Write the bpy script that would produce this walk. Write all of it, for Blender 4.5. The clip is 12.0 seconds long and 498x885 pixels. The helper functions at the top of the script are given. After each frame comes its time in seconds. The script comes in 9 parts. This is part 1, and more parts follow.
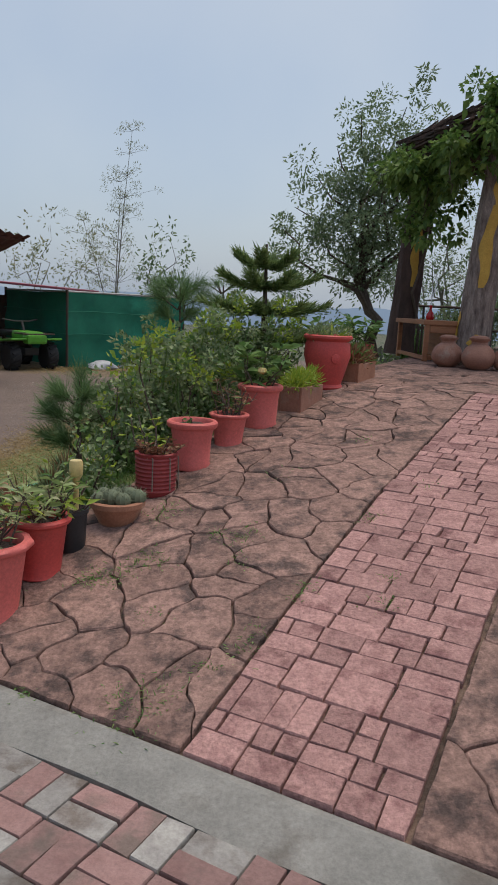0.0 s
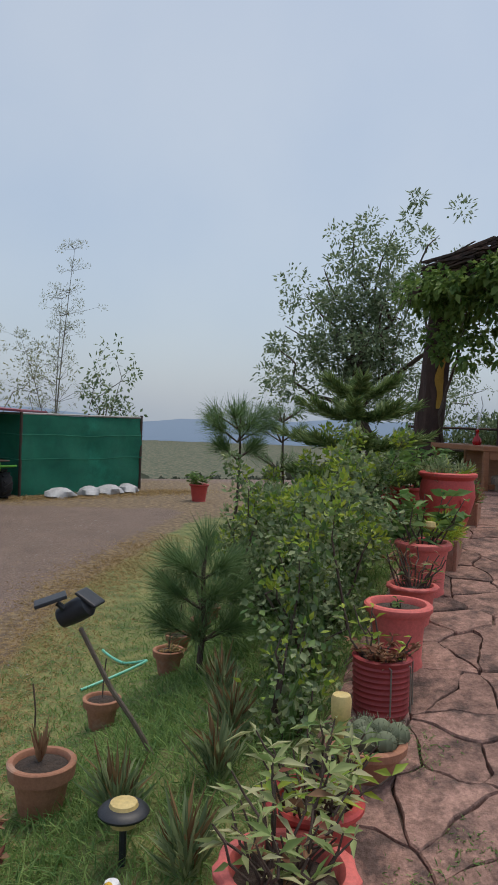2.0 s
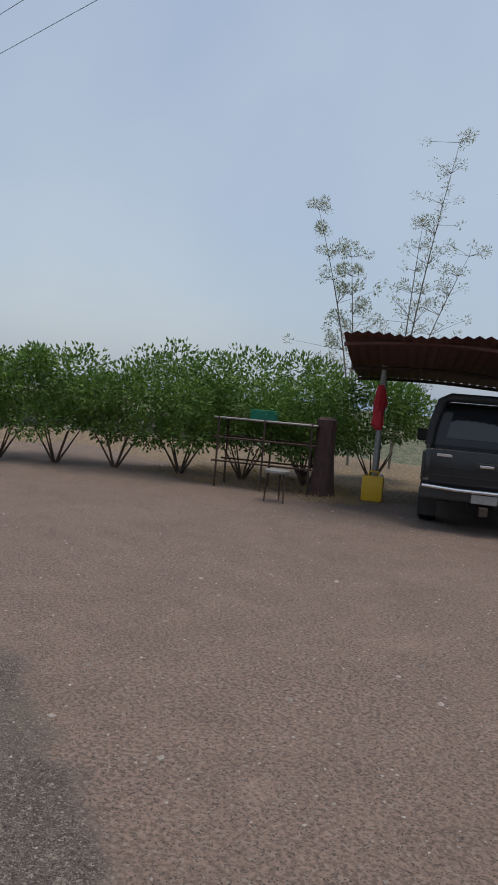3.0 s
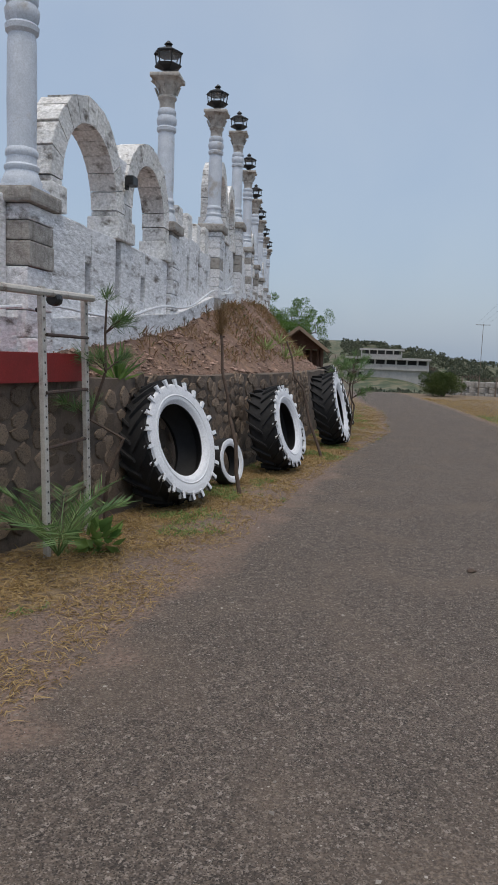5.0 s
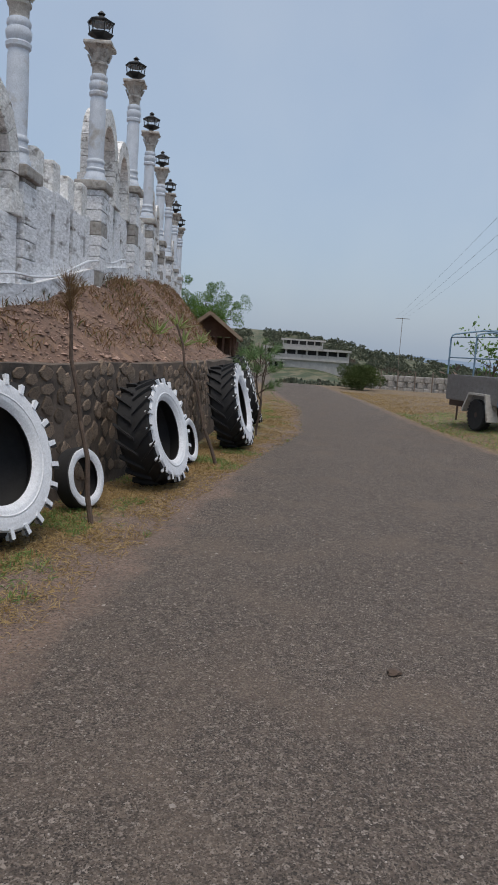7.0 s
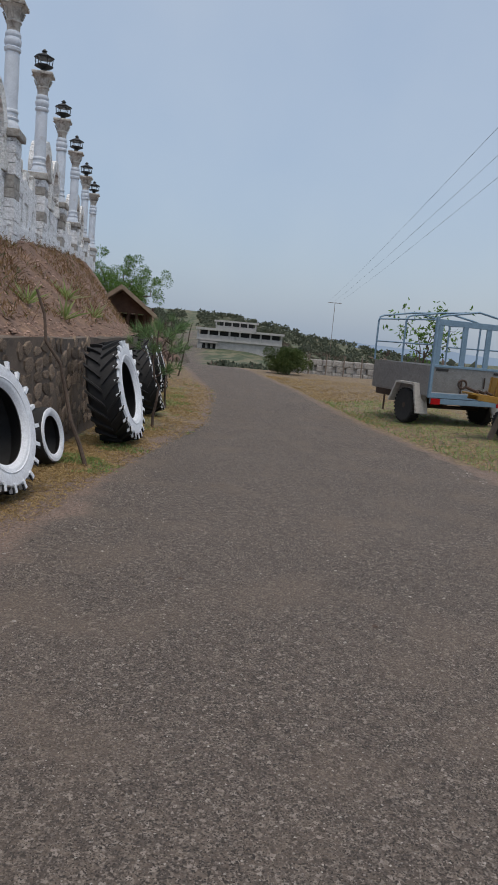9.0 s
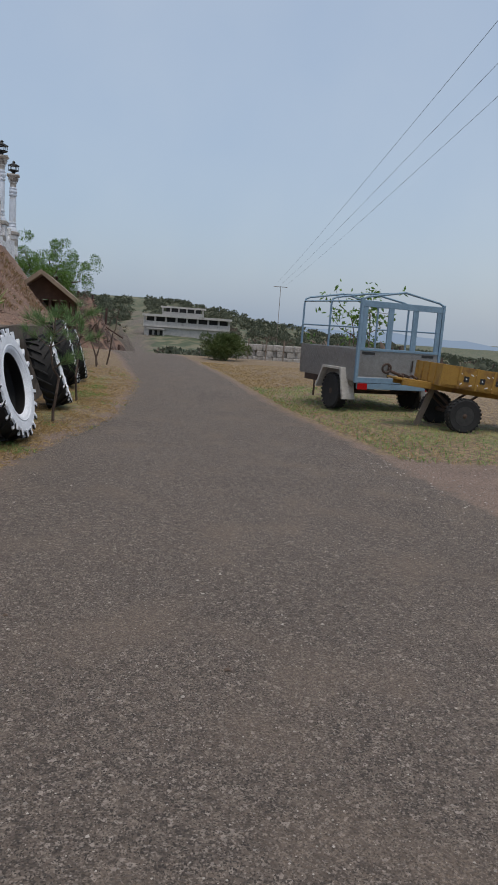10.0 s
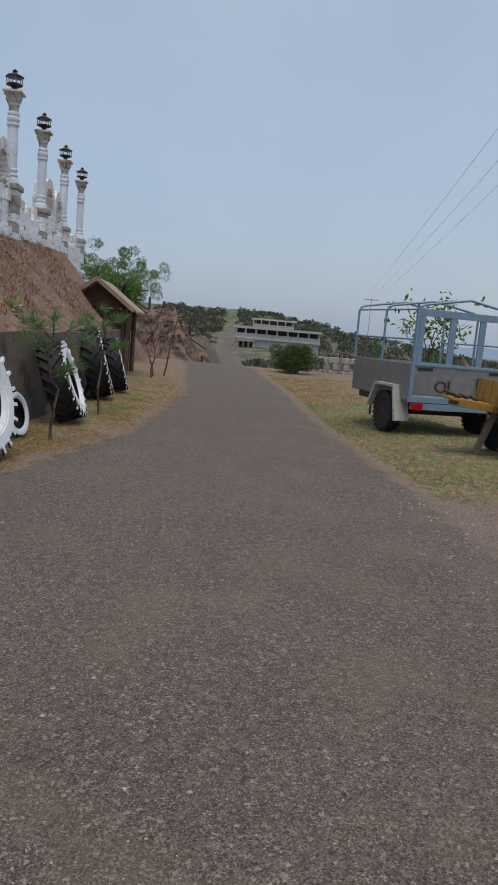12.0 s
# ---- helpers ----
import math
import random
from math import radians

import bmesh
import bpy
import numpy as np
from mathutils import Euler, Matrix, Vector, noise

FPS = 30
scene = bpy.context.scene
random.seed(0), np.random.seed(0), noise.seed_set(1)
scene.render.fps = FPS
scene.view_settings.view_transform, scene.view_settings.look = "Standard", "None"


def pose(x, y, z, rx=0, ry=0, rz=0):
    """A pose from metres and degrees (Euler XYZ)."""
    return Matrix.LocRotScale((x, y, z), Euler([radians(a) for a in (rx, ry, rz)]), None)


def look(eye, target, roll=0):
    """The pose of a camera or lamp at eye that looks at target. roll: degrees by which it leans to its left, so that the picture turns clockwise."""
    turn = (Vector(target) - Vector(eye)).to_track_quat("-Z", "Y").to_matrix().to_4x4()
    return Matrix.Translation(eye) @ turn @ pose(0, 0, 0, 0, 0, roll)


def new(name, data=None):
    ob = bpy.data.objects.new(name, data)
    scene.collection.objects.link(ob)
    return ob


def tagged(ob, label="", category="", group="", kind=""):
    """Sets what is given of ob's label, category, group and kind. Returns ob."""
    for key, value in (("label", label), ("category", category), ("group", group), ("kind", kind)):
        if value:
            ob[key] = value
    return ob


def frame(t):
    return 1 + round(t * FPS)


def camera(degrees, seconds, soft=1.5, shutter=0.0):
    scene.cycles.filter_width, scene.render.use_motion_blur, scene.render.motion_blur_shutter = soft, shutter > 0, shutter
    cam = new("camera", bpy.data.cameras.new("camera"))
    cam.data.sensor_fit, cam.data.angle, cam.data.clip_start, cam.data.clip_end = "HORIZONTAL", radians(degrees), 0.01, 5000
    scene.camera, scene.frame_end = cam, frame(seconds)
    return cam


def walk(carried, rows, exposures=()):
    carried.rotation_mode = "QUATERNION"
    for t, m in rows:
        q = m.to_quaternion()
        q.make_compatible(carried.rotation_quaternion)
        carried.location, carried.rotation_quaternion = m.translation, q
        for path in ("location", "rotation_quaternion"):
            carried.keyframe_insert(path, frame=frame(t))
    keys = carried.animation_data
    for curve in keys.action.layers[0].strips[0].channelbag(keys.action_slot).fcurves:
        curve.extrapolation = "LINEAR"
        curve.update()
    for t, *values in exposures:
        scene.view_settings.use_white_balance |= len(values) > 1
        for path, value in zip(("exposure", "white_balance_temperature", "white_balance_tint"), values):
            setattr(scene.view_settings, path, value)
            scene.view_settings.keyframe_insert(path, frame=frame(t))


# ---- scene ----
cam = camera(37.4, 12.0, soft=1.7)
PATH = [
    (0, (0.000, 0.000, 1.750), (-0.001, 1.966, 1.383), 2.8),
    (0.5, (-0.413, 0.341, 1.737), (-0.316, 2.318, 1.452), 3.6),
    (1, (-0.822, 0.772, 1.855), (-0.591, 2.751, 1.681), 4.0),
    (1.5, (-1.257, 1.033, 1.887), (-0.947, 3.007, 1.803), 3.2),
    (2, (-1.695, 1.365, 1.858), (-1.437, 3.347, 1.802), 2.1),
    (2.3, (-2.063, 1.422, 1.825), (-2.157, 3.419, 1.752), 3.5),
    (2.5, (-2.337, 1.454, 1.807), (-2.874, 3.379, 1.718), 4.7),
    (2.7, (-2.614, 1.482, 1.814), (-3.615, 3.212, 1.713), 5.0),
    (4.3, (-5.000, 1.500, 1.623), (-6.940, 1.079, 1.383), 2.1),
    (4.5, (-5.222, 1.469, 1.623), (-7.128, 0.910, 1.383), 2.1),
    (5, (-5.714, 1.364, 1.608), (-7.582, 0.686, 1.378), 2.2),
    (5.5, (-6.293, 1.336, 1.592), (-8.169, 0.686, 1.352), 3.3),
    (6, (-6.825, 1.310, 1.608), (-8.727, 0.753, 1.341), 4.3),
    (6.5, (-7.362, 1.235, 1.623), (-9.282, 0.739, 1.363), 4.0),
    (8.5, (-9.341, 1.138, 1.608), (-11.285, 0.744, 1.355), 4.9),
    (9, (-9.852, 1.314, 1.592), (-11.810, 1.023, 1.308), 5.2),
    (9.5, (-10.289, 1.545, 1.639), (-12.253, 1.338, 1.327), 5.0),
    (10, (-10.710, 1.819, 1.631), (-12.679, 1.659, 1.319), 4.2),
    (10.5, (-11.101, 2.131, 1.639), (-13.066, 1.958, 1.309), 4.1),
    (11, (-11.521, 2.287, 1.623), (-13.479, 2.045, 1.297), 4.1),
    (11.5, (-11.955, 2.471, 1.639), (-13.903, 2.137, 1.330), 4.3),
    (12, (-12.327, 2.582, 1.654), (-14.263, 2.179, 1.356), 5.0),
]
walk(cam, [(t, look(eye, target, roll)) for t, eye, target, roll in PATH], [(0.0, 0.06), (2.0, 0.08), (2.7, 0.06), (4.3, 0.06), (12.0, 0.06)])

# ---- world and sun: a hazy, overcast afternoon ----
world = bpy.data.worlds.new("overcast_sky")
scene.world = world
world.use_nodes = True
wn, wl = world.node_tree.nodes, world.node_tree.links
wn.clear()
sky = wn.new("ShaderNodeTexSky")
sky.sky_type = "NISHITA"
sky.sun_disc = False
sky.sun_elevation, sky.sun_rotation = radians(76), radians(60)
sky.air_density, sky.dust_density, sky.ozone_density = 1.2, 3.0, 1.5
sky_back = wn.new("ShaderNodeBackground")
sky_back.inputs["Strength"].default_value = 0.045
cloud_back = wn.new("ShaderNodeBackground")
cloud_tc = wn.new("ShaderNodeTexCoord")
cloud_noise = wn.new("ShaderNodeTexNoise")
cloud_noise.inputs["Scale"].default_value = 1.6
cloud_noise.inputs["Detail"].default_value = 5
cloud_ramp = wn.new("ShaderNodeValToRGB")
cloud_ramp.color_ramp.elements[0].position, cloud_ramp.color_ramp.elements[1].position = 0.35, 0.7
cloud_ramp.color_ramp.elements[0].color = (0.30, 0.375, 0.49, 1)
cloud_ramp.color_ramp.elements[1].color = (0.43, 0.475, 0.53, 1)
cloud_back.inputs["Strength"].default_value = 0.86
sky_add = wn.new("ShaderNodeAddShader")
sky_out = wn.new("ShaderNodeOutputWorld")
wl.new(sky.outputs["Color"], sky_back.inputs["Color"])
wl.new(cloud_tc.outputs["Generated"], cloud_noise.inputs["Vector"])
wl.new(cloud_noise.outputs["Fac"], cloud_ramp.inputs["Fac"])
wl.new(cloud_ramp.outputs["Color"], cloud_back.inputs["Color"])
wl.new(sky_back.outputs["Background"], sky_add.inputs[0])
wl.new(cloud_back.outputs["Background"], sky_add.inputs[1])
wl.new(sky_add.outputs["Shader"], sky_out.inputs["Surface"])
sun = new("sun", bpy.data.lights.new("sun", "SUN"))
sun.data.energy, sun.data.angle, sun.data.color = 1.9, radians(40), (1.0, 0.89, 0.75)
sun.matrix_basis = look((9, 5, 40), (0, 0, 0))

# ---- frames of the plan ----
# The road's own frame: a to the right of it, b along it.
TURN, OX, OY = 102.0, -5.0, 1.5
ROAD = pose(OX, OY, 0, 0, 0, TURN)
# The garden path: s along it, w to the left of it.
UX, UY = math.sin(radians(28)), math.cos(radians(28))


def garden(s, w):
    return s * UX - w * UY, s * UY + w * UX


def smooth(v):
    v = np.clip(v, 0, 1)
    return v * v * (3 - 2 * v)


def fractal(x, y, size, seed=0.0):
    """A cheap rolling noise of about -1 to 1."""
    out, amp = 0.0, 0.6
    for k in range(4):
        f = 2.0 ** k / size
        q = seed + k * 1.7
        out = out + amp * np.sin(x * f * 1.3 + 2.1 * np.sin(y * f * 0.7 + q)) * np.cos(y * f * 1.1 + 1.9 * np.sin(x * f * 0.8 + q * 2))
        amp *= 0.55
    return out


RAMP_S = [-50, 1.9, 2.3, 3.1, 3.36, 4.0, 4.2, 6.8, 9.5, 60]
RAMP_Z = [0, 0, 0.12, 0.34, 0.41, 0.55, 0.61, 1.03, 1.13, 1.13]


def height(x, y):
    """The ground: yard and road level, the garden's ramp and terrace, the valley and the hills."""
    x, y = np.asarray(x, float), np.asarray(y, float)
    s, w = x * UX + y * UY, -x * UY + y * UX
    dx, dy = x - OX, y - OY
    c, n = math.cos(radians(TURN)), math.sin(radians(TURN))
    a, b = dx * c + dy * n, -dx * n + dy * c
    z = np.interp(s, RAMP_S, RAMP_Z) * (1 - smooth((w - 2.8) / 2.2)) * (1 - smooth((s - 19) / 6)) * smooth((x + 3.6) / 1.0 + (y > 2.2) * 1.0)
    z = z + 0.13 * smooth((a - 4.4) / 1.2) * smooth((b - 14) / 4) * (1 - smooth((b - 30) / 8))
    edge = a - (21 - 9.0 * smooth((b - 12) / 10))
    z = z - 2.2 * smooth(edge / 12) - 7 * smooth((edge - 6) / 60) - 38 * smooth((edge - 40) / 500) * (1 - smooth((b - 80) / 300))
    z = z - 6.2 * smooth((b - 39) / 70)
    z = z + 9.6 * smooth((b - 145) / 230) * (1 - smooth((a - 60) / 260))
    z = z + 13.0 * smooth((b - 350) / 220) * (1 - smooth((a - 40) / 160)) + 5 * smooth((a - 200) / 900) * smooth((b - 100) / 500)
    cut = np.minimum(smooth((b - 76 + 2.0 * fractal(a, b, 5, 2.0)) / 7), smooth((-1.0 - a + 1.4 * fractal(b, a, 4, 1.0)) / 5.0))
    z = z + 6.6 * cut * (1 - smooth((b - 115) / 30)) * smooth((a + 60) / 30) * (1 + 0.22 * fractal(a, b, 3, 5.0) + 0.1 * fractal(a, b, 1.4, 2.0))
    far = smooth((np.hypot(x + 8, y - 6) - 60) / 200)
    z = z + far * (1.0 * fractal(x, y, 40) + 0.5 * fractal(x, y, 11, 4.0))
    return z


def ground_z(x, y):
    return float(height(x, y))


def road_xy(a, b):
    c, n = math.cos(radians(TURN)), math.sin(radians(TURN))
    return OX + a * c - b * n, OY + a * n + b * c


# ---- making meshes ----
def obj(name, verts, faces, material, parent=None, label="", smooth_shade=False, m=None):
    me = bpy.data.meshes.new(name)
    me.from_pydata([tuple(map(float, v)) for v in verts], [], [tuple(map(int, f)) for f in faces])
    me.materials.append(material)
    if smooth_shade:
        me.shade_smooth()
    ob = new(name, me)
    if parent is not None:
        ob.parent = parent
    if m is not None:
        ob.matrix_basis = m
    if label:
        tagged(ob, label)
    return ob


def part(name, bm, material, parent=None, label="", smooth_shade=False, m=None):
    """Links a bmesh as one mesh object under a thing or a part."""
    me = bpy.data.meshes.new(name)
    bmesh.ops.recalc_face_normals(bm, faces=bm.faces)
    bm.to_mesh(me)
    bm.free()
    me.materials.append(material)
    if smooth_shade:
        me.shade_smooth()
        me.set_sharp_from_angle(angle=radians(38))
    ob = new(name, me)
    if parent is not None:
        ob.parent = parent
    if m is not None:
        ob.matrix_basis = m
    if label:
        tagged(ob, label)
    return ob


def thing(name, label, category, m=None, group="", kind=""):
    ob = new(name)
    ob.empty_display_size = 0.1
    if m is not None:
        ob.matrix_basis = m
    return tagged(ob, label, category, group, kind)


def box(bm, x0, x1, y0, y1, z0, z1, bevel=0.0, m=None):
    made = bmesh.ops.create_cube(bm, size=1.0)["verts"]
    for v in made:
        v.co = Vector(((x0 + x1) / 2 + v.co.x * (x1 - x0), (y0 + y1) / 2 + v.co.y * (y1 - y0), (z0 + z1) / 2 + v.co.z * (z1 - z0)))
    if bevel:
        edges = list({e for v in made for e in v.link_edges})
        out = bmesh.ops.bevel(bm, geom=edges, offset=bevel, segments=2, affect="EDGES", profile=0.6)
        made = list({v for f in out["faces"] for v in f.verts} | {v for v in made if v.is_valid})
    if m is not None:
        for v in made:
            v.co = m @ v.co
    return made


def boxed(*args, **kw):
    bm = bmesh.new()
    box(bm, *args, **kw)
    return bm


def lathe(profile, seg=24, bm=None, m=None, wave=None, cap=True):
    """Turns a profile of (radius, z) round z. wave(angle, index) scales the radius."""
    bm = bm or bmesh.new()
    rings = []
    for i, (r, z) in enumerate(profile):
        ring = []
        for k in range(seg):
            t = 2 * math.pi * k / seg
            q = r * (wave(t, i) if wave else 1)
            co = Vector((q * math.cos(t), q * math.sin(t), z))
            ring.append(bm.verts.new(m @ co if m is not None else co))
        rings.append(ring)
    for lo, hi in zip(rings, rings[1:]):
        for k in range(seg):
            bm.faces.new((lo[k], lo[(k + 1) % seg], hi[(k + 1) % seg], hi[k]))
    if cap:
        bm.faces.new(rings[0][::-1])
        bm.faces.new(rings[-1])
    return bm


def tube(points, radii, seg=8, bm=None, cap=True):
    """A round bar along points; radii: one number or one a point."""
    bm = bm or bmesh.new()
    pts = [Vector(p) for p in points]
    rs = radii if isinstance(radii, (list, tuple)) else [radii] * len(pts)
    rings, side = [], None
    for i, p in enumerate(pts):
        way = (pts[min(i + 1, len(pts) - 1)] - pts[max(i - 1, 0)]).normalized()
        if side is None:
            side = way.orthogonal().normalized()
        side = (side - way * side.dot(way)).normalized()
        other = way.cross(side)
        rings.append([bm.verts.new(p + rs[i] * (side * math.cos(2 * math.pi * k / seg) + other * math.sin(2 * math.pi * k / seg))) for k in range(seg)])
    for lo, hi in zip(rings, rings[1:]):
        for k in range(seg):
            bm.faces.new((lo[k], lo[(k + 1) % seg], hi[(k + 1) % seg], hi[k]))
    if cap and len(rings) > 1:
        bm.faces.new(rings[0][::-1])
        bm.faces.new(rings[-1])
    return bm


def prism(bm, outline, y0, y1, m=None):
    """An outline in x and z, drawn out along y."""
    lo = [bm.verts.new((x, y0, z)) for x, z in outline]
    hi = [bm.verts.new((x, y1, z)) for x, z in outline]
    n = len(outline)
    for k in range(n):
        bm.faces.new((lo[k], lo[(k + 1) % n], hi[(k + 1) % n], hi[k]))
    bm.faces.new(lo[::-1])
    bm.faces.new(hi)
    if m is not None:
        for v in lo + hi:
            v.co = m @ v.co
    return bm

# ---- materials ----
def material(name, c1, c2, scale=6.0, rough=0.8, bump=0.2, c3=None, patch=0.6, metal=0.0, vary=0.0, island=0.0, spec=0.5, fine=60.0, stretch=(1, 1, 1), grit=0.5):
    """Two tones in a fine grain, a third in large worn patches, relief, and a random tone a piece."""
    mt = bpy.data.materials.new(name)
    mt.use_nodes = True
    n, l = mt.node_tree.nodes, mt.node_tree.links
    b = n["Principled BSDF"]
    b.inputs["Roughness"].default_value, b.inputs["Metallic"].default_value = rough, metal
    b.inputs["Specular IOR Level"].default_value = spec
    tc, mp = n.new("ShaderNodeTexCoord"), n.new("ShaderNodeMapping")
    mp.inputs["Scale"].default_value = stretch
    l.new(tc.outputs["Object"], mp.inputs["Vector"])
    info = n.new("ShaderNodeObjectInfo")
    shift = n.new("ShaderNodeVectorMath")
    shift.operation = "MULTIPLY_ADD"
    shift.inputs[1].default_value = (37, 53, 29)
    l.new(info.outputs["Random"], shift.inputs[0])
    l.new(mp.outputs["Vector"], shift.inputs[2])

    def tex(size, detail=6.0, roughness=0.6):
        t = n.new("ShaderNodeTexNoise")
        t.inputs["Scale"].default_value, t.inputs["Detail"].default_value, t.inputs["Roughness"].default_value = size, detail, roughness
        l.new(shift.outputs["Vector"], t.inputs["Vector"])
        return t.outputs["Fac"]

    def mixed(fac, one, two):
        mx = n.new("ShaderNodeMix")
        mx.data_type = "RGBA"
        l.new(fac, mx.inputs["Factor"])
        for socket, value in ((mx.inputs["A"], one), (mx.inputs["B"], two)):
            if isinstance(value, tuple):
                socket.default_value = (*value, 1)
            else:
                l.new(value, socket)
        return mx.outputs["Result"]

    def ramp(fac, lo, hi):
        r = n.new("ShaderNodeMapRange")
        r.inputs["From Min"].default_value, r.inputs["From Max"].default_value = lo, hi
        l.new(fac, r.inputs["Value"])
        return r.outputs["Result"]

    grain = tex(scale)
    colour = mixed(ramp(grain, 0.3, 0.7), c1, c2)
    small = tex(fine, 4.0, 0.7)
    if c3:
        colour = mixed(ramp(tex(scale * 0.35, 7.0, 0.65), patch, patch + 0.14), colour, c3)
    tone = n.new("ShaderNodeHueSaturation")
    l.new(colour, tone.inputs["Color"])
    value = ramp(small, 0.0, 1.0)
    gain = n.new("ShaderNodeMath")
    gain.operation = "MULTIPLY_ADD"
    gain.inputs[1].default_value, gain.inputs[2].default_value = 1.6 * grit, 1 - 0.8 * grit
    l.new(value, gain.inputs[0])
    last = gain.outputs["Value"]
    for amount, source in ((vary, info.outputs["Random"]), (island, n.new("ShaderNodeNewGeometry").outputs["Random Per Island"] if island else None)):
        if amount:
            more = n.new("ShaderNodeMath")
            more.operation = "MULTIPLY_ADD"
            more.inputs[1].default_value, more.inputs[2].default_value = 2 * amount, 1 - amount
            l.new(source, more.inputs[0])
            both = n.new("ShaderNodeMath")
            both.operation = "MULTIPLY"
            l.new(last, both.inputs[0])
            l.new(more.outputs["Value"], both.inputs[1])
            last = both.outputs["Value"]
    l.new(last, tone.inputs["Value"])
    l.new(tone.outputs["Color"], b.inputs["Base Color"])
    if bump:
        add = n.new("ShaderNodeMath")
        add.operation = "MULTIPLY_ADD"
        add.inputs[1].default_value = 0.35
        l.new(small, add.inputs[0])
        l.new(grain, add.inputs[2])
        bp = n.new("ShaderNodeBump")
        bp.inputs["Strength"].default_value, bp.inputs["Distance"].default_value = min(1.0, bump * 2), 0.02
        l.new(add.outputs["Value"], bp.inputs["Height"])
        l.new(bp.outputs["Normal"], b.inputs["Normal"])
    return mt


def leafy(name, c1, c2, rough=0.55, light=0.3):
    """Leaves: a tone for each leaf, and light that comes through."""
    mt = bpy.data.materials.new(name)
    mt.use_nodes = True
    n, l = mt.node_tree.nodes, mt.node_tree.links
    b, out = n["Principled BSDF"], n["Material Output"]
    b.inputs["Roughness"].default_value = rough
    b.inputs["Specular IOR Level"].default_value = 0.35
    mx = n.new("ShaderNodeMix")
    mx.data_type = "RGBA"
    mx.inputs["A"].default_value, mx.inputs["B"].default_value = (*c1, 1), (*c2, 1)
    l.new(n.new("ShaderNodeNewGeometry").outputs["Random Per Island"], mx.inputs["Factor"])
    l.new(mx.outputs["Result"], b.inputs["Base Color"])
    tr, ms = n.new("ShaderNodeBsdfTranslucent"), n.new("ShaderNodeMixShader")
    l.new(mx.outputs["Result"], tr.inputs["Color"])
    ms.inputs["Fac"].default_value = light
    l.new(b.outputs["BSDF"], ms.inputs[1])
    l.new(tr.outputs["BSDF"], ms.inputs[2])
    l.new(ms.outputs["Shader"], out.inputs["Surface"])
    return mt


def glassy(name, tint, rough=0.05, alpha=1.0):
    mt = bpy.data.materials.new(name)
    mt.use_nodes = True
    b = mt.node_tree.nodes["Principled BSDF"]
    b.inputs["Base Color"].default_value, b.inputs["Roughness"].default_value = (*tint, 1), rough
    b.inputs["IOR"].default_value = 1.45
    b.inputs["Alpha"].default_value = alpha
    b.inputs["Coat Weight"].default_value = 0.5
    return mt


M_STONE = material("red_sandstone_flag", (0.375, 0.23, 0.188), (0.19, 0.118, 0.098), 15, 0.95, 1.0, spec=0.2, grit=1.0, c3=(0.10, 0.07, 0.062), patch=0.485, vary=0.15, fine=45)
M_BRICK = material("pink_stamped_paver", (0.46, 0.265, 0.235), (0.33, 0.18, 0.165), 18, 0.92, 0.8, spec=0.25, grit=0.85, c3=(0.215, 0.105, 0.10), patch=0.52, vary=0.18, fine=55)
M_GREYPAVER = material("grey_paver", (0.34, 0.32, 0.29), (0.22, 0.20, 0.185), 10, 0.9, 0.3, c3=(0.15, 0.12, 0.10), vary=0.25, patch=0.5)
M_REDPAVER = material("dusty_red_paver", (0.33, 0.20, 0.18), (0.25, 0.14, 0.125), 10, 0.9, 0.3, c3=(0.18, 0.13, 0.11), vary=0.2, patch=0.5)
M_CONCRETE = material("weathered_concrete", (0.30, 0.285, 0.255), (0.21, 0.20, 0.18), 6, 0.9, 0.3, c3=(0.15, 0.13, 0.11), patch=0.5)
M_MORTAR = material("dark_joint_earth", (0.105, 0.07, 0.056), (0.06, 0.043, 0.035), 14, 0.95, 0.6, c3=(0.22, 0.15, 0.115), patch=0.46)
M_CORAL = material("coral_painted_clay", (0.66, 0.15, 0.13), (0.56, 0.12, 0.105), 5, 0.6, 0.08, c3=(0.42, 0.10, 0.085), patch=0.6)
M_REDPOT = material("deep_red_painted_clay", (0.30, 0.035, 0.035), (0.22, 0.025, 0.027), 7, 0.55, 0.1, c3=(0.13, 0.03, 0.03))
M_BIGRED = material("bright_red_painted_clay", (0.55, 0.07, 0.06), (0.46, 0.055, 0.05), 5, 0.55, 0.06, c3=(0.38, 0.06, 0.05))
M_TERRA = material("weathered_terracotta", (0.40, 0.19, 0.115), (0.31, 0.14, 0.085), 8, 0.85, 0.15, c3=(0.42, 0.30, 0.23), patch=0.57)
M_CLAY = material("dusty_brown_clay", (0.36, 0.17, 0.115), (0.25, 0.12, 0.085), 8, 0.7, 0.15, c3=(0.33, 0.24, 0.19))
M_BLACKPOT = material("black_plastic_pot", (0.02, 0.022, 0.026), (0.03, 0.032, 0.035), 9, 0.5, 0.05)
M_SOIL = material("potting_soil", (0.085, 0.06, 0.045), (0.045, 0.034, 0.028), 40, 0.95, 0.6)
M_BARK = material("brown_furrowed_bark", (0.35, 0.27, 0.23), (0.09, 0.06, 0.05), 9, 0.9, 1.0, grit=0.9, c3=(0.22, 0.16, 0.13), stretch=(2.2, 2.2, 0.5))
M_DARKBARK = material("dark_red_bark", (0.09, 0.05, 0.042), (0.05, 0.03, 0.026), 9, 0.9, 0.7, stretch=(2, 2, 0.5))
M_TWIG = material("thin_brown_branch", (0.12, 0.085, 0.065), (0.07, 0.05, 0.04), 25, 0.9, 0.3)
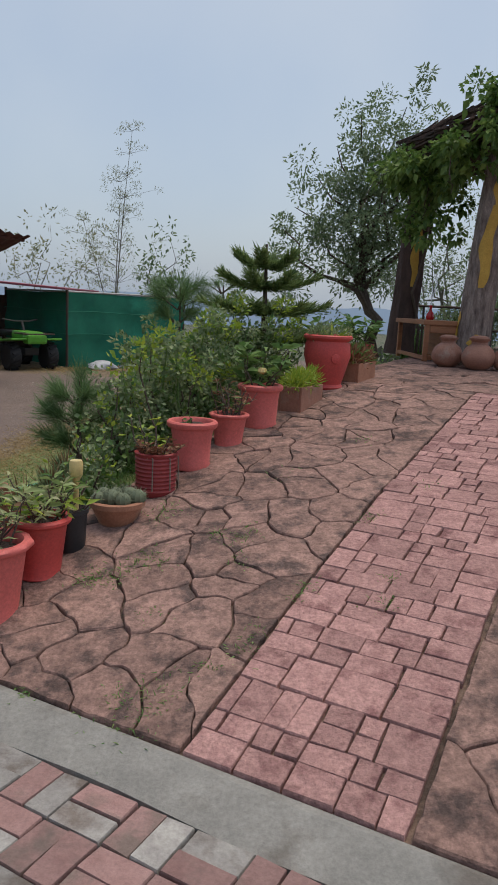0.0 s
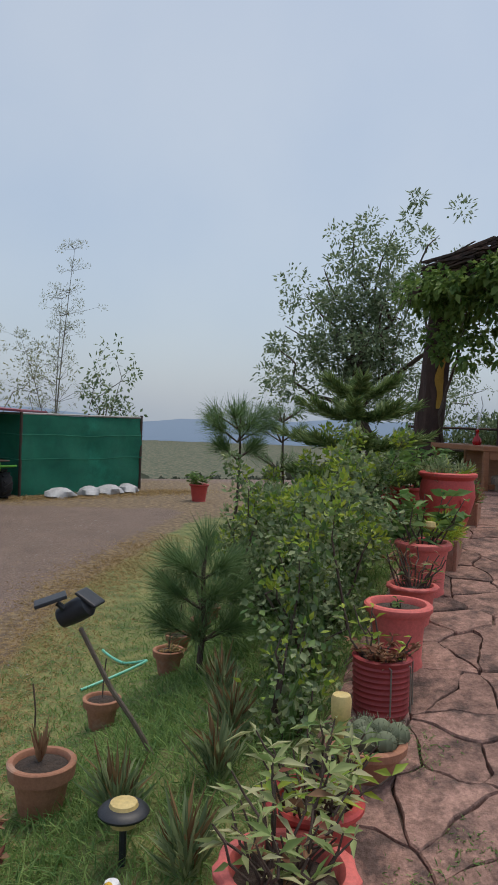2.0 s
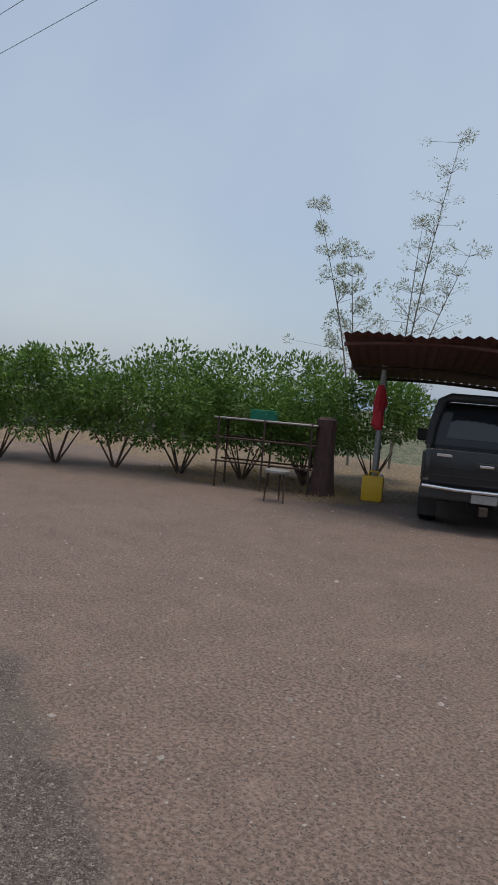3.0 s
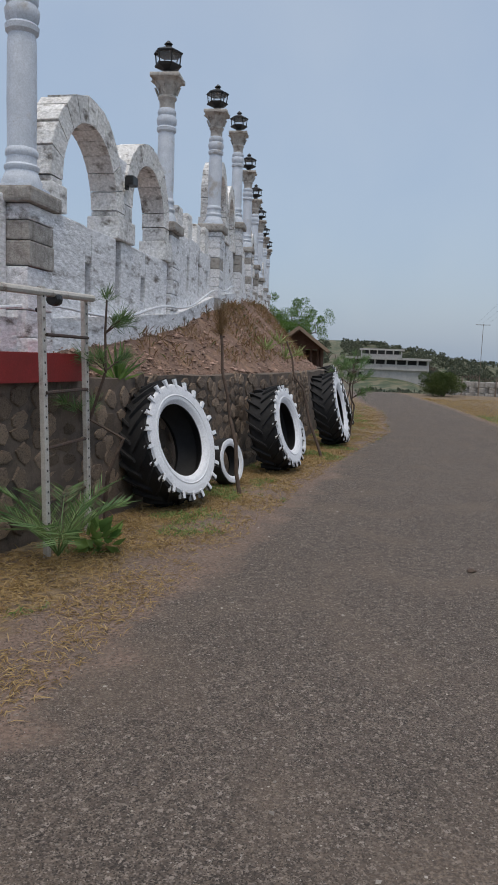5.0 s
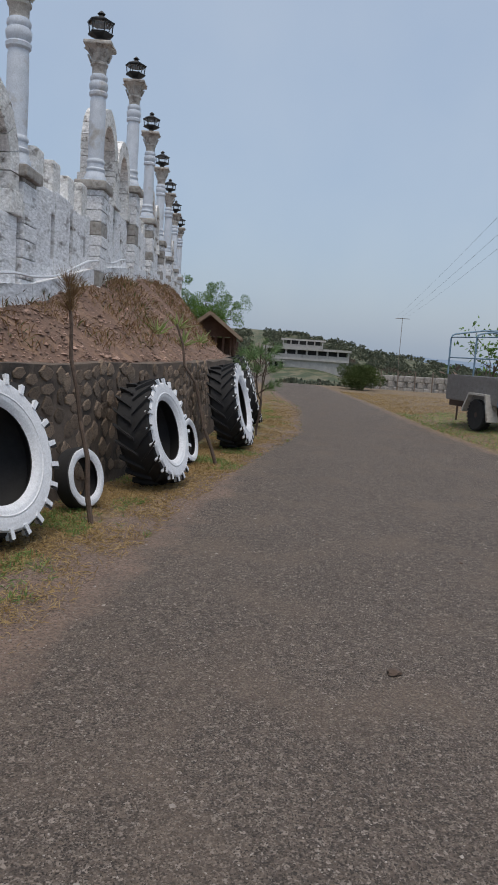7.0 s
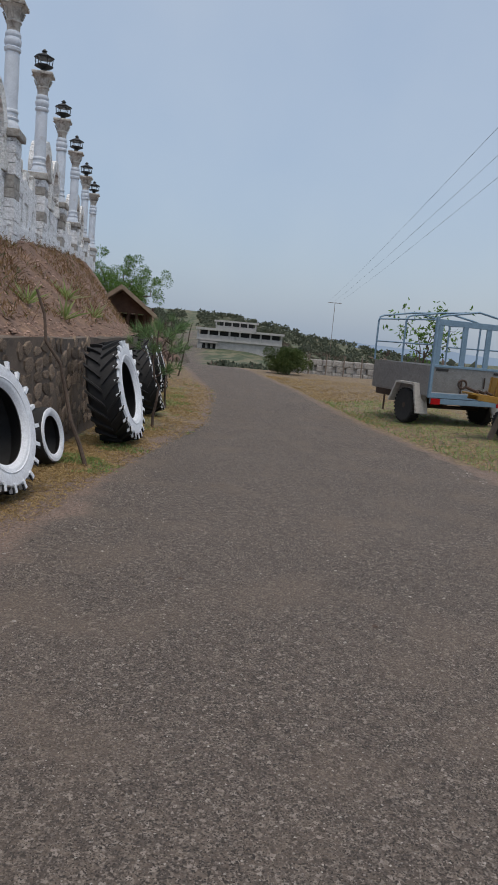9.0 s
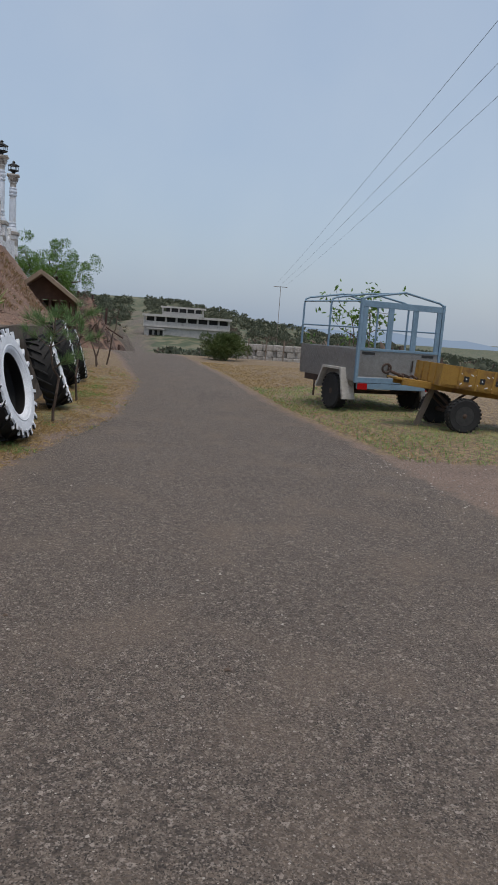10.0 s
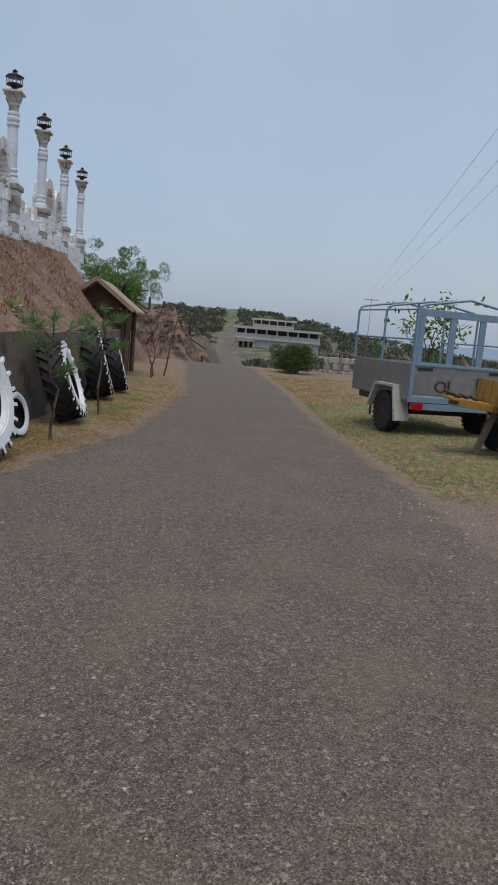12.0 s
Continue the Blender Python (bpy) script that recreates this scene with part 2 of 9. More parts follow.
M_PALETWIG = material("grey_bamboo_cane", (0.22, 0.20, 0.16), (0.14, 0.13, 0.10), 20, 0.8, 0.2)
M_OCHRE = material("ochre_yellow_paint", (0.56, 0.33, 0.055), (0.46, 0.26, 0.04), 8, 0.7, 0.15, c3=(0.32, 0.2, 0.06), patch=0.62)
M_THATCH = material("dark_brushwood_thatch", (0.085, 0.05, 0.035), (0.04, 0.026, 0.02), 20, 0.95, 0.5, c3=(0.13, 0.07, 0.05), island=0.4, patch=0.5)
M_BENCH = material("orange_brown_timber", (0.36, 0.15, 0.065), (0.27, 0.105, 0.05), 5, 0.6, 0.15, c3=(0.15, 0.06, 0.03), stretch=(1, 1, 6))
M_STEELPIPE = material("weathered_steel_pipe", (0.36, 0.36, 0.35), (0.27, 0.26, 0.25), 12, 0.5, 0.1, c3=(0.25, 0.14, 0.09), patch=0.66, metal=0.4)
M_DARKSTEEL = material("dark_rusty_steel", (0.06, 0.05, 0.045), (0.10, 0.06, 0.045), 12, 0.7, 0.2, metal=0.4)
M_ROOFSHEET = material("rust_red_corrugated_sheet", (0.14, 0.058, 0.05), (0.09, 0.04, 0.037), 4, 0.75, 0.1, c3=(0.17, 0.075, 0.05), patch=0.6)
M_PURPLE = material("maroon_painted_sheet", (0.28, 0.06, 0.085), (0.22, 0.045, 0.065), 4, 0.55, 0.05)
M_NET = material("green_shade_cloth", (0.012, 0.175, 0.105), (0.009, 0.125, 0.08), 3, 0.85, 0.25, c3=(0.016, 0.22, 0.14), patch=0.6, fine=180)
M_SACK = material("white_plastic_sack", (0.52, 0.53, 0.55), (0.36, 0.37, 0.39), 14, 0.5, 1.0)
M_CARBLACK = material("black_car_paint", (0.006, 0.006, 0.007), (0.008, 0.008, 0.009), 4, 0.10, 0.0, spec=0.4)
M_CARGREY = material("dark_grey_car_paint", (0.017, 0.018, 0.020), (0.021, 0.022, 0.024), 4, 0.2, 0.0, spec=0.4)
M_TRIM = material("black_plastic_trim", (0.018, 0.018, 0.018), (0.028, 0.027, 0.026), 12, 0.6, 0.05)
M_CHROME = material("bright_chrome", (0.75, 0.75, 0.76), (0.66, 0.66, 0.68), 6, 0.15, 0.0, metal=1.0)
M_CARGLASS = glassy("dark_tinted_glass", (0.02, 0.025, 0.03), 0.04)
M_CLEARGLASS = glassy("clear_glass", (0.9, 0.93, 0.95), 0.02, 0.12)
M_TAILLAMP = material("red_tail_lamp", (0.45, 0.012, 0.014), (0.35, 0.01, 0.012), 20, 0.2, 0.0)
M_PLATE = material("white_number_plate", (0.75, 0.76, 0.78), (0.68, 0.69, 0.72), 20, 0.4, 0.0)
M_BLUE = material("blue_print", (0.06, 0.2, 0.55), (0.05, 0.17, 0.5), 20, 0.4, 0.0)
M_RUBBER = material("black_tyre_rubber", (0.013, 0.0135, 0.015), (0.022, 0.022, 0.024), 10, 0.8, 0.15, c3=(0.045, 0.042, 0.039), patch=0.64)
M_WHITEPAINT = material("white_tyre_paint", (0.74, 0.77, 0.82), (0.66, 0.69, 0.74), 12, 0.65, 0.2, c3=(0.50, 0.51, 0.54), patch=0.64)
M_RIM = material("grey_steel_rim", (0.07, 0.07, 0.072), (0.04, 0.04, 0.042), 12, 0.5, 0.05, metal=0.5)
M_LIME = material("lime_green_plastic", (0.11, 0.37, 0.035), (0.085, 0.30, 0.028), 8, 0.4, 0.03)
M_YELLOW = material("yellow_plastic_can", (0.68, 0.42, 0.02), (0.58, 0.35, 0.02), 8, 0.5, 0.05, c3=(0.4, 0.25, 0.03))
M_REDCLOTH = material("red_cloth", (0.55, 0.035, 0.05), (0.42, 0.03, 0.04), 10, 0.9, 0.3)
M_HOSE = material("pale_green_hose", (0.18, 0.62, 0.46), (0.15, 0.52, 0.4), 8, 0.4, 0.0)
M_BLACKPLASTIC = material("black_moulded_plastic", (0.016, 0.018, 0.024), (0.026, 0.028, 0.034), 10, 0.45, 0.05)
M_CREAM = material("cream_lens_plastic", (0.62, 0.48, 0.20), (0.55, 0.42, 0.17), 10, 0.4, 0.02)
M_RUBBLE = material("brown_rubble_stone", (0.33, 0.25, 0.185), (0.17, 0.13, 0.10), 14, 0.95, 0.9, c3=(0.12, 0.095, 0.078), patch=0.52, vary=0.45, grit=0.8)
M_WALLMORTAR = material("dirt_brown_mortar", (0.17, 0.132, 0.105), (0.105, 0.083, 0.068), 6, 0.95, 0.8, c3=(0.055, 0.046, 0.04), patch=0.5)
M_LIMEWASH = material("peeling_whitewash", (0.86, 0.87, 0.90), (0.68, 0.69, 0.71), 15.0, 0.9, 1.0, c3=(0.16, 0.14, 0.125), patch=0.55, grit=1.0, fine=26, stretch=(1, 0.4, 1.25))
M_ARCHSTONE = material("whitewashed_block", (0.83, 0.83, 0.83), (0.64, 0.63, 0.61), 16, 0.9, 1.0, grit=1.0, c3=(0.17, 0.15, 0.13), patch=0.535, vary=0.12, fine=30, stretch=(1, 0.6, 1.2))
M_COLUMN = material("pale_blue_white_column", (0.66, 0.71, 0.79), (0.54, 0.59, 0.66), 6, 0.8, 0.2, c3=(0.42, 0.40, 0.38), patch=0.57)
M_CAPITAL = material("bare_cast_stone_capital", (0.60, 0.575, 0.54), (0.42, 0.39, 0.355), 12, 0.9, 0.5, c3=(0.22, 0.19, 0.165), patch=0.5)
M_BAREBLOCK = material("bare_grey_block", (0.48, 0.46, 0.43), (0.25, 0.23, 0.21), 14, 0.95, 1.0, c3=(0.14, 0.12, 0.10), patch=0.55)
M_LANTERN = material("black_lantern_iron", (0.014, 0.014, 0.015), (0.022, 0.022, 0.022), 12, 0.5, 0.05)
M_EARTH = material("red_rubble_earth", (0.20, 0.125, 0.092), (0.125, 0.082, 0.064), 9, 0.95, 0.8, c3=(0.26, 0.165, 0.11), patch=0.5, fine=25)
M_CHIP = material("red_stone_chip", (0.34, 0.235, 0.19), (0.20, 0.135, 0.11), 9, 0.95, 0.3, island=0.6)
M_CUTROCK = material("dark_red_rock", (0.17, 0.105, 0.083), (0.085, 0.055, 0.045), 1.5, 0.95, 0.4, c3=(0.22, 0.15, 0.12), island=0.45, fine=8)
M_PEBBLE = material("pale_road_chip", (0.36, 0.33, 0.30), (0.25, 0.225, 0.205), 20, 0.9, 0.2, island=0.4)
M_REDTROUGH = material("red_painted_trough", (0.36, 0.035, 0.035), (0.29, 0.03, 0.03), 5, 0.5, 0.08)
M_LADDER = material("dirty_white_painted_steel", (0.55, 0.53, 0.5), (0.42, 0.40, 0.37), 12, 0.6, 0.15, c3=(0.16, 0.11, 0.08), patch=0.57)
M_CHEQUER = material("aluminium_tread_plate", (0.34, 0.34, 0.34), (0.25, 0.245, 0.24), 9, 0.42, 0.1, c3=(0.17, 0.14, 0.115), patch=0.64, metal=0.5)
M_BLUESTEEL = material("blue_grey_painted_steel", (0.20, 0.31, 0.42), (0.15, 0.24, 0.33), 7, 0.55, 0.1, c3=(0.23, 0.15, 0.11), patch=0.68)
M_CARTYELLOW = material("rusty_yellow_truck_paint", (0.36, 0.21, 0.035), (0.28, 0.155, 0.03), 5, 0.7, 0.2, c3=(0.12, 0.055, 0.03), patch=0.53)
M_WOODGREY = material("weathered_grey_timber", (0.25, 0.20, 0.16), (0.16, 0.125, 0.10), 6, 0.9, 0.3, stretch=(4, 4, 1))
M_SHED = material("brown_log_timber", (0.14, 0.085, 0.06), (0.09, 0.055, 0.04), 6, 0.9, 0.3)
M_SHEDROOF = material("pale_thatch_board", (0.34, 0.27, 0.20), (0.24, 0.185, 0.135), 6, 0.9, 0.3)
M_BUILDING = material("raw_concrete_block", (0.50, 0.48, 0.46), (0.38, 0.365, 0.35), 0.7, 0.95, 0.1, c3=(0.22, 0.21, 0.20), fine=6)
# Near-black colour that stands for shade inside the far building's rooms and windows.
M_ROOM_SHADE = material("painted_room_shade", (0.02, 0.02, 0.02), (0.03, 0.03, 0.03), 2, 0.9, 0.0)
M_CABLE = material("black_cable", (0.02, 0.02, 0.02), (0.03, 0.03, 0.03), 5, 0.6, 0.0)
M_FLOWER = material("red_rose_petal", (0.65, 0.01, 0.015), (0.5, 0.01, 0.012), 30, 0.6, 0.1)
L_ROSE = leafy("dark_rose_leaf", (0.13, 0.20, 0.095), (0.35, 0.41, 0.21), 0.5, 0.35)
L_YOUNG = leafy("young_yellow_green_leaf", (0.22, 0.36, 0.05), (0.40, 0.46, 0.06), 0.5, 0.35)
L_MID = leafy("mid_green_leaf", (0.085, 0.18, 0.05), (0.21, 0.32, 0.09), 0.5, 0.35)
L_VINE = leafy("grape_vine_leaf", (0.073, 0.146, 0.037), (0.244, 0.354, 0.091), 0.5, 0.4)
L_TREE = leafy("grey_green_tree_leaf", (0.115, 0.18, 0.092), (0.29, 0.36, 0.20), 0.5, 0.4)
L_NEEDLE = leafy("pine_needle", (0.085, 0.171, 0.067), (0.207, 0.305, 0.122), 0.5, 0.3)
L_ARAUC = leafy("araucaria_needle", (0.08, 0.15, 0.048), (0.24, 0.31, 0.11), 0.5, 0.3)
L_PALE = leafy("pale_variegated_leaf", (0.50, 0.50, 0.28), (0.22, 0.33, 0.09), 0.5, 0.35)
L_RUST = leafy("rusty_dry_leaf", (0.20, 0.07, 0.045), (0.32, 0.20, 0.11), 0.7, 0.3)
L_CACTUS = leafy("grey_green_cactus", (0.12, 0.15, 0.09), (0.28, 0.29, 0.2), 0.8, 0.05)
L_GRASS = leafy("green_grass_blade", (0.108, 0.223, 0.068), (0.284, 0.405, 0.128), 0.6, 0.4)
L_DRY = leafy("dry_straw_grass", (0.30, 0.20, 0.085), (0.44, 0.33, 0.16), 0.8, 0.2)
L_BANK = leafy("brown_dry_weed", (0.16, 0.085, 0.045), (0.27, 0.185, 0.085), 0.8, 0.2)
L_BUSH = leafy("olive_bush_leaf", (0.05, 0.085, 0.025), (0.12, 0.15, 0.05), 0.6, 0.25)
L_BAMBOO = leafy("pale_bamboo_leaf", (0.20, 0.24, 0.12), (0.36, 0.37, 0.24), 0.6, 0.45)
L_HEDGE = leafy("fresh_hedge_leaf", (0.06, 0.14, 0.025), (0.16, 0.27, 0.06), 0.5, 0.3)
L_DRYSCRUB = leafy("brown_thicket", (0.10, 0.075, 0.06), (0.19, 0.15, 0.12), 0.9, 0.1)
L_FAR = leafy("far_scrub_leaf", (0.075, 0.095, 0.065), (0.145, 0.15, 0.105), 0.8, 0.2)


def ground_material():
    """Dusty dirt with asphalt, green grass and straw laid in by the sheet's own zones."""
    mt = material("dusty_ground", (0.215, 0.156, 0.122), (0.13, 0.095, 0.076), 2.2, 0.95, 0.9, c3=(0.28, 0.205, 0.163), patch=0.56, fine=45)
    n, l = mt.node_tree.nodes, mt.node_tree.links
    b = n["Principled BSDF"]
    colour = b.inputs["Base Color"].links[0].from_socket
    tc = n.new("ShaderNodeTexCoord")
    zone = n.new("ShaderNodeVertexColor")
    zone.layer_name = "zone"
    sep = n.new("ShaderNodeSeparateColor")
    l.new(zone.outputs["Color"], sep.inputs["Color"])

    def tex(size, detail=5.0):
        t = n.new("ShaderNodeTexNoise")
        t.inputs["Scale"].default_value, t.inputs["Detail"].default_value = size, detail
        l.new(tc.outputs["Object"], t.inputs["Vector"])
        return t.outputs["Fac"]

    def tones(one, two, size, lo=0.35, hi=0.65, detail=6.0):
        r = n.new("ShaderNodeValToRGB")
        r.color_ramp.elements[0].color, r.color_ramp.elements[1].color = (*one, 1), (*two, 1)
        r.color_ramp.elements[0].position, r.color_ramp.elements[1].position = lo, hi
        l.new(tex(size, detail), r.inputs["Fac"])
        return r.outputs["Color"]

    def speckled(base, size, lo, hi, speck):
        v = n.new("ShaderNodeTexVoronoi")
        v.inputs["Scale"].default_value = size
        l.new(tc.outputs["Object"], v.inputs["Vector"])
        g = n.new("ShaderNodeSeparateColor")
        l.new(v.outputs["Color"], g.inputs["Color"])
        r = n.new("ShaderNodeMapRange")
        r.inputs["From Min"].default_value, r.inputs["From Max"].default_value = lo, hi
        l.new(g.outputs["Red"], r.inputs["Value"])
        return lay(r.outputs["Result"], base, speck)

    def lay(fac, one, two):
        mx = n.new("ShaderNodeMix")
        mx.data_type = "RGBA"
        l.new(fac, mx.inputs["Factor"])
        l.new(one, mx.inputs["A"])
        if isinstance(two, tuple):
            mx.inputs["B"].default_value = (*two, 1)
        else:
            l.new(two, mx.inputs["B"])
        return mx.outputs["Result"]

    def broken(value, size, spread=0.5):
        """The zone's edge, frayed by noise."""
        add = n.new("ShaderNodeMath")
        add.operation = "MULTIPLY_ADD"
        add.inputs[1].default_value = spread
        l.new(tex(size, 8.0), add.inputs[0])
        sub = n.new("ShaderNodeMath")
        sub.operation = "SUBTRACT"
        l.new(value, sub.inputs[0])
        sub.inputs[1].default_value = spread * 0.5
        l.new(sub.outputs["Value"], add.inputs[2])
        r = n.new("ShaderNodeMapRange")
        r.inputs["From Min"].default_value, r.inputs["From Max"].default_value = 0.38, 0.62
        l.new(add.outputs["Value"], r.inputs["Value"])
        return r.outputs["Result"]

    colour = lay(tex(0.7, 9.0), colour, tones((0.10, 0.07, 0.058), (0.30, 0.215, 0.178), 38, 0.4, 0.6, 4.0))
    colour = speckled(colour, 70, 0.90, 1.02, (0.25, 0.22, 0.19))
    colour = speckled(colour, 120, 0.78, 1.0, (0.05, 0.04, 0.034))
    asphalt = tones((0.076, 0.062, 0.054), (0.138, 0.112, 0.095), 0.9, 0.36, 0.64, 9.0)
    asphalt = lay(tex(0.45, 8.0), asphalt, tones((0.048, 0.039, 0.034), (0.16, 0.128, 0.105), 60, 0.42, 0.58, 4.0))
    asphalt = lay(tex(0.8, 6.0), asphalt, tones((0.055, 0.044, 0.038), (0.148, 0.118, 0.096), 17, 0.40, 0.60, 7.0))
    asphalt = speckled(asphalt, 135, 0.60, 1.15, (0.28, 0.24, 0.21))
    asphalt = speckled(asphalt, 62, 0.90, 1.0, (0.29, 0.25, 0.22))
    asphalt = speckled(asphalt, 105, 0.86, 1.0, (0.034, 0.028, 0.025))
    asphalt = speckled(asphalt, 210, 0.68, 0.92, (0.030, 0.025, 0.022))
    dust = n.new("ShaderNodeMapRange")
    dust.inputs["From Min"].default_value, dust.inputs["From Max"].default_value, dust.inputs["To Max"].default_value = 0.50, 0.68, 0.48
    l.new(tex(1.3, 10.0), dust.inputs["Value"])
    asphalt = lay(dust.outputs["Result"], asphalt, tones((0.205, 0.158, 0.122), (0.092, 0.072, 0.059), 75, 0.38, 0.62, 3.0))
    grass = tones((0.10, 0.14, 0.045), (0.25, 0.25, 0.095), 6)
    straw = tones((0.12, 0.086, 0.06), (0.27, 0.20, 0.115), 11, 0.40, 0.62, 9.0)
    scrub = tones((0.045, 0.066, 0.032), (0.145, 0.135, 0.085), 0.25, 0.45, 0.56, 11.0)
    red = n.new("ShaderNodeVertexColor")
    red.layer_name = "bare"
    rsep = n.new("ShaderNodeSeparateColor")
    l.new(red.outputs["Color"], rsep.inputs["Color"])
    bare_earth = tones((0.05, 0.033, 0.027), (0.20, 0.125, 0.095), 1.1, 0.40, 0.60, 10.0)
    out = lay(broken(sep.outputs["Blue"], 2.2, 1.05), lay(rsep.outputs["Red"], colour, bare_earth), straw)
    out = lay(broken(sep.outputs["Green"], 2.6, 0.7), out, grass)
    out = lay(broken(sep.outputs["Red"], 2.4, 0.9), out, asphalt)
    out = lay(zone.outputs["Alpha"], out, scrub)
    l.new(out, b.inputs["Base Color"])
    grit = n.new("ShaderNodeTexVoronoi")
    grit.inputs["Scale"].default_value = 75
    l.new(tc.outputs["Object"], grit.inputs["Vector"])
    stony = n.new("ShaderNodeBump")
    stony.invert = True
    stony.inputs["Strength"].default_value, stony.inputs["Distance"].default_value = 0.7, 0.012
    l.new(grit.outputs["Distance"], stony.inputs["Height"])
    old = b.inputs["Normal"].links[0].from_socket
    l.new(old, stony.inputs["Normal"])
    l.new(stony.outputs["Normal"], b.inputs["Normal"])
    return mt


M_GROUND = ground_material()

# ---- the ground, one sheet to the horizon ----
def axis(*spans):
    out = []
    for lo, hi, step in spans:
        out += list(np.arange(lo, hi, step))
    return out


def build_ground():
    grow = [1.22 ** k for k in range(1, 32)]
    xs = [-120 - 8 * (g - 1) for g in reversed(grow)] + axis((-120, -60, 1.5), (-60, -16, 0.6), (-16, 7, 0.3)) + [7 + 5 * (g - 1) for g in grow]
    ys = [-45 - 6 * (g - 1) for g in reversed(grow)] + axis((-45, -8, 1.0), (-8, 26, 0.3)) + [26 + 4 * (g - 1) for g in grow]
    gx, gy = np.meshgrid(np.array(xs), np.array(ys), indexing="ij")
    gz = height(gx, gy)
    s, w = gx * UX + gy * UY, -gx * UY + gy * UX
    under = ((w > -5.5) & (w < 2.85) & (s > -2.6) & (s < 15)) | ((w >= 2.85) & (w < 4.5) & (s > -2.6) & (s < 1.85))
    gz = np.where(under, gz - 0.05, gz)
    nx, ny = gx.shape
    verts = np.stack([gx, gy, gz], -1).reshape(-1, 3)
    i, j = np.meshgrid(np.arange(nx - 1), np.arange(ny - 1), indexing="ij")
    k = (i * ny + j).ravel()
    faces = np.stack([k, k + ny, k + ny + 1, k + 1], -1)
    ob = obj("ground", verts, faces, M_GROUND, smooth_shade=True)
    tagged(ob, "dusty ground with asphalt, straw and green grass", "ground", kind="structure")
    c, n = math.cos(radians(TURN)), math.sin(radians(TURN))
    dx, dy = gx - OX, gy - OY
    a, b = dx * c + dy * n, -dx * n + dy * c
    left = np.interp(b, [-3, 4, 10, 14, 17.7, 24.7, 37, 60], [-3.0, -1.6, -0.75, 0.0, 0.8, 1.0, -0.1, -3])
    right = np.interp(b, [-6, -2, 1, 4, 8, 12.4, 15.7, 20.3, 29, 40, 60], [-1.0, 0.6, 1.9, 3.3, 5.3, 4.75, 4.45, 3.9, 3.5, 2.6, 0])
    worn = 0.38 * (1 - smooth((b - 10) / 5))
    road = smooth((a - left - worn) / (0.8 + 1.6 * worn) + 0.5) * smooth((right - a) / 0.8 + 0.5) * smooth((b + 6) / 4) * (1 - smooth((b - 58) / 3))
    hill = smooth((2.6 - np.abs(a + 3.0 + (b - 156) * 0.03)) / 1.0 + 0.5) * (b > 100) * (b < 370)
    fringe = np.interp(s, [0, 2, 3.7, 7.2, 14], [4.3, 4.75, 5.6, 7.0, 8.5])
    bed = smooth((w - 2.75) / 0.3) * (1 - smooth((w - fringe + 0.75) / 0.7)) * smooth((s - 1.6) / 0.5) * (1 - smooth((s - 12) / 3)) * (w < 12)
    straw_garden = smooth((w - 4.0) / 0.5) * (1 - smooth((w - fringe + 0.35) / 0.8)) * smooth((s - 0.5) / 1.0) * (1 - smooth((s - 13) / 3))
    by_net = smooth((gy - 16.0) / 1.0) * (1 - smooth((gy - 22) / 4)) * (gx > -7) * (gx < 1) * 0.75
    by_post = smooth((-11.2 - gx) / 0.8) * smooth((gy - 11.0) / 1.0) * (gy < 24) * 0.85
    verge_l = smooth((left - 0.5 * worn - a) / 0.5 + 0.3) * smooth((a + 4) / 1.0) * smooth((b - 2.0) / 3)
    verge_r = smooth((a - right) / 0.5 + 0.3) * smooth((b - 14.3) / 1.0) * (1 - smooth((b - 44) / 6)) * (a < 14)
    green_r = smooth((a - right - 0.2) / 0.8) * (1 - smooth((a - right - 3.2) / 1.2)) * smooth((b - 15.0) / 1.5) * (1 - smooth((b - 24) / 4)) * 0.46
    green_l = np.exp(-((a - left + 1.0) / 0.6) ** 2) * smooth((b - 12) / 3) * (1 - smooth((b - 25) / 4)) * 0.52
    zone = np.zeros((nx * ny, 4), np.float32)
    zone[:, 0] = np.clip(road + hill, 0, 1).ravel()
    zone[:, 1] = np.clip(bed + green_r + green_l, 0, 1).ravel()
    zone[:, 2] = np.clip(straw_garden + by_net + by_post + 0.74 * verge_l + 0.8 * verge_r, 0, 1).ravel()
    bare = smooth((3.0 - a) / 4) * smooth((b - 60) / 8) * (1 - smooth((b - 100) / 15))
    wild = np.clip(smooth((np.hypot(gx + 8, gy - 6) - 40) / 40) + smooth((-gz - 0.4) / 1.0), 0, 1) * (1 - hill) * (1 - bare)
    zone[:, 3] = wild.ravel()
    earth = np.zeros((nx * ny, 4), np.float32)
    earth[:, 0] = bare.ravel()
    second = ob.data.color_attributes.new("bare", "FLOAT_COLOR", "POINT")
    second.data.foreach_set("color", earth.ravel())
    layer = ob.data.color_attributes.new("zone", "FLOAT_COLOR", "POINT")
    layer.data.foreach_set("color", zone.ravel())
    return ob


ground = build_ground()


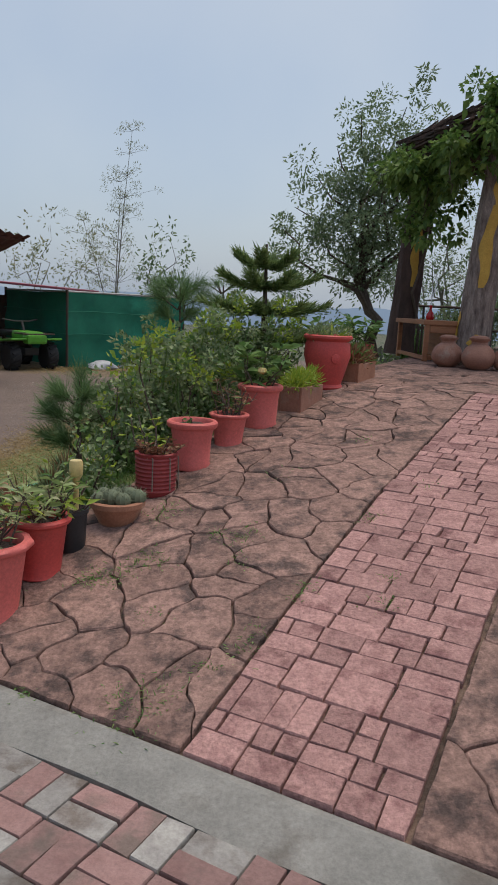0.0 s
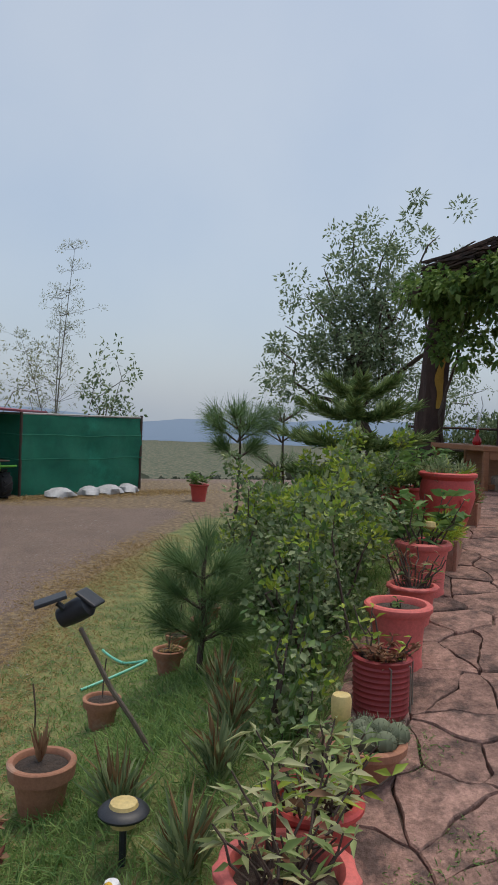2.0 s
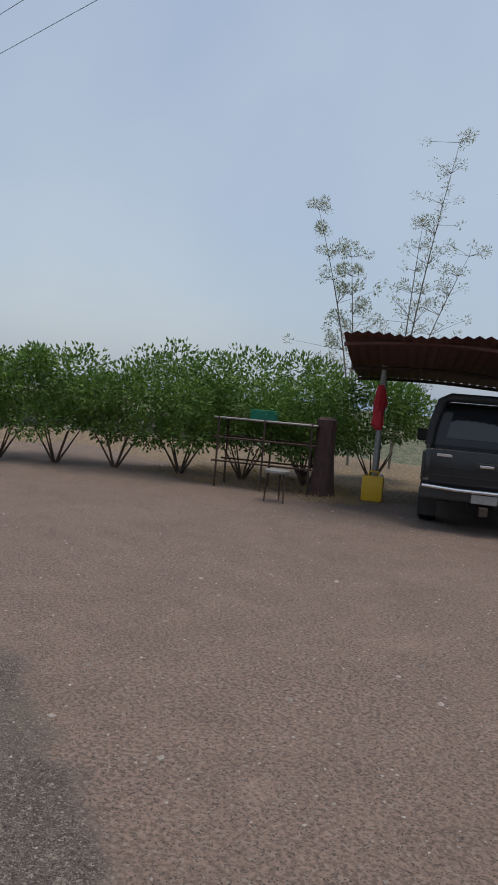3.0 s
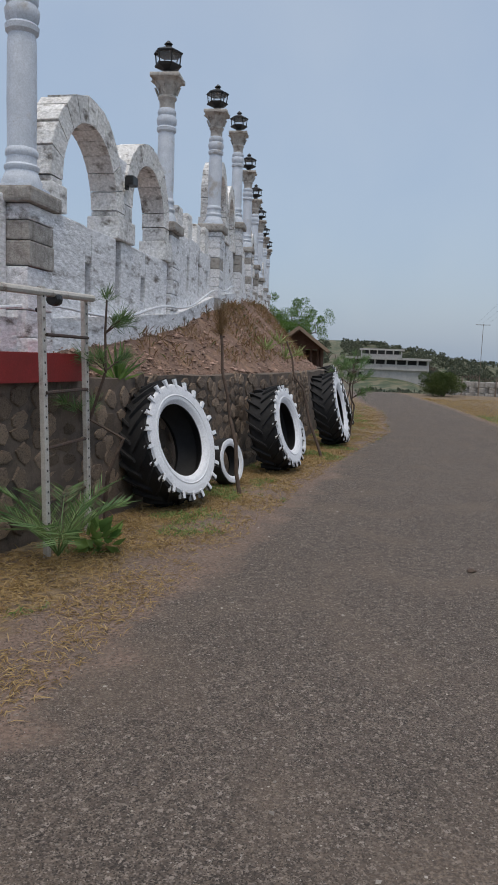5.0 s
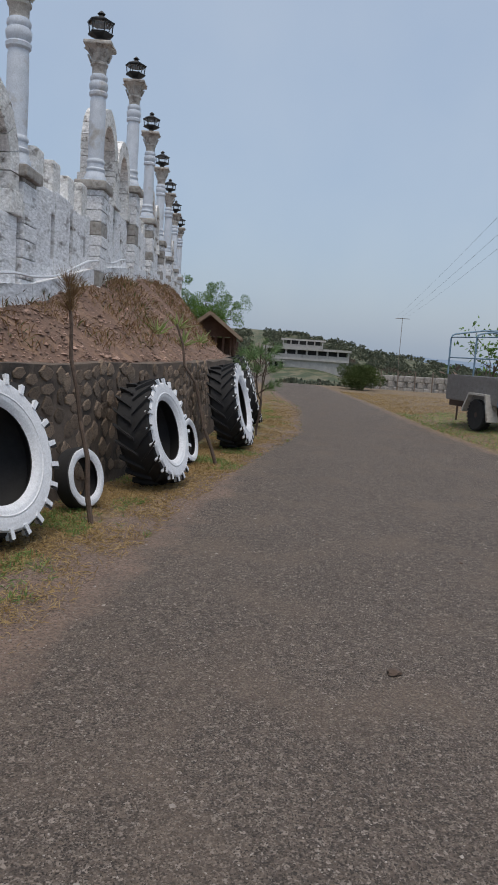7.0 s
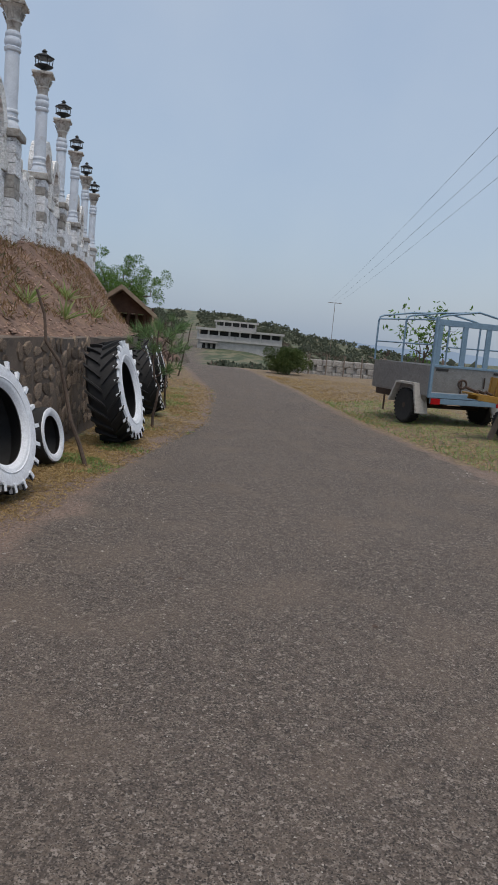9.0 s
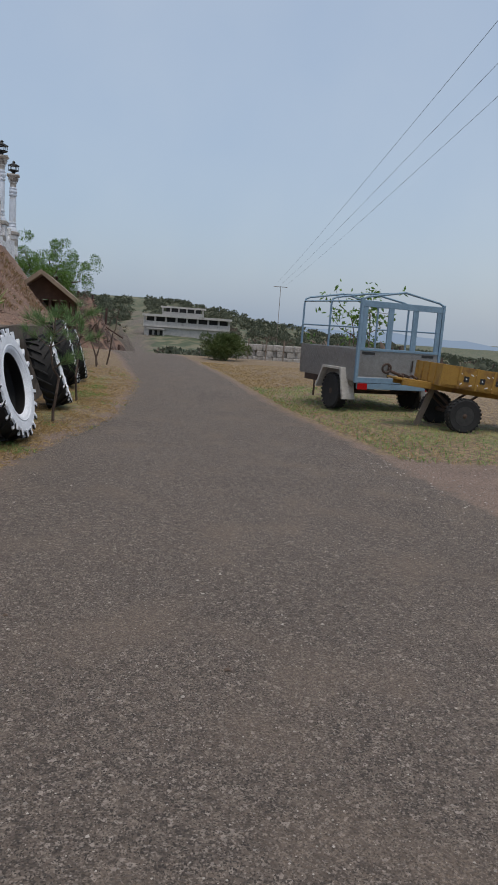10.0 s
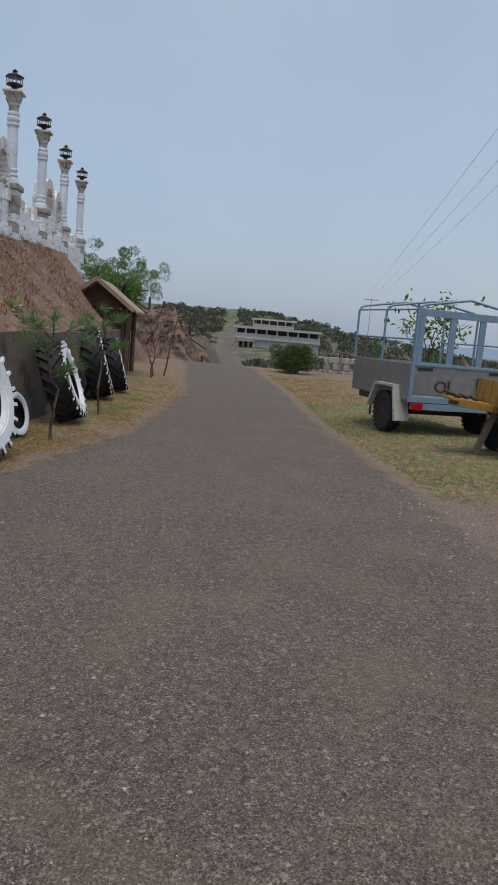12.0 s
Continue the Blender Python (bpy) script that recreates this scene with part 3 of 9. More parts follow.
# ---- foliage helpers ----
def leaf_mesh(rng, spots, ways, length, width, fold=0.25, droop=0.0):
    """Leaves as folded pointed blades: arrays of places and directions."""
    spots, ways = np.asarray(spots, float), np.asarray(ways, float)
    n = len(spots)
    ways = ways / np.maximum(np.linalg.norm(ways, axis=1, keepdims=True), 1e-6)
    up = rng.normal(size=(n, 3)) * 0.6 + (0, 0, 1)
    side = np.cross(ways, up)
    side /= np.maximum(np.linalg.norm(side, axis=1, keepdims=True), 1e-6)
    top = np.cross(side, ways)
    ln = (np.asarray(length) * rng.uniform(0.6, 1.3, n))[:, None]
    wd = (np.asarray(width) * rng.uniform(0.7, 1.25, n))[:, None]
    tip = spots + ways * ln - np.array([0, 0, 1.0]) * ln * droop
    mid = spots + ways * ln * 0.45 - top * wd * fold
    one, two = spots + ways * ln * 0.42 + side * wd * 0.5 + top * wd * fold * 0.5, spots + ways * ln * 0.42 - side * wd * 0.5 + top * wd * fold * 0.5
    verts = np.stack([spots, one, tip, two, mid], 1).reshape(-1, 3)
    k = np.arange(n)[:, None] * 5
    faces = np.concatenate([k + np.array([[0, 1, 4]]), k + np.array([[1, 2, 4]]), k + np.array([[2, 3, 4]]), k + np.array([[3, 0, 4]])], 1).reshape(-1, 3)
    return verts, faces


def leaves(name, rng, spots, ways, length, width, mat, parent=None, label="", fold=0.25, droop=0.0):
    v, f = leaf_mesh(rng, spots, ways, length, width, fold, droop)
    me = bpy.data.meshes.new(name)
    me.vertices.add(len(v))
    me.vertices.foreach_set("co", v.astype(np.float32).ravel())
    me.loops.add(f.size)
    me.loops.foreach_set("vertex_index", f.astype(np.int32).ravel())
    me.polygons.add(len(f))
    me.polygons.foreach_set("loop_start", np.arange(0, f.size, 3, dtype=np.int32))
    me.update(calc_edges=True)
    me.materials.append(mat)
    ob = new(name, me)
    if parent is not None:
        ob.parent = parent
    if label:
        tagged(ob, label)
    return ob


def round_about(rng, n, centres, radii, lift=0.2):
    """Places in uneven clumps and the ways out of them."""
    centres, radii = np.asarray(centres, float), np.asarray(radii, float)
    pick = rng.integers(0, len(centres), n)
    d = rng.normal(size=(n, 3))
    d /= np.linalg.norm(d, axis=1, keepdims=True)
    r = radii[pick][:, None] * rng.uniform(0.25, 1.0, (n, 1)) ** 0.6
    return centres[pick] + d * r * np.array([1, 1, 0.85]), d + np.array([0, 0, lift]) + rng.normal(size=(n, 3)) * 0.5


def grass_blades(name, rng, spots, length, width, mat, label, category="grass", lean=0.6):
    spots = np.asarray(spots, float)
    ways = np.concatenate([rng.normal(size=(len(spots), 2)) * lean, np.ones((len(spots), 1))], 1)
    ob = leaves(name, rng, spots, ways, length, width, mat, droop=0.25)
    return tagged(ob, label, category, kind="stuff")


def stones_mesh(name, rng, spots, sizes, mat, label, category="stone chips"):
    """Small angular chips, joined."""
    base = np.array([(1, 0, 0), (-1, 0, 0), (0, 1, 0), (0, -1, 0), (0, 0, 0.8), (0, 0, -0.6)], float)
    tri = np.array([(0, 2, 4), (2, 1, 4), (1, 3, 4), (3, 0, 4), (2, 0, 5), (1, 2, 5), (3, 1, 5), (0, 3, 5)])
    n = len(spots)
    turn = rng.uniform(0, 6.283, n)
    v = base[None] * rng.uniform(0.5, 1.2, (n, 6, 3)) * np.asarray(sizes)[:, None, None]
    x = v[..., 0] * np.cos(turn)[:, None] - v[..., 1] * np.sin(turn)[:, None]
    y = v[..., 0] * np.sin(turn)[:, None] + v[..., 1] * np.cos(turn)[:, None]
    v = np.stack([x, y, v[..., 2] * 0.7], -1) + np.asarray(spots)[:, None]
    f = (tri[None] + 6 * np.arange(n)[:, None, None]).reshape(-1, 3)
    return tagged(obj(name, v.reshape(-1, 3), f, mat), label, category, kind="stuff")


def limb(rng, start, end, bend=0.15, n=7):
    """A crooked line from start to end."""
    a, b = np.asarray(start, float), np.asarray(end, float)
    out = [a + (b - a) * t + (rng.normal(size=3) * bend * np.linalg.norm(b - a) * 0.35 * math.sin(math.pi * t)) for t in np.linspace(0, 1, n)]
    return [tuple(p) for p in out]


def tree(name, label, base, trunk_top, limbs, rng, trunk_r, leaf_mat, bark, n_leaves, leaf_len, leaf_wid, clump, group=""):
    """A tapered trunk, limbs that fork, and a crown of small leaves with gaps."""
    root = thing(name, label, "tree", pose(*base), group)
    path = limb(rng, (0, 0, -0.1), trunk_top, 0.12, 8)
    part("trunk", tube(path, [trunk_r * (1 - 0.55 * i / 7) for i in range(8)], 9), bark, root, smooth_shade=True)
    centres, radii = [], []
    for end in limbs:
        p0 = path[rng.integers(3, 7)]
        lp = limb(rng, p0, end, 0.3, 7)
        part("limb", tube(lp, [trunk_r * 0.42 * (1 - 0.85 * i / 6) for i in range(7)], 6), bark, root)
        for k in range(2, 7):
            for _ in range(3):
                tip = np.array(lp[k]) + rng.normal(size=3) * clump * 1.2
                centres.append(tip)
                radii.append(clump * rng.uniform(0.5, 1.1))
    spots, ways = round_about(rng, n_leaves, centres, radii, -0.1)
    leaves("crown", rng, spots, ways, leaf_len, leaf_wid, leaf_mat, root)
    return root


# ---- far country: scrub dots over the slopes, and the plain's edge in painted haze ----
def build_scrub():
    rng = np.random.default_rng(5)
    c, n = math.cos(radians(TURN)), math.sin(radians(TURN))
    a = np.concatenate([rng.uniform(-40, 130, 1500), rng.uniform(-60, 300, 2200), rng.uniform(13, 60, 260)])
    b = np.concatenate([rng.uniform(48, 200, 1500), rng.uniform(180, 520, 2200), rng.uniform(20, 60, 260)])
    x, y = OX + a * c - b * n, OY + a * n + b * c
    x2, y2 = np.concatenate([rng.uniform(-90, 60, 900), rng.uniform(-22, 14, 600)]), np.concatenate([rng.uniform(34, 330, 900), rng.uniform(30, 120, 600)])
    x, y = np.concatenate([x, x2]), np.concatenate([y, y2])
    a, b = np.concatenate([a, np.zeros(1500)]), np.concatenate([b, np.zeros(1500)])
    a3, b3 = rng.uniform(9, 75, 1500), rng.uniform(36, 150, 1500)
    x, y = np.concatenate([x, OX + a3 * c - b3 * n]), np.concatenate([y, OY + a3 * n + b3 * c])
    a, b = np.concatenate([a, a3]), np.concatenate([b, b3])
    keep = ~((np.abs(a + 3.0 + (b - 156) * 0.03) < 4.5) & (b > 100)) & ~((a < 12) & (b < 82) & (b > 1)) & ~((a < 9) & (b > 60) & (b < 86)) & ~((a > -5) & (a < 26) & (b > 170) & (b < 242)) & ~((a < 10) & (a > -30) & (b < 105) & (b > 1))
    x, y, b = x[keep], y[keep], b[keep]
    z = height(x, y)
    size = rng.uniform(0.5, 1.5, len(x)) * (1 + np.clip(np.hypot(x, y) / 300, 0, 1.2))
    per = 44
    d = rng.normal(size=(len(x), per, 3))
    d /= np.linalg.norm(d, axis=2, keepdims=True)
    d[..., 2] = np.abs(d[..., 2])
    spots = np.stack([x, y, z], -1)[:, None] + d * size[:, None, None] * rng.uniform(0.5, 1.0, (len(x), per, 1)) * np.array([1, 1, 0.8])
    ob = leaves("far_scrub", rng, spots.reshape(-1, 3), d.reshape(-1, 3) + rng.normal(size=(len(x) * per, 3)) * 0.4, np.repeat(size * 0.42, per), np.repeat(size * 0.4, per), L_FAR)
    tagged(ob, "olive scrub bushes scattered over the far slopes", "bushes", kind="stuff")


build_scrub()


def build_dry_scrub():
    """Brown leafless thickets between the green ones."""
    rng = np.random.default_rng(6)
    a, b = np.concatenate([rng.uniform(11, 80, 900), rng.uniform(-20, 160, 700)]), np.concatenate([rng.uniform(34, 130, 900), rng.uniform(130, 330, 700)])
    keep = ~((np.abs(a + 3.0 + (b - 156) * 0.03) < 4.5) & (b > 100)) & ~((a > -6) & (a < 26) & (b > 170) & (b < 242))
    pts = np.array([road_xy(p, q) for p, q in zip(a[keep], b[keep])])
    size = rng.uniform(0.5, 1.3, len(pts)) * (1 + np.clip(np.hypot(pts[:, 0], pts[:, 1]) / 300, 0, 1))
    d = rng.normal(size=(len(pts), 40, 3))
    d /= np.linalg.norm(d, axis=2, keepdims=True)
    d[..., 2] = np.abs(d[..., 2])
    spots = np.column_stack([pts, height(pts[:, 0], pts[:, 1])])[:, None] + d * size[:, None, None] * rng.uniform(0.3, 1.0, (len(pts), 40, 1))
    ob = leaves("dry_scrub", rng, spots.reshape(-1, 3), d.reshape(-1, 3) + rng.normal(size=(len(pts) * 40, 3)) * 0.4, np.repeat(size * 0.4, 40), np.repeat(size * 0.2, 40), L_DRYSCRUB)
    tagged(ob, "brown leafless thickets over the far slopes", "bushes", kind="stuff")


build_dry_scrub()


def build_cut_rocks():
    """Broken rock over the face of the cut hill."""
    rng = np.random.default_rng(9)
    a, b = rng.uniform(-14, 3.5, 2600), rng.uniform(70, 84, 2600)
    pts = np.array([road_xy(p, q) for p, q in zip(a, b)])
    z = height(pts[:, 0], pts[:, 1])
    stones_mesh("cut_rocks", rng, np.column_stack([pts, z - 0.05]), rng.uniform(0.06, 0.26, len(a)), M_CUTROCK, "broken red rock on the face of the cut hill", "rocks")


build_cut_rocks()


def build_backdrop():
    """The last ridges, a soft blue line: haze put into the colour and a faint glow."""
    mt = bpy.data.materials.new("painted_haze_ridge")
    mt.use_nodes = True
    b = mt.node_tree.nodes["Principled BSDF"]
    # Air haze is painted here: blue-grey base plus a weak bluish emission.
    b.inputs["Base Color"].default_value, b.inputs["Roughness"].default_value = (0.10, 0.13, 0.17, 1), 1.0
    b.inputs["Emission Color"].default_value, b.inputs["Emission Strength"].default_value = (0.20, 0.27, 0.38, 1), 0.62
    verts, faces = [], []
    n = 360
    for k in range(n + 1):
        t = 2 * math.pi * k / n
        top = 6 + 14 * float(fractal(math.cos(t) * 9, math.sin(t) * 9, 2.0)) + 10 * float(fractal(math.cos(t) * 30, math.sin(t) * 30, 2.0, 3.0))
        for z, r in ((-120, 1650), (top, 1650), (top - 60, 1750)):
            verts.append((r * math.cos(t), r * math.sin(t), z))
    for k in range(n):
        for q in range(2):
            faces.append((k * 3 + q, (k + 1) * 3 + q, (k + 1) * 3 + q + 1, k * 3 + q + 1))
    tagged(obj("backdrop", verts, faces, mt, smooth_shade=True), "far ridge along the horizon, blue with painted haze", "distant hills", kind="structure")


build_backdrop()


# ==== the garden ====
def at_garden(s, w, z=0.0, turn=0.0):
    x, y = garden(s, w)
    return pose(x, y, ground_z(x, y) + z, 0, 0, turn - 28)


def gz(s, w):
    return ground_z(*garden(s, w))


def pot(name, s, w, profile, mat, label, wave=None, soil=0.85, z=0.0, ribs=0):
    """A turned pot with a thick rim and soil in it; returns its Empty."""
    root = thing(name, label, "plant pot", at_garden(s, w, z - 0.008), "potted plants beside the path")
    outer = list(profile)
    r_top, h_top = outer[-1]
    inner = [(r_top * 0.86, h_top), (r_top * 0.80, h_top * 0.95), (r_top * 0.78, h_top * 0.80)]
    part("body", lathe(outer + inner, 36, wave=wave), mat, root, smooth_shade=True)
    part("soil", lathe([(r_top * 0.80, h_top * soil), (r_top * 0.5, h_top * soil + 0.012), (0.01, h_top * soil + 0.018)], 16), M_SOIL, root)
    return root, h_top * soil, r_top


def scallop(t, i):
    return 1 + (0.035 * math.sin(11 * t) if i in (7, 8) else 0)


def coral_profile(r, h):
    return [(r * 0.72, 0), (r * 0.75, 0.02 * h), (r * 0.70, h * 0.08), (r * 0.78, h * 0.4), (r * 0.90, h * 0.85), (r * 0.92, h * 0.88), (r * 1.0, h * 0.90), (r * 1.05, h * 0.93), (r * 1.05, h * 0.97), (r * 0.99, h)]


def sprig(root, rng, n, h, r, leaf, width, mat, stems=8, tall=0.3, spread=0.6, mat_stem=None, name="foliage"):
    """Stems rising from the soil with leaves along them."""
    sp, wy = [], []
    for k in range(stems):
        ang = rng.uniform(0, 6.28)
        q = rng.uniform(0, r * 0.6)
        p0 = np.array([math.cos(ang) * q, math.sin(ang) * q, h])
        p1 = p0 + np.array([math.cos(ang) * spread * tall * rng.uniform(0.3, 1), math.sin(ang) * spread * tall * rng.uniform(0.3, 1), tall * rng.uniform(0.6, 1.1)])
        ln = limb(rng, p0, p1, 0.15, 5)
        part("stem", tube(ln, [0.007, 0.006, 0.005, 0.004, 0.003], 5), mat_stem or M_TWIG, root)
        for _ in range(max(1, n // stems)):
            t = rng.uniform(0.3, 1.0)
            p = np.array(ln[min(4, int(t * 4.99))])
            a2 = rng.uniform(0, 6.28)
            sp.append(p)
            wy.append((math.cos(a2), math.sin(a2), rng.uniform(-0.1, 0.9)))
    leaves(name, rng, sp, wy, leaf, width, mat, root, droop=0.2)


def build_pots():
    rng = np.random.default_rng(101)
    # the coral pot with a pinched rim
    p, h, r = pot("scalloped_pot", 2.46, 2.74, coral_profile(0.205, 0.40), M_CORAL, "coral-painted clay pot with pinched rim and pale leggy plant", scallop)
    sprig(p, rng, 120, h, r, 0.095, 0.022, L_PALE, 20, 0.30, 0.7)
    sprig(p, rng, 30, h, r, 0.08, 0.025, L_RUST, 10, 0.22, 0.6, name="dry_leaves")
    p, h, r = pot("coral_pot", 2.83, 2.76, coral_profile(0.165, 0.33), M_BIGRED, "red-painted clay pot with a leafy variegated plant")
    sprig(p, rng, 150, h, r, 0.10, 0.024, L_PALE, 16, 0.22, 1.0)
    sprig(p, rng, 50, h, r, 0.085, 0.024, L_YOUNG, 8, 0.18, 1.0, name="young_leaves")
    p, h, r = pot("black_pot", 3.08, 2.76, [(0.075, 0), (0.08, 0.01), (0.092, 0.22), (0.10, 0.225), (0.10, 0.25)], M_BLACKPOT, "slim black plastic nursery pot with thin stems")
    sprig(p, rng, 40, h, r, 0.08, 0.014, L_MID, 9, 0.22, 0.5)
    ow = thing("owl_marker", "small cream owl-shaped plant marker in a pot", "garden ornament", at_garden(3.1, 2.74, 0.2))
    part("figure", lathe([(0.016, 0), (0.016, 0.16), (0.022, 0.20), (0.038, 0.23), (0.04, 0.29), (0.034, 0.31), (0.012, 0.315)], 12), M_CREAM, ow, smooth_shade=True)
    p, h, r = pot("cactus_bowl", 3.42, 2.70, [(0.10, 0), (0.11, 0.01), (0.155, 0.11), (0.168, 0.115), (0.17, 0.145), (0.163, 0.15)], M_TERRA, "low terracotta bowl filled with round spiny cacti")
    for k in range(9):
        ang, q = k * 2.4, 0.045 * math.sqrt(k)
        rr = rng.uniform(0.032, 0.055)
        c = part("cactus", lathe([(rr * 0.6, 0), (rr, rr * 0.7), (rr * 0.9, rr * 1.3), (rr * 0.4, rr * 1.75), (0.004, rr * 1.8)], 20, m=pose(q * math.cos(ang), q * math.sin(ang), h), wave=lambda t, i: 1 + 0.08 * math.cos(10 * t)), L_CACTUS, p, smooth_shade=True)
        d = rng.normal(size=(60, 3))
        d[:, 2] = np.abs(d[:, 2])
        d /= np.linalg.norm(d, axis=1, keepdims=True)
        leaves("spine", rng, d * rr * 0.95 + np.array([q * math.cos(ang), q * math.sin(ang), h + rr * 0.8]), d, 0.03, 0.003, L_CACTUS, c)
    ribs = []
    for k in range(9):
        z = 0.03 + k * 0.026
        ribs += [(0.125 + 0.001 * k, z), (0.131 + 0.001 * k, z + 0.008), (0.125 + 0.001 * k, z + 0.018)]
    p, h, r = pot("ribbed_pot", 3.84, 2.72, [(0.115, 0), (0.125, 0.02)] + ribs + [(0.138, 0.268), (0.142, 0.28), (0.136, 0.285)], M_REDPOT, "dark red ribbed pot with dry rusty succulents")
    sprig(p, rng, 260, h, r, 0.045, 0.022, L_RUST, 18, 0.10, 1.2)
    sprig(p, rng, 40, h, r, 0.06, 0.02, L_YOUNG, 6, 0.24, 0.5, name="young_leaves")
    for a in (0.5, 1.3, 2.0):
        part("hanging_stem", tube([(-0.03 + 0.12 * math.cos(a - 1.6), 0.12 * math.sin(a - 1.6), 0.28), (0.145 * math.cos(a - 1.6), 0.145 * math.sin(a - 1.6), 0.26), (0.15 * math.cos(a - 1.6), 0.15 * math.sin(a - 1.6), 0.05)], 0.004, 5), M_PALETWIG, p)
    p, h, r = pot("coral_pot", 4.26, 2.72, [(0.135, 0), (0.14, 0.015), (0.128, 0.05), (0.135, 0.2), (0.15, 0.285), (0.168, 0.29), (0.178, 0.305), (0.178, 0.325), (0.168, 0.335)], M_CORAL, "coral-painted clay pot with a thick rim and bare soil", soil=0.9)
    sprig(p, rng, 10, h, r, 0.05, 0.02, L_MID, 3, 0.06, 0.6)
    p, h, r = pot("pinched_pot", 4.77, 2.72, coral_profile(0.145, 0.25), M_CORAL, "coral-painted pot with pinched rim and reddish twiggy plant", scallop)
    sprig(p, rng, 90, h, r, 0.09, 0.012, L_RUST, 12, 0.24, 0.7)
    sprig(p, rng, 30, h, r, 0.06, 0.02, L_MID, 6, 0.2, 0.8, name="green_leaves")
    p, h, r = pot("coral_pot", 5.28, 2.73, [(0.145, 0), (0.15, 0.015), (0.14, 0.05), (0.15, 0.24), (0.16, 0.30), (0.178, 0.305), (0.186, 0.32), (0.184, 0.34), (0.172, 0.35)], M_CORAL, "coral-painted clay pot with a glossy croton")
    sprig(p, rng, 130, h, r, 0.13, 0.05, L_MID, 12, 0.32, 0.6)
    part("bloom", lathe([(0.01, 0), (0.04, 0.02), (0.03, 0.05)], 9, m=pose(0.05, -0.08, h + 0.14)), M_CREAM, p)
    # two planting boxes of painted clay
    for s, w, ln, wd, lab, mat in ((5.93, 2.66, 0.46, 0.22, "weathered red planting box with feathery green fern", L_YOUNG), (7.15, 2.62, 0.5, 0.26, "weathered red planting box with brown-leaved shrubs", L_RUST)):
        bx = thing("planter_box", lab, "planter", at_garden(s, w, -0.01), "potted plants beside the path")
        for x0, x1, y0, y1 in ((-wd / 2, -wd / 2 + 0.025, -ln / 2, ln / 2), (wd / 2 - 0.025, wd / 2, -ln / 2, ln / 2), (-wd / 2 + 0.025, wd / 2 - 0.025, -ln / 2, -ln / 2 + 0.025), (-wd / 2 + 0.025, wd / 2 - 0.025, ln / 2 - 0.025, ln / 2)):
            part("side", boxed(x0, x1, y0, y1, -0.04, 0.20, bevel=0.006), M_CLAY if s < 6.5 else M_TERRA, bx)
        part("soil", boxed(-wd / 2 + 0.03, wd / 2 - 0.03, -ln / 2 + 0.03, ln / 2 - 0.03, 0.0, 0.16), M_SOIL, bx)
        cs = [(0, y, 0.24) for y in np.linspace(-ln / 2 + 0.05, ln / 2 - 0.05, 6)]
        sp, wy = round_about(rng, 900, cs, [0.12] * 6, 0.7)
        leaves("foliage", rng, sp, wy, 0.07, 0.012 if mat is L_YOUNG else 0.03, mat, bx)
        if mat is L_RUST:
            sp, wy = round_about(rng, 500, cs, [0.15] * 6, 0.7)
            leaves("green_foliage", rng, sp, wy, 0.06, 0.02, L_MID, bx)
    p, h, r = pot("big_red_pot", 6.62, 2.72, [(0.16, 0), (0.17, 0.02), (0.15, 0.05), (0.18, 0.15), (0.225, 0.32), (0.215, 0.42), (0.205, 0.455), (0.22, 0.47), (0.235, 0.485), (0.235, 0.505), (0.22, 0.515)], M_BIGRED, "large bright red bulging pot with spiky agave and herbs")
    part("moulding", lathe([(0.05, 0.0), (0.045, 0.012), (0.015, 0.018)], 14, m=pose(0.15, -0.15, 0.3, 90, 0, 45)), M_BIGRED, p)
    ang = rng.uniform(0, 6.28, 26)
    leaves("agave_leaf", rng, np.tile([0.04, 0, h], (26, 1)), np.stack([np.cos(ang), np.sin(ang), rng.uniform(0.3, 1.6, 26)], -1), 0.22, 0.03, L_YOUNG, p)
    sp, wy = round_about(rng, 500, [(0.1, 0.05, h + 0.06), (-0.1, 0.05, h + 0.08), (-0.05, -0.1, h + 0.06)], [0.12, 0.13, 0.1], 0.6)
    tagged(leaves("herb_leaf", rng, sp, wy, 0.05, 0.02, L_ROSE, p), kind="stuff")
    for s, w in ((8.5, 3.45), (8.7, 3.15), (7.6, 3.2)):
        p, h, r = pot("coral_pot", s, w, coral_profile(0.17, 0.33), M_BIGRED, "red-painted pot with broad green leaves behind the roses")
        sprig(p, rng, 120, h, r, 0.16, 0.05, L_MID, 10, 0.34, 0.6)
    # terracotta pots standing in the grass
    for s, w, sc, lab in ((3.05, 4.03, 1.0, "terracotta pot with a stiff purple spike plant in grass"), (3.92, 4.27, 0.72, "shallow terracotta pot with bare soil in the grass"), (4.75, 4.28, 0.72, "terracotta pot full of dry clippings in the grass"), (5.35, 4.5, 0.66, "terracotta pot with one bare twig in grass"), (5.98, 4.6, 0.6, "terracotta pot with bare soil in the grass"), (6.55, 4.75, 0.6, "terracotta pot with bare soil in the grass"), (2.42, 3.95, 0.8, "terracotta pot with rusty-leaved creeper in grass")):
        p, h, r = pot("terracotta_pot", s, w, [(0.085 * sc, 0), (0.092 * sc, 0.01), (0.118 * sc, 0.17 * sc), (0.14 * sc, 0.175 * sc), (0.148 * sc, 0.235 * sc), (0.142 * sc, 0.24 * sc)], M_TERRA, lab, soil=0.9)
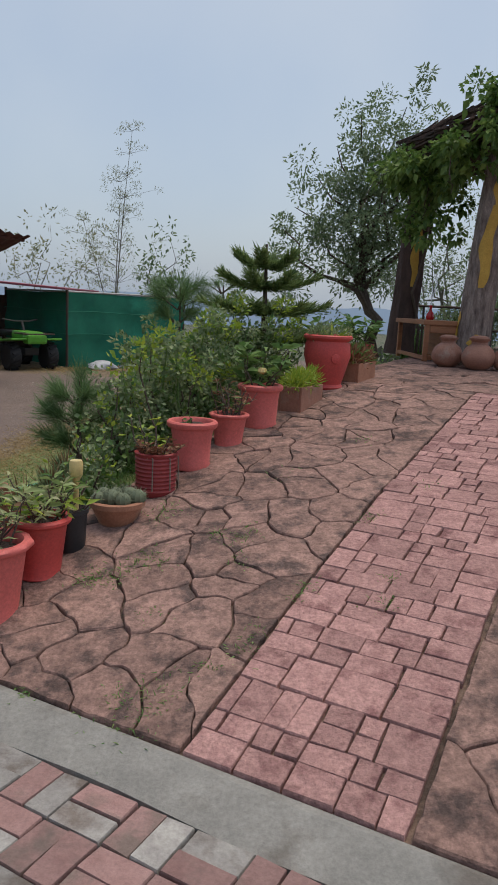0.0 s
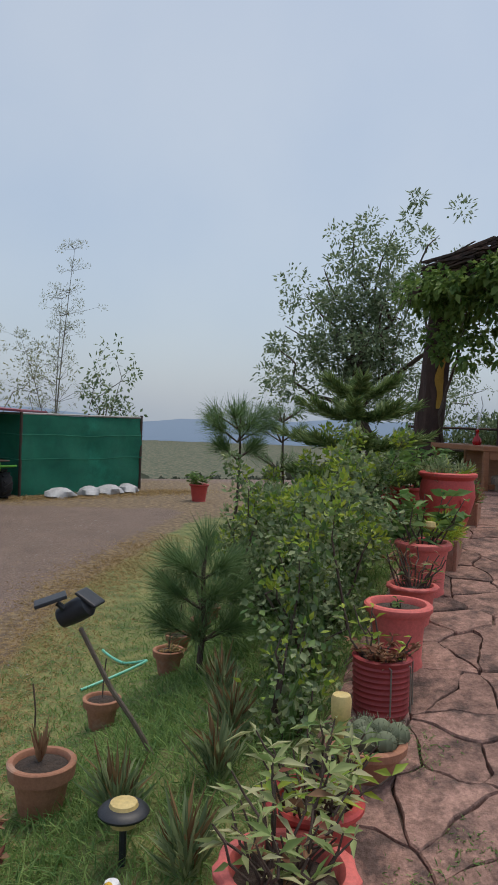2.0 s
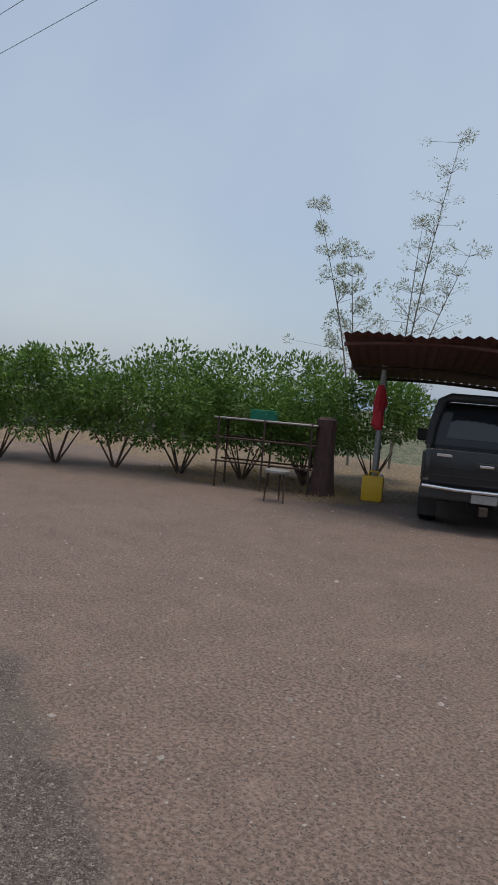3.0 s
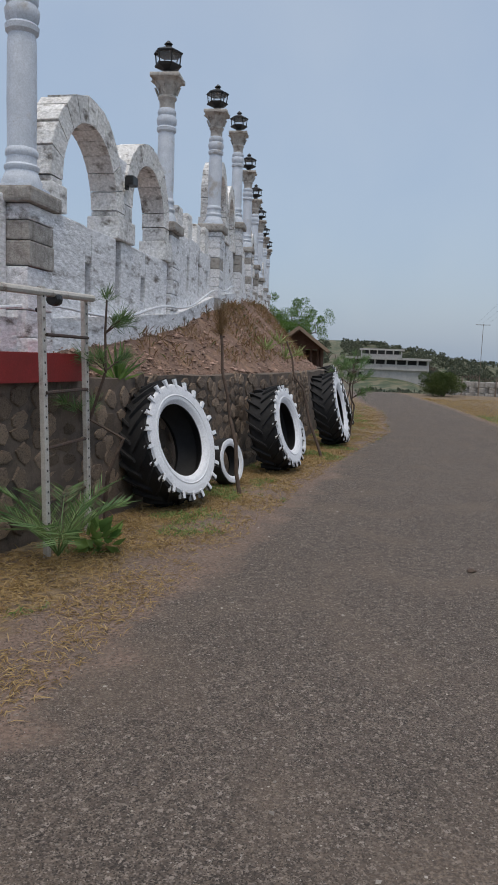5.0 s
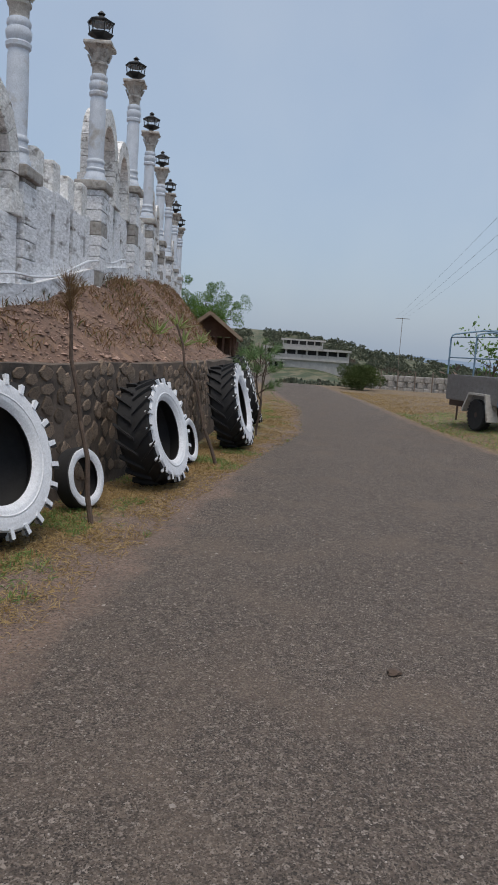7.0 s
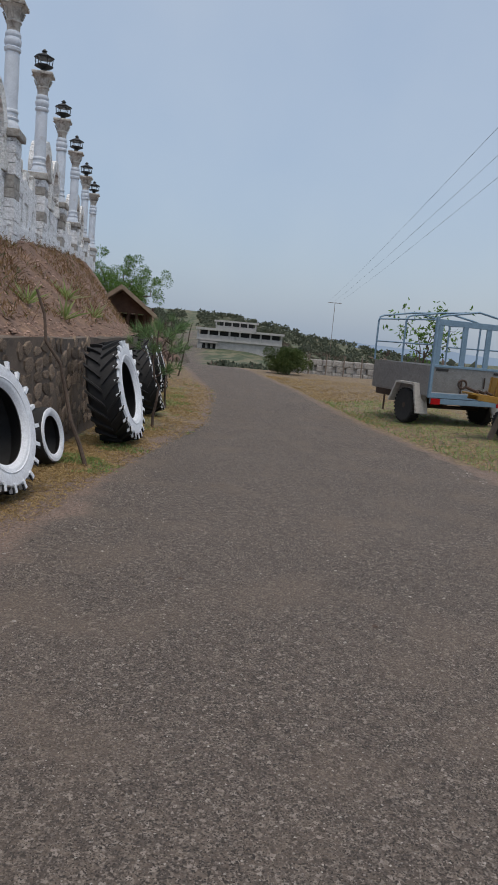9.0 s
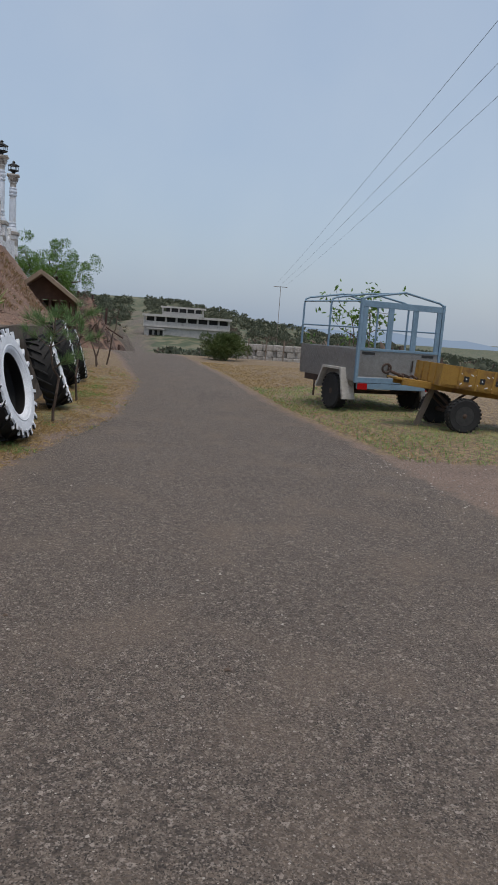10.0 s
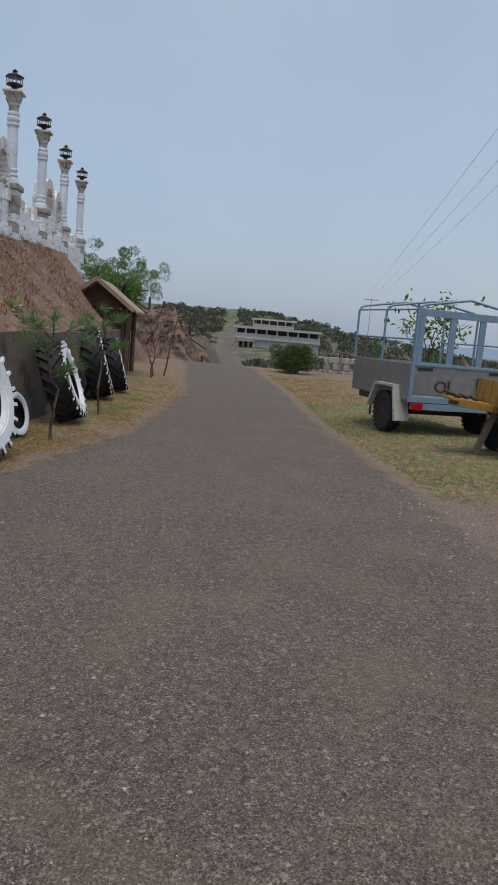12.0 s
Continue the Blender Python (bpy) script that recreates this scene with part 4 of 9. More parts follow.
        if "spike" in lab:
            ang = rng.uniform(0, 6.28, 16)
            tagged(leaves("spike", rng, np.tile([-0.01, 0, h], (16, 1)), np.stack([np.cos(ang) * 0.3, np.sin(ang) * 0.3, np.ones(16)], -1), 0.16, 0.022, L_RUST, p), kind="stuff")
        elif "creeper" in lab:
            sprig(p, rng, 320, h, r, 0.06, 0.03, L_RUST, 16, 0.14, 1.4)
            sprig(p, rng, 160, h, r, 0.03, 0.01, L_MID, 10, 0.1, 1.6, name="green_leaves")
        elif "clippings" in lab:
            sprig(p, rng, 120, h, r, 0.05, 0.012, L_DRY, 6, 0.03, 1.6)
            part("twig", tube([(0, 0, h), (0.01, 0.02, h + 0.28)], 0.005, 5), M_TWIG, p)
        else:
            part("twig", tube([(0, 0, h - 0.01), (0.0, 0.01, h + 0.1), (0.02, 0.0, h + 0.24)], 0.004, 5), M_TWIG, p)


build_pots()


def build_garden_things():
    rng = np.random.default_rng(111)
    # mushroom solar light and the owl-like knob beside it
    so = thing("solar_light", "mushroom solar light with a cream lens on a spike", "garden light", at_garden(2.78, 3.47, 0.0))
    part("spike", tube([(0, 0, -0.08), (0, 0, 0.15)], 0.014, 8), M_BLACKPLASTIC, so)
    part("cup", lathe([(0.02, 0.14), (0.05, 0.155), (0.062, 0.19)], 20), M_CREAM, so, smooth_shade=True)
    part("cap", lathe([(0.06, 0.185), (0.092, 0.195), (0.096, 0.205), (0.085, 0.218), (0.058, 0.225)], 28), M_BLACKPLASTIC, so, smooth_shade=True)
    part("lens", lathe([(0.056, 0.222), (0.05, 0.238), (0.02, 0.245), (0.003, 0.246)], 24), M_CREAM, so, smooth_shade=True)
    kn = thing("garden_figurine", "small white and yellow owl figurine in the grass", "garden ornament", at_garden(2.52, 3.36, 0.0))
    part("figure", lathe([(0.03, 0), (0.042, 0.03), (0.04, 0.09), (0.036, 0.13), (0.024, 0.16), (0.004, 0.168)], 18), M_PLATE, kn, smooth_shade=True)
    part("beak", lathe([(0.018, 0.0), (0.012, 0.01), (0.003, 0.014)], 10, m=pose(0, -0.025, 0.155, 50, 0, 0)), M_YELLOW, kn)
    # solar camera on a leaning stick
    cs = thing("solar_camera", "black solar-powered camera lamp on a leaning stick", "camera lamp", pose(-1.64, 4.85, ground_z(-1.64, 4.85)))
    part("stick", tube(limb(rng, (0.02, 0, -0.08), (-0.34, -0.25, 0.66), 0.04, 6), [0.014, 0.013, 0.012, 0.012, 0.011, 0.011], 7), M_WOODGREY, cs)
    hd = part("housing", lathe([(0.02, -0.09), (0.045, -0.08), (0.052, 0.0), (0.05, 0.06), (0.035, 0.075), (0.01, 0.08)], 20, m=pose(-0.36, -0.25, 0.74, 0, 60, -20)), M_BLACKPLASTIC, cs, smooth_shade=True)
    part("solar_panel", boxed(-0.07, 0.07, -0.05, 0.05, -0.008, 0.008, bevel=0.004), M_BLACKPLASTIC, cs, m=pose(-0.47, -0.27, 0.79, 0, -18, 10))
    part("arm", tube([(-0.38, -0.25, 0.72), (-0.44, -0.27, 0.775)], 0.013, 7), M_BLACKPLASTIC, cs)
    part("visor", boxed(-0.05, 0.06, -0.055, 0.055, 0.04, 0.055, bevel=0.008), M_BLACKPLASTIC, cs, m=pose(-0.33, -0.25, 0.76, 0, 30, -20))
    for s, w in ((3.95, 4.72),):
        st = thing("garden_stake", "thin brown stick standing in the grass", "stake", at_garden(s, w, 0))
        part("stick", tube(limb(rng, (0, 0, -0.05), (rng.normal() * 0.02, 0.02, 0.26), 0.06, 5), 0.005, 6), M_TWIG, st)
    hs = thing("garden_hose", "pale green hose looped in the grass", "hose", None)
    pts = []
    for t in np.linspace(0, 1, 40):
        s, w = 4.6 + 0.9 * t + 0.15 * math.sin(5 * t), 4.85 - 0.35 * math.sin(math.pi * t) + 0.3 * t
        x, y = garden(s, w)
        pts.append((x, y, ground_z(x, y) + 0.015 + 0.03 * abs(math.sin(4 * t))))
    part("loop", tube(pts, 0.010, 7), M_HOSE, hs)
    # rose bushes
    for s, w, tall, wide, n in ((4.1, 3.20, 0.80, 0.20, 900), (4.75, 3.28, 0.9, 0.30, 1700), (5.5, 3.42, 0.95, 0.36, 2100), (6.3, 3.5, 0.95, 0.40, 2200), (5.35, 3.85, 0.9, 0.34, 1800), (6.05, 4.05, 1.0, 0.38, 2100), (6.95, 4.15, 1.05, 0.42, 2100), (7.4, 3.7, 0.85, 0.42, 1600), (3.6, 3.1, 0.40, 0.14, 260), (7.9, 4.6, 0.95, 0.45, 1500)):
        x, y = garden(s, w)
        rb = thing("rose_bush", "leafy rose bush with dark leaves and young yellow-green tips", "rose bush", pose(x, y, ground_z(x, y)), "rose bushes behind the pots")
        cs_, rd, tips = [], [], []
        for k in range(11):
            ang = k * 2.4
            q = wide * rng.uniform(0.3, 1.15)
            end = (math.cos(ang) * q, math.sin(ang) * q, tall * rng.uniform(0.55, 1.12))
            ln = limb(rng, (math.cos(ang) * 0.05, math.sin(ang) * 0.05, -0.03), end, 0.2, 6)
            part("cane", tube(ln, [0.011, 0.010, 0.008, 0.007, 0.005, 0.003], 5), M_TWIG if k % 2 else L_MID, rb)
            for i in range(1, 6):
                cs_.append(np.array(ln[i]) + rng.normal(size=3) * 0.05)
                rd.append(0.11 if i < 5 else 0.08)
            tips.append(np.array(ln[5]))
        sp, wy = round_about(rng, n, cs_, rd, 0.25)
        sp[:, 2] = np.maximum(sp[:, 2], 0.04)
        leaves("foliage", rng, sp, wy + rng.normal(size=wy.shape) * 0.5, 0.042, 0.036, L_ROSE, rb)
        sp, wy = round_about(rng, n // 6, tips[:7], [0.09] * 7, 0.5)
        tagged(leaves("young_shoot", rng, sp, wy, 0.05, 0.03, L_YOUNG, rb), kind="stuff")
        sp, wy = round_about(rng, n // 5, cs_, rd, 0.4)
        leaves("mid_foliage", rng, sp, wy, 0.055, 0.034, L_MID, rb)
        if s in (5.95, 5.1):
            part("bloom", lathe([(0.008, 0), (0.026, 0.012), (0.03, 0.03), (0.018, 0.04)], 10, m=pose(-0.3, -0.1, tall * 0.75), wave=lambda t, i: 1 + 0.12 * math.sin(5 * t + i)), M_FLOWER, rb, "small red rose bloom")
    # fluffy young pine in the bed
    def fluffy(s, w, tall, needle, label, tiers, stem_free=0.15, n_per=85):
        x, y = garden(s, w)
        root = thing("young_pine", label, "pine", pose(x, y, ground_z(x, y)), "young pines in the garden")
        part("stem", tube(limb(rng, (0, 0, -0.04), (0.02, 0.01, tall * 0.92), 0.05, 6), [0.022, 0.02, 0.018, 0.015, 0.012, 0.008], 7), M_TWIG, root)
        ends = []
        for z, out, k_n in tiers:
            for k in range(k_n):
                ang = k * 6.283 / k_n + z * 7
                q = np.array([math.cos(ang) * out, math.sin(ang) * out, z + out * 0.6])
                part("arm", tube([(0, 0, z), tuple(q)], [0.009, 0.005], 5), M_TWIG, root)
                for f in (0.55, 0.8, 1.0):
                    p = np.array([0, 0, z]) + (q - np.array([0, 0, z])) * f
                    ends.append((tuple(p), (q - np.array([0, 0, z])) / np.linalg.norm(q - np.array([0, 0, z]))))
        ends.append(((0.02, 0.01, tall * 0.92), (0, 0, 1.0)))
        ends.append(((0.02, 0.01, tall * 0.82), (0, 0, 1.0)))
        sp, wy = [], []
        for p, d in ends:
            for _ in range(n_per):
                sp.append(np.array(p) + rng.normal(size=3) * 0.015)
                wy.append(np.array(d) * 1.1 + rng.normal(size=3) * 0.5)
        leaves("needles", rng, sp, wy, needle, 0.0045, L_NEEDLE, root)
        return root

    fluffy(4.45, 3.92, 0.86, 0.19, "fluffy young pine with long soft needles in the grass", [(0.2, 0.22, 6), (0.4, 0.22, 6), (0.58, 0.16, 5)])
    fluffy(7.05, 4.75, 2.05, 0.22, "slender young pine with brush-like needle tufts on top", [(1.45, 0.2, 4), (1.62, 0.26, 5), (1.75, 0.2, 4)], n_per=70)
    fluffy(7.5, 4.45, 1.95, 0.10, "thin young conifer with sparse side branches", [(1.2, 0.25, 5), (1.5, 0.25, 5), (1.7, 0.2, 5)], n_per=30)
    # araucaria with tiers of upswept arms
    x, y = 0.08, 7.65
    z0 = ground_z(x, y)
    ar = thing("araucaria", "dark green araucaria with tiers of upswept arms", "conifer", pose(x, y, z0))
    part("trunk", tube([(0, 0, -0.05), (0.01, 0, 0.8), (0, 0.01, 2.36 - z0)], [0.04, 0.03, 0.01], 8), M_TWIG, ar)
    sp, wy, ends = [], [], []
    for z, out, rise, count in ((1.42, 0.66, 0.05, 8), (1.70, 0.64, 0.08, 8), (1.95, 0.52, 0.11, 7), (2.16, 0.34, 0.10, 6)):
        for k in range(count):
            ang = k * 6.283 / count + z * 5
            o = out * rng.uniform(0.85, 1.1)
            pts = [np.array([math.cos(ang) * o * t, math.sin(ang) * o * t, z - z0 + rise * (t ** 1.5) - 0.05 * math.sin(t * 3)]) for t in np.linspace(0, 1, 9)]
            part("arm", tube([tuple(p) for p in pts], [0.014 - 0.0013 * i for i in range(9)], 5), L_ARAUC, ar)
            side = np.array([-math.sin(ang), math.cos(ang), 0])
            for i in range(1, 9):
                for f in (0.0, 0.25, 0.5, 0.75):
                    p = pts[i - 1] + (pts[i] - pts[i - 1]) * f
                    d = (pts[i] - pts[i - 1]) / np.linalg.norm(pts[i] - pts[i - 1])
                    for q in (-1, 1):
                        for _ in range(6):
                            sp.append(p + rng.normal(size=3) * 0.012)
                            wy.append(d * 0.8 + side * q * rng.uniform(0.3, 1.0) + np.array([0, 0, rng.uniform(-0.3, 0.8)]))
    leaves("needles", rng, sp, wy, 0.115, 0.014, L_ARAUC, ar)
    # dark feathery shrubs and long grass in the bed
    for s, w in ((3.55, 3.35), (3.25, 3.30), (2.75, 3.2), (2.35, 3.25), (3.9, 3.55), (2.2, 3.55), (3.0, 3.62)):
        x, y = garden(s, w)
        root = thing("spiky_shrub", "dark grey-green upright succulent shrub in the grass", "shrub", pose(x, y, ground_z(x, y)), "dark shrubs in the bed")
        n = 120
        ang = rng.uniform(0, 6.28, n)
        el = rng.uniform(0.7, 1.5, n)
        st = np.stack([np.cos(ang) * 0.06 * rng.random(n), np.sin(ang) * 0.06 * rng.random(n), rng.uniform(0, 0.14, n)], -1)
        leaves("foliage", rng, st, np.stack([np.cos(ang) * np.cos(el), np.sin(ang) * np.cos(el), np.sin(el)], -1), 0.15, 0.018, L_ROSE, root)
        leaves("dry_foliage", rng, st[::4] + (0, 0, 0.05), np.stack([np.cos(ang) * np.cos(el), np.sin(ang) * np.cos(el), np.sin(el)], -1)[::4], 0.16, 0.014, L_BANK, root)
    n = 42000
    s, w = rng.uniform(1.7, 9.0, n), 2.95 + rng.beta(1.1, 1.5, n) * 3.0
    x, y = s * UX - w * UY, s * UY + w * UX
    dense = rng.random(n) < np.clip(1.25 - (w - 3.2) / (2.0 + 0.22 * np.clip(s - 2.5, 0, 9)), 0.12, 1)
    dense &= w < np.interp(s, [0, 2, 3.7, 7.2, 14], [4.3, 4.75, 5.6, 7.0, 8.5]) - 0.45 + 0.3 * fractal(x, y, 1.5)
    x, y, w, s = x[dense], y[dense], w[dense], s[dense]
    pts = np.column_stack([x, y, height(x, y) - 0.01])
    ln = np.where(w < 4.1, 0.15, 0.07)
    grass_blades("garden_grass", rng, pts, ln, 0.0065, L_GRASS, "long green grass in the garden bed", lean=0.75)
    n = 30000
    s = rng.uniform(0.8, 11.0, n)
    w = 3.7 + rng.random(n) * (np.interp(s, [0, 2, 3.7, 7.2, 14], [4.3, 4.75, 5.6, 7.0, 8.5]) - 4.2) * rng.beta(1.0, 1.5, n) * 1.0
    x, y = s * UX - w * UY, s * UY + w * UX
    grass_blades("lawn_grass", rng, np.column_stack([x, y, height(x, y) - 0.005]), 0.055, 0.006, L_GRASS, "short green grass beside the yard", lean=1.0)
    n = 16000
    s = rng.uniform(0.6, 10.0, n)
    w = np.interp(s, [0, 2, 3.7, 7.2, 14], [4.3, 4.75, 5.6, 7.0, 8.5]) - 0.55 + rng.normal(size=n) * 0.38
    x, y = s * UX - w * UY, s * UY + w * UX
    keep = fractal(x, y, 1.4) + rng.normal(size=n) * 0.3 > -0.1
    grass_blades("fringe_straw", rng, np.column_stack([x, y, height(x, y) - 0.003])[keep], 0.07, 0.006, L_DRY, "dry straw at the worn edge of the lawn", lean=2.0)
    n = 9000
    s = rng.uniform(0.8, 11.0, n)
    w = np.interp(s, [0, 2, 3.7, 7.2, 14], [4.3, 4.75, 5.6, 7.0, 8.5]) - 0.45 + rng.normal(size=n) * 0.28
    x, y = s * UX - w * UY, s * UY + w * UX
    grass_blades("straw_fringe", rng, np.column_stack([x, y, height(x, y)]), 0.05, 0.006, L_DRY, "dry yellow grass fringe beside the yard", lean=1.6)
    # weeds in the joints of the path
    for s, w, n, sp_ in ((3.15, 2.25, 260, 0.16), (2.9, 2.45, 160, 0.12), (2.25, 1.75, 260, 0.10), (2.75, 1.95, 100, 0.09), (3.3, 1.75, 110, 0.08), (2.55, 1.5, 90, 0.06), (3.5, 2.05, 90, 0.08), (3.25, 0.95, 120, 0.08), (2.2, 2.75, 120, 0.1), (3.45, 1.0, 60, 0.06), (1.25, 2.1, 60, 0.05), (2.1, 2.15, 60, 0.1)):
        x, y = garden(s, w)
        px, py = x + rng.normal(size=n) * sp_ * 0.42, y + rng.normal(size=n) * sp_ * 0.42
        grass_blades("path_weeds", rng, np.column_stack([px, py, height(px, py)]), 0.04, 0.007, L_GRASS, "low green weeds growing in the paving joints", "weeds", lean=1.1)


build_garden_things()


# ---- pergola of tree trunks ----
def trunk_post(x, y, z0, z1, r, mat, label, patch=None, lean=(0, 0)):
    root = thing("trunk_post", label, "post", pose(x, y, z0), "trunk posts of the pergola")
    n = 12
    pts = [(lean[0] * t, lean[1] * t, (z1 - z0) * t) for t in np.linspace(0, 1, n)]
    bm = bmesh.new()
    lathe([(r * (1.18 - 0.3 * t + 0.1 * (t < 0.05)), (z1 - z0) * t) for t in np.linspace(0, 1, 26)], 26, bm, wave=lambda t, i: 1 + 0.035 * math.sin(9 * t + i * 0.4) + 0.025 * math.sin(17 * t - i * 0.7))
    for v in bm.verts:
        t = v.co.z / (z1 - z0)
        v.co.x += lean[0] * t
        v.co.y += lean[1] * t
    tr = part("trunk", bm, mat, root, smooth_shade=True)
    if patch:
        for lo, hi, ang, half in patch:
            bm = bmesh.new()
            rows_ = []
            for t in np.linspace(0, 1, 14):
                z = lo + (hi - lo) * t
                f = z / (z1 - z0)
                hw = half * (0.25 + 0.75 * math.sin(math.pi * min(0.97, 0.06 + t * 0.9)) + 0.12 * math.sin(t * 17))
                row = []
                for q in np.linspace(-1, 1, 7):
                    aa = radians(ang) + hw * q + 0.1 * math.sin(t * 9)
                    rr = r * (1.18 - 0.3 * f) * 1.065
                    row.append(bm.verts.new((rr * math.cos(aa) + lean[0] * f, rr * math.sin(aa) + lean[1] * f, z)))
                rows_.append(row)
            for p, q in zip(rows_, rows_[1:]):
                for k in range(6):
                    bm.faces.new((p[k], p[k + 1], q[k + 1], q[k]))
            part("painted_patch", bm, M_OCHRE, tr, "ochre paint where bark is stripped", smooth_shade=True)
    return root


def build_pergola():
    rng = np.random.default_rng(121)
    trunk_post(2.80, 9.65, 1.1, 4.25, 0.19, M_BARK, "thick furrowed trunk post with ochre painted patches", [(1.0, 2.0, -108, 0.38), (0.2, 0.42, -100, 0.3), (0.25, 0.7, -175, 0.2), (1.9, 2.5, -100, 0.25)], (0.2, -0.02))
    trunk_post(2.33, 11.96, 1.1, 4.0, 0.19, M_DARKBARK, "dark red trunk post with an ochre painted streak", [(1.05, 1.95, -85, 0.3)], (0.12, -0.25))
    trunk_post(3.45, 11.5, 1.1, 4.2, 0.17, M_DARKBARK, "dark trunk post with a yellow painted band", [(0.72, 1.0, -105, 1.2)], (0.05, 0))
    trunk_post(5.2, 12.6, 1.1, 4.2, 0.17, M_DARKBARK, "dark trunk post at the back of the pergola")
    # roof of brushwood on beams
    roof = thing("pergola_roof", "sloping dark brushwood thatch roof of the pergola", "roof", pose(0, 0, 0))
    def roof_z(x, y):
        return 3.80 + 0.155 * (x - 1.7) + 0.02 * (y - 11)
    corners = [(1.95, 11.3), (3.05, 8.55), (7.6, 10.2), (6.2, 14.4)]
    bm = bmesh.new()
    lo = [bm.verts.new((x, y, roof_z(x, y))) for x, y in corners]
    hi = [bm.verts.new((x, y, roof_z(x, y) + 0.24)) for x, y in corners]
    for k in range(4):
        bm.faces.new((lo[k], lo[(k + 1) % 4], hi[(k + 1) % 4], hi[k]))
    bm.faces.new(lo[::-1]), bm.faces.new(hi)
    part("thatch_bed", bm, M_THATCH, roof)
    bm = bmesh.new()
    for k in range(520):
        e = rng.integers(0, 2) if k < 430 else rng.integers(2, 4)
        (x0, y0), (x1, y1) = corners[e], corners[(e + 1) % 4]
        t, ln = rng.uniform(-0.02, 0.94), rng.uniform(0.25, 0.7)
        L_ = math.hypot(x1 - x0, y1 - y0)
        ux, uy = (x1 - x0) / L_, (y1 - y0) / L_
        ox, oy = rng.uniform(-0.05, 0.08) * -uy, rng.uniform(-0.05, 0.08) * ux
        px, py = x0 + (x1 - x0) * t + uy * rng.uniform(-0.02, 0.1), y0 + (y1 - y0) * t - ux * rng.uniform(-0.02, 0.1)
        z = roof_z(px, py) + rng.uniform(-0.06, 0.32)
        tube([(px, py, z), (px + ux * ln, py + uy * ln, z + 0.155 * ux * ln + rng.normal() * 0.03)], rng.uniform(0.008, 0.02), 4, bm)
    part("brushwood", bm, M_THATCH, roof)
    for p, q in (((2.1, 12.2), (3.05, 8.9)), ((3.3, 12.6), (4.4, 9.2)), ((1.9, 11.4), (6.0, 13.0)), ((2.8, 9.4), (6.8, 10.7))):
        part("beam", tube([(p[0], p[1], roof_z(*p) - 0.07), (q[0], q[1], roof_z(*q) - 0.07)], 0.075, 8), M_DARKBARK, roof)
    # grape vine hanging from the eaves
    vine = thing("grape_vine", "green grape vine draped over the pergola eaves", "vine", pose(0, 0, 0))
    cs, rd = [], []
    for k in range(64):
        t = rng.uniform(0, 1)
        x, y = 1.95 + (3.05 - 1.95) * t + rng.normal() * 0.12, 11.2 + (8.55 - 11.2) * t + rng.normal() * 0.2
        z = roof_z(x, y) + rng.uniform(-0.50 if 0.2 < t < 0.75 else -0.35, 0.05 + 0.45 * (t > 0.5))
        cs.append((x, y, z))
        rd.append(rng.uniform(0.1, 0.24))
    for k in range(18):
        x, y = rng.uniform(2.1, 2.9), rng.uniform(10.4, 12.0)
        cs.append((x, y, rng.uniform(2.75, 3.8)))
        rd.append(rng.uniform(0.12, 0.26))
    for k in range(26):
        cs.append((rng.uniform(3.0, 4.2), rng.uniform(8.7, 9.4), rng.uniform(3.45, 4.75)))
        rd.append(rng.uniform(0.12, 0.26))
    sp, wy = round_about(rng, 4300, cs, rd, -0.2)
    leaves("foliage", rng, sp, wy, 0.095, 0.085, L_VINE, vine, droop=0.3)
    sp, wy = round_about(rng, 700, cs[:64], rd[:64], 0.0)
    leaves("young_leaves", rng, sp + np.array([0, -0.05, 0.05]), wy, 0.085, 0.075, L_HEDGE, vine, droop=0.3)
    for k in range(14):
        c = cs[rng.integers(0, 64)]
        part("tendril", tube(limb(rng, c, (c[0] + rng.normal() * 0.2, c[1] + rng.normal() * 0.2, c[2] - rng.uniform(0.2, 0.6)), 0.3, 6), 0.006, 4), M_TWIG, vine)
    part("vine_stem", tube(limb(rng, (2.6, 11.9, 1.1), (2.45, 11.2, 3.6), 0.1, 8), 0.022, 6), M_TWIG, vine)
    # bench, jars, ring
    bn = thing("timber_bench", "orange-brown open-fronted timber bench table", "bench", pose(2.2, 9.62, 1.12, 0, 0, 4))
    part("top", boxed(-0.03, 0.52, -0.02, 1.42, 0.49, 0.55, bevel=0.008), M_BENCH, bn)
    part("end_rail", boxed(0.06, 0.5, 0.0, 0.05, 0.39, 0.49, bevel=0.006), M_BENCH, bn)
    part("end_rail", boxed(0.06, 0.5, 0.0, 0.05, 0.04, 0.10, bevel=0.006), M_BENCH, bn)
    for x, y in ((0.0, 0.0), (0.44, 0.0), (0.0, 1.3), (0.44, 1.3)):
        part("leg", boxed(x - 0.005, x + 0.055, y, y + 0.06, 0, 0.49, bevel=0.006), M_BENCH, bn)
    part("back_panel", boxed(0.44, 0.48, 0.06, 1.29, 0.05, 0.49, bevel=0.006), M_BENCH, bn)
    part("foot_rail", boxed(0.0, 0.04, 0.06, 1.3, 0.04, 0.09, bevel=0.006), M_BENCH, bn)
    vs = thing("water_pipe", "slim red glass hookah standing on the bench", "ornament", pose(2.4, 10.3, 1.67))
    part("vase", lathe([(0.045, 0), (0.06, 0.03), (0.05, 0.08), (0.02, 0.12), (0.016, 0.16), (0.026, 0.18), (0.012, 0.2)], 14), M_TAILLAMP, vs, smooth_shade=True)
    part("stem", tube([(0, 0, 0.2), (0, 0, 0.44)], 0.008, 6), M_CHROME, vs)
    part("pipe", tube([(0.01, 0, 0.3), (0.06, 0, 0.5), (0.03, 0.0, 0.62)], 0.006, 5), M_PLATE, vs)
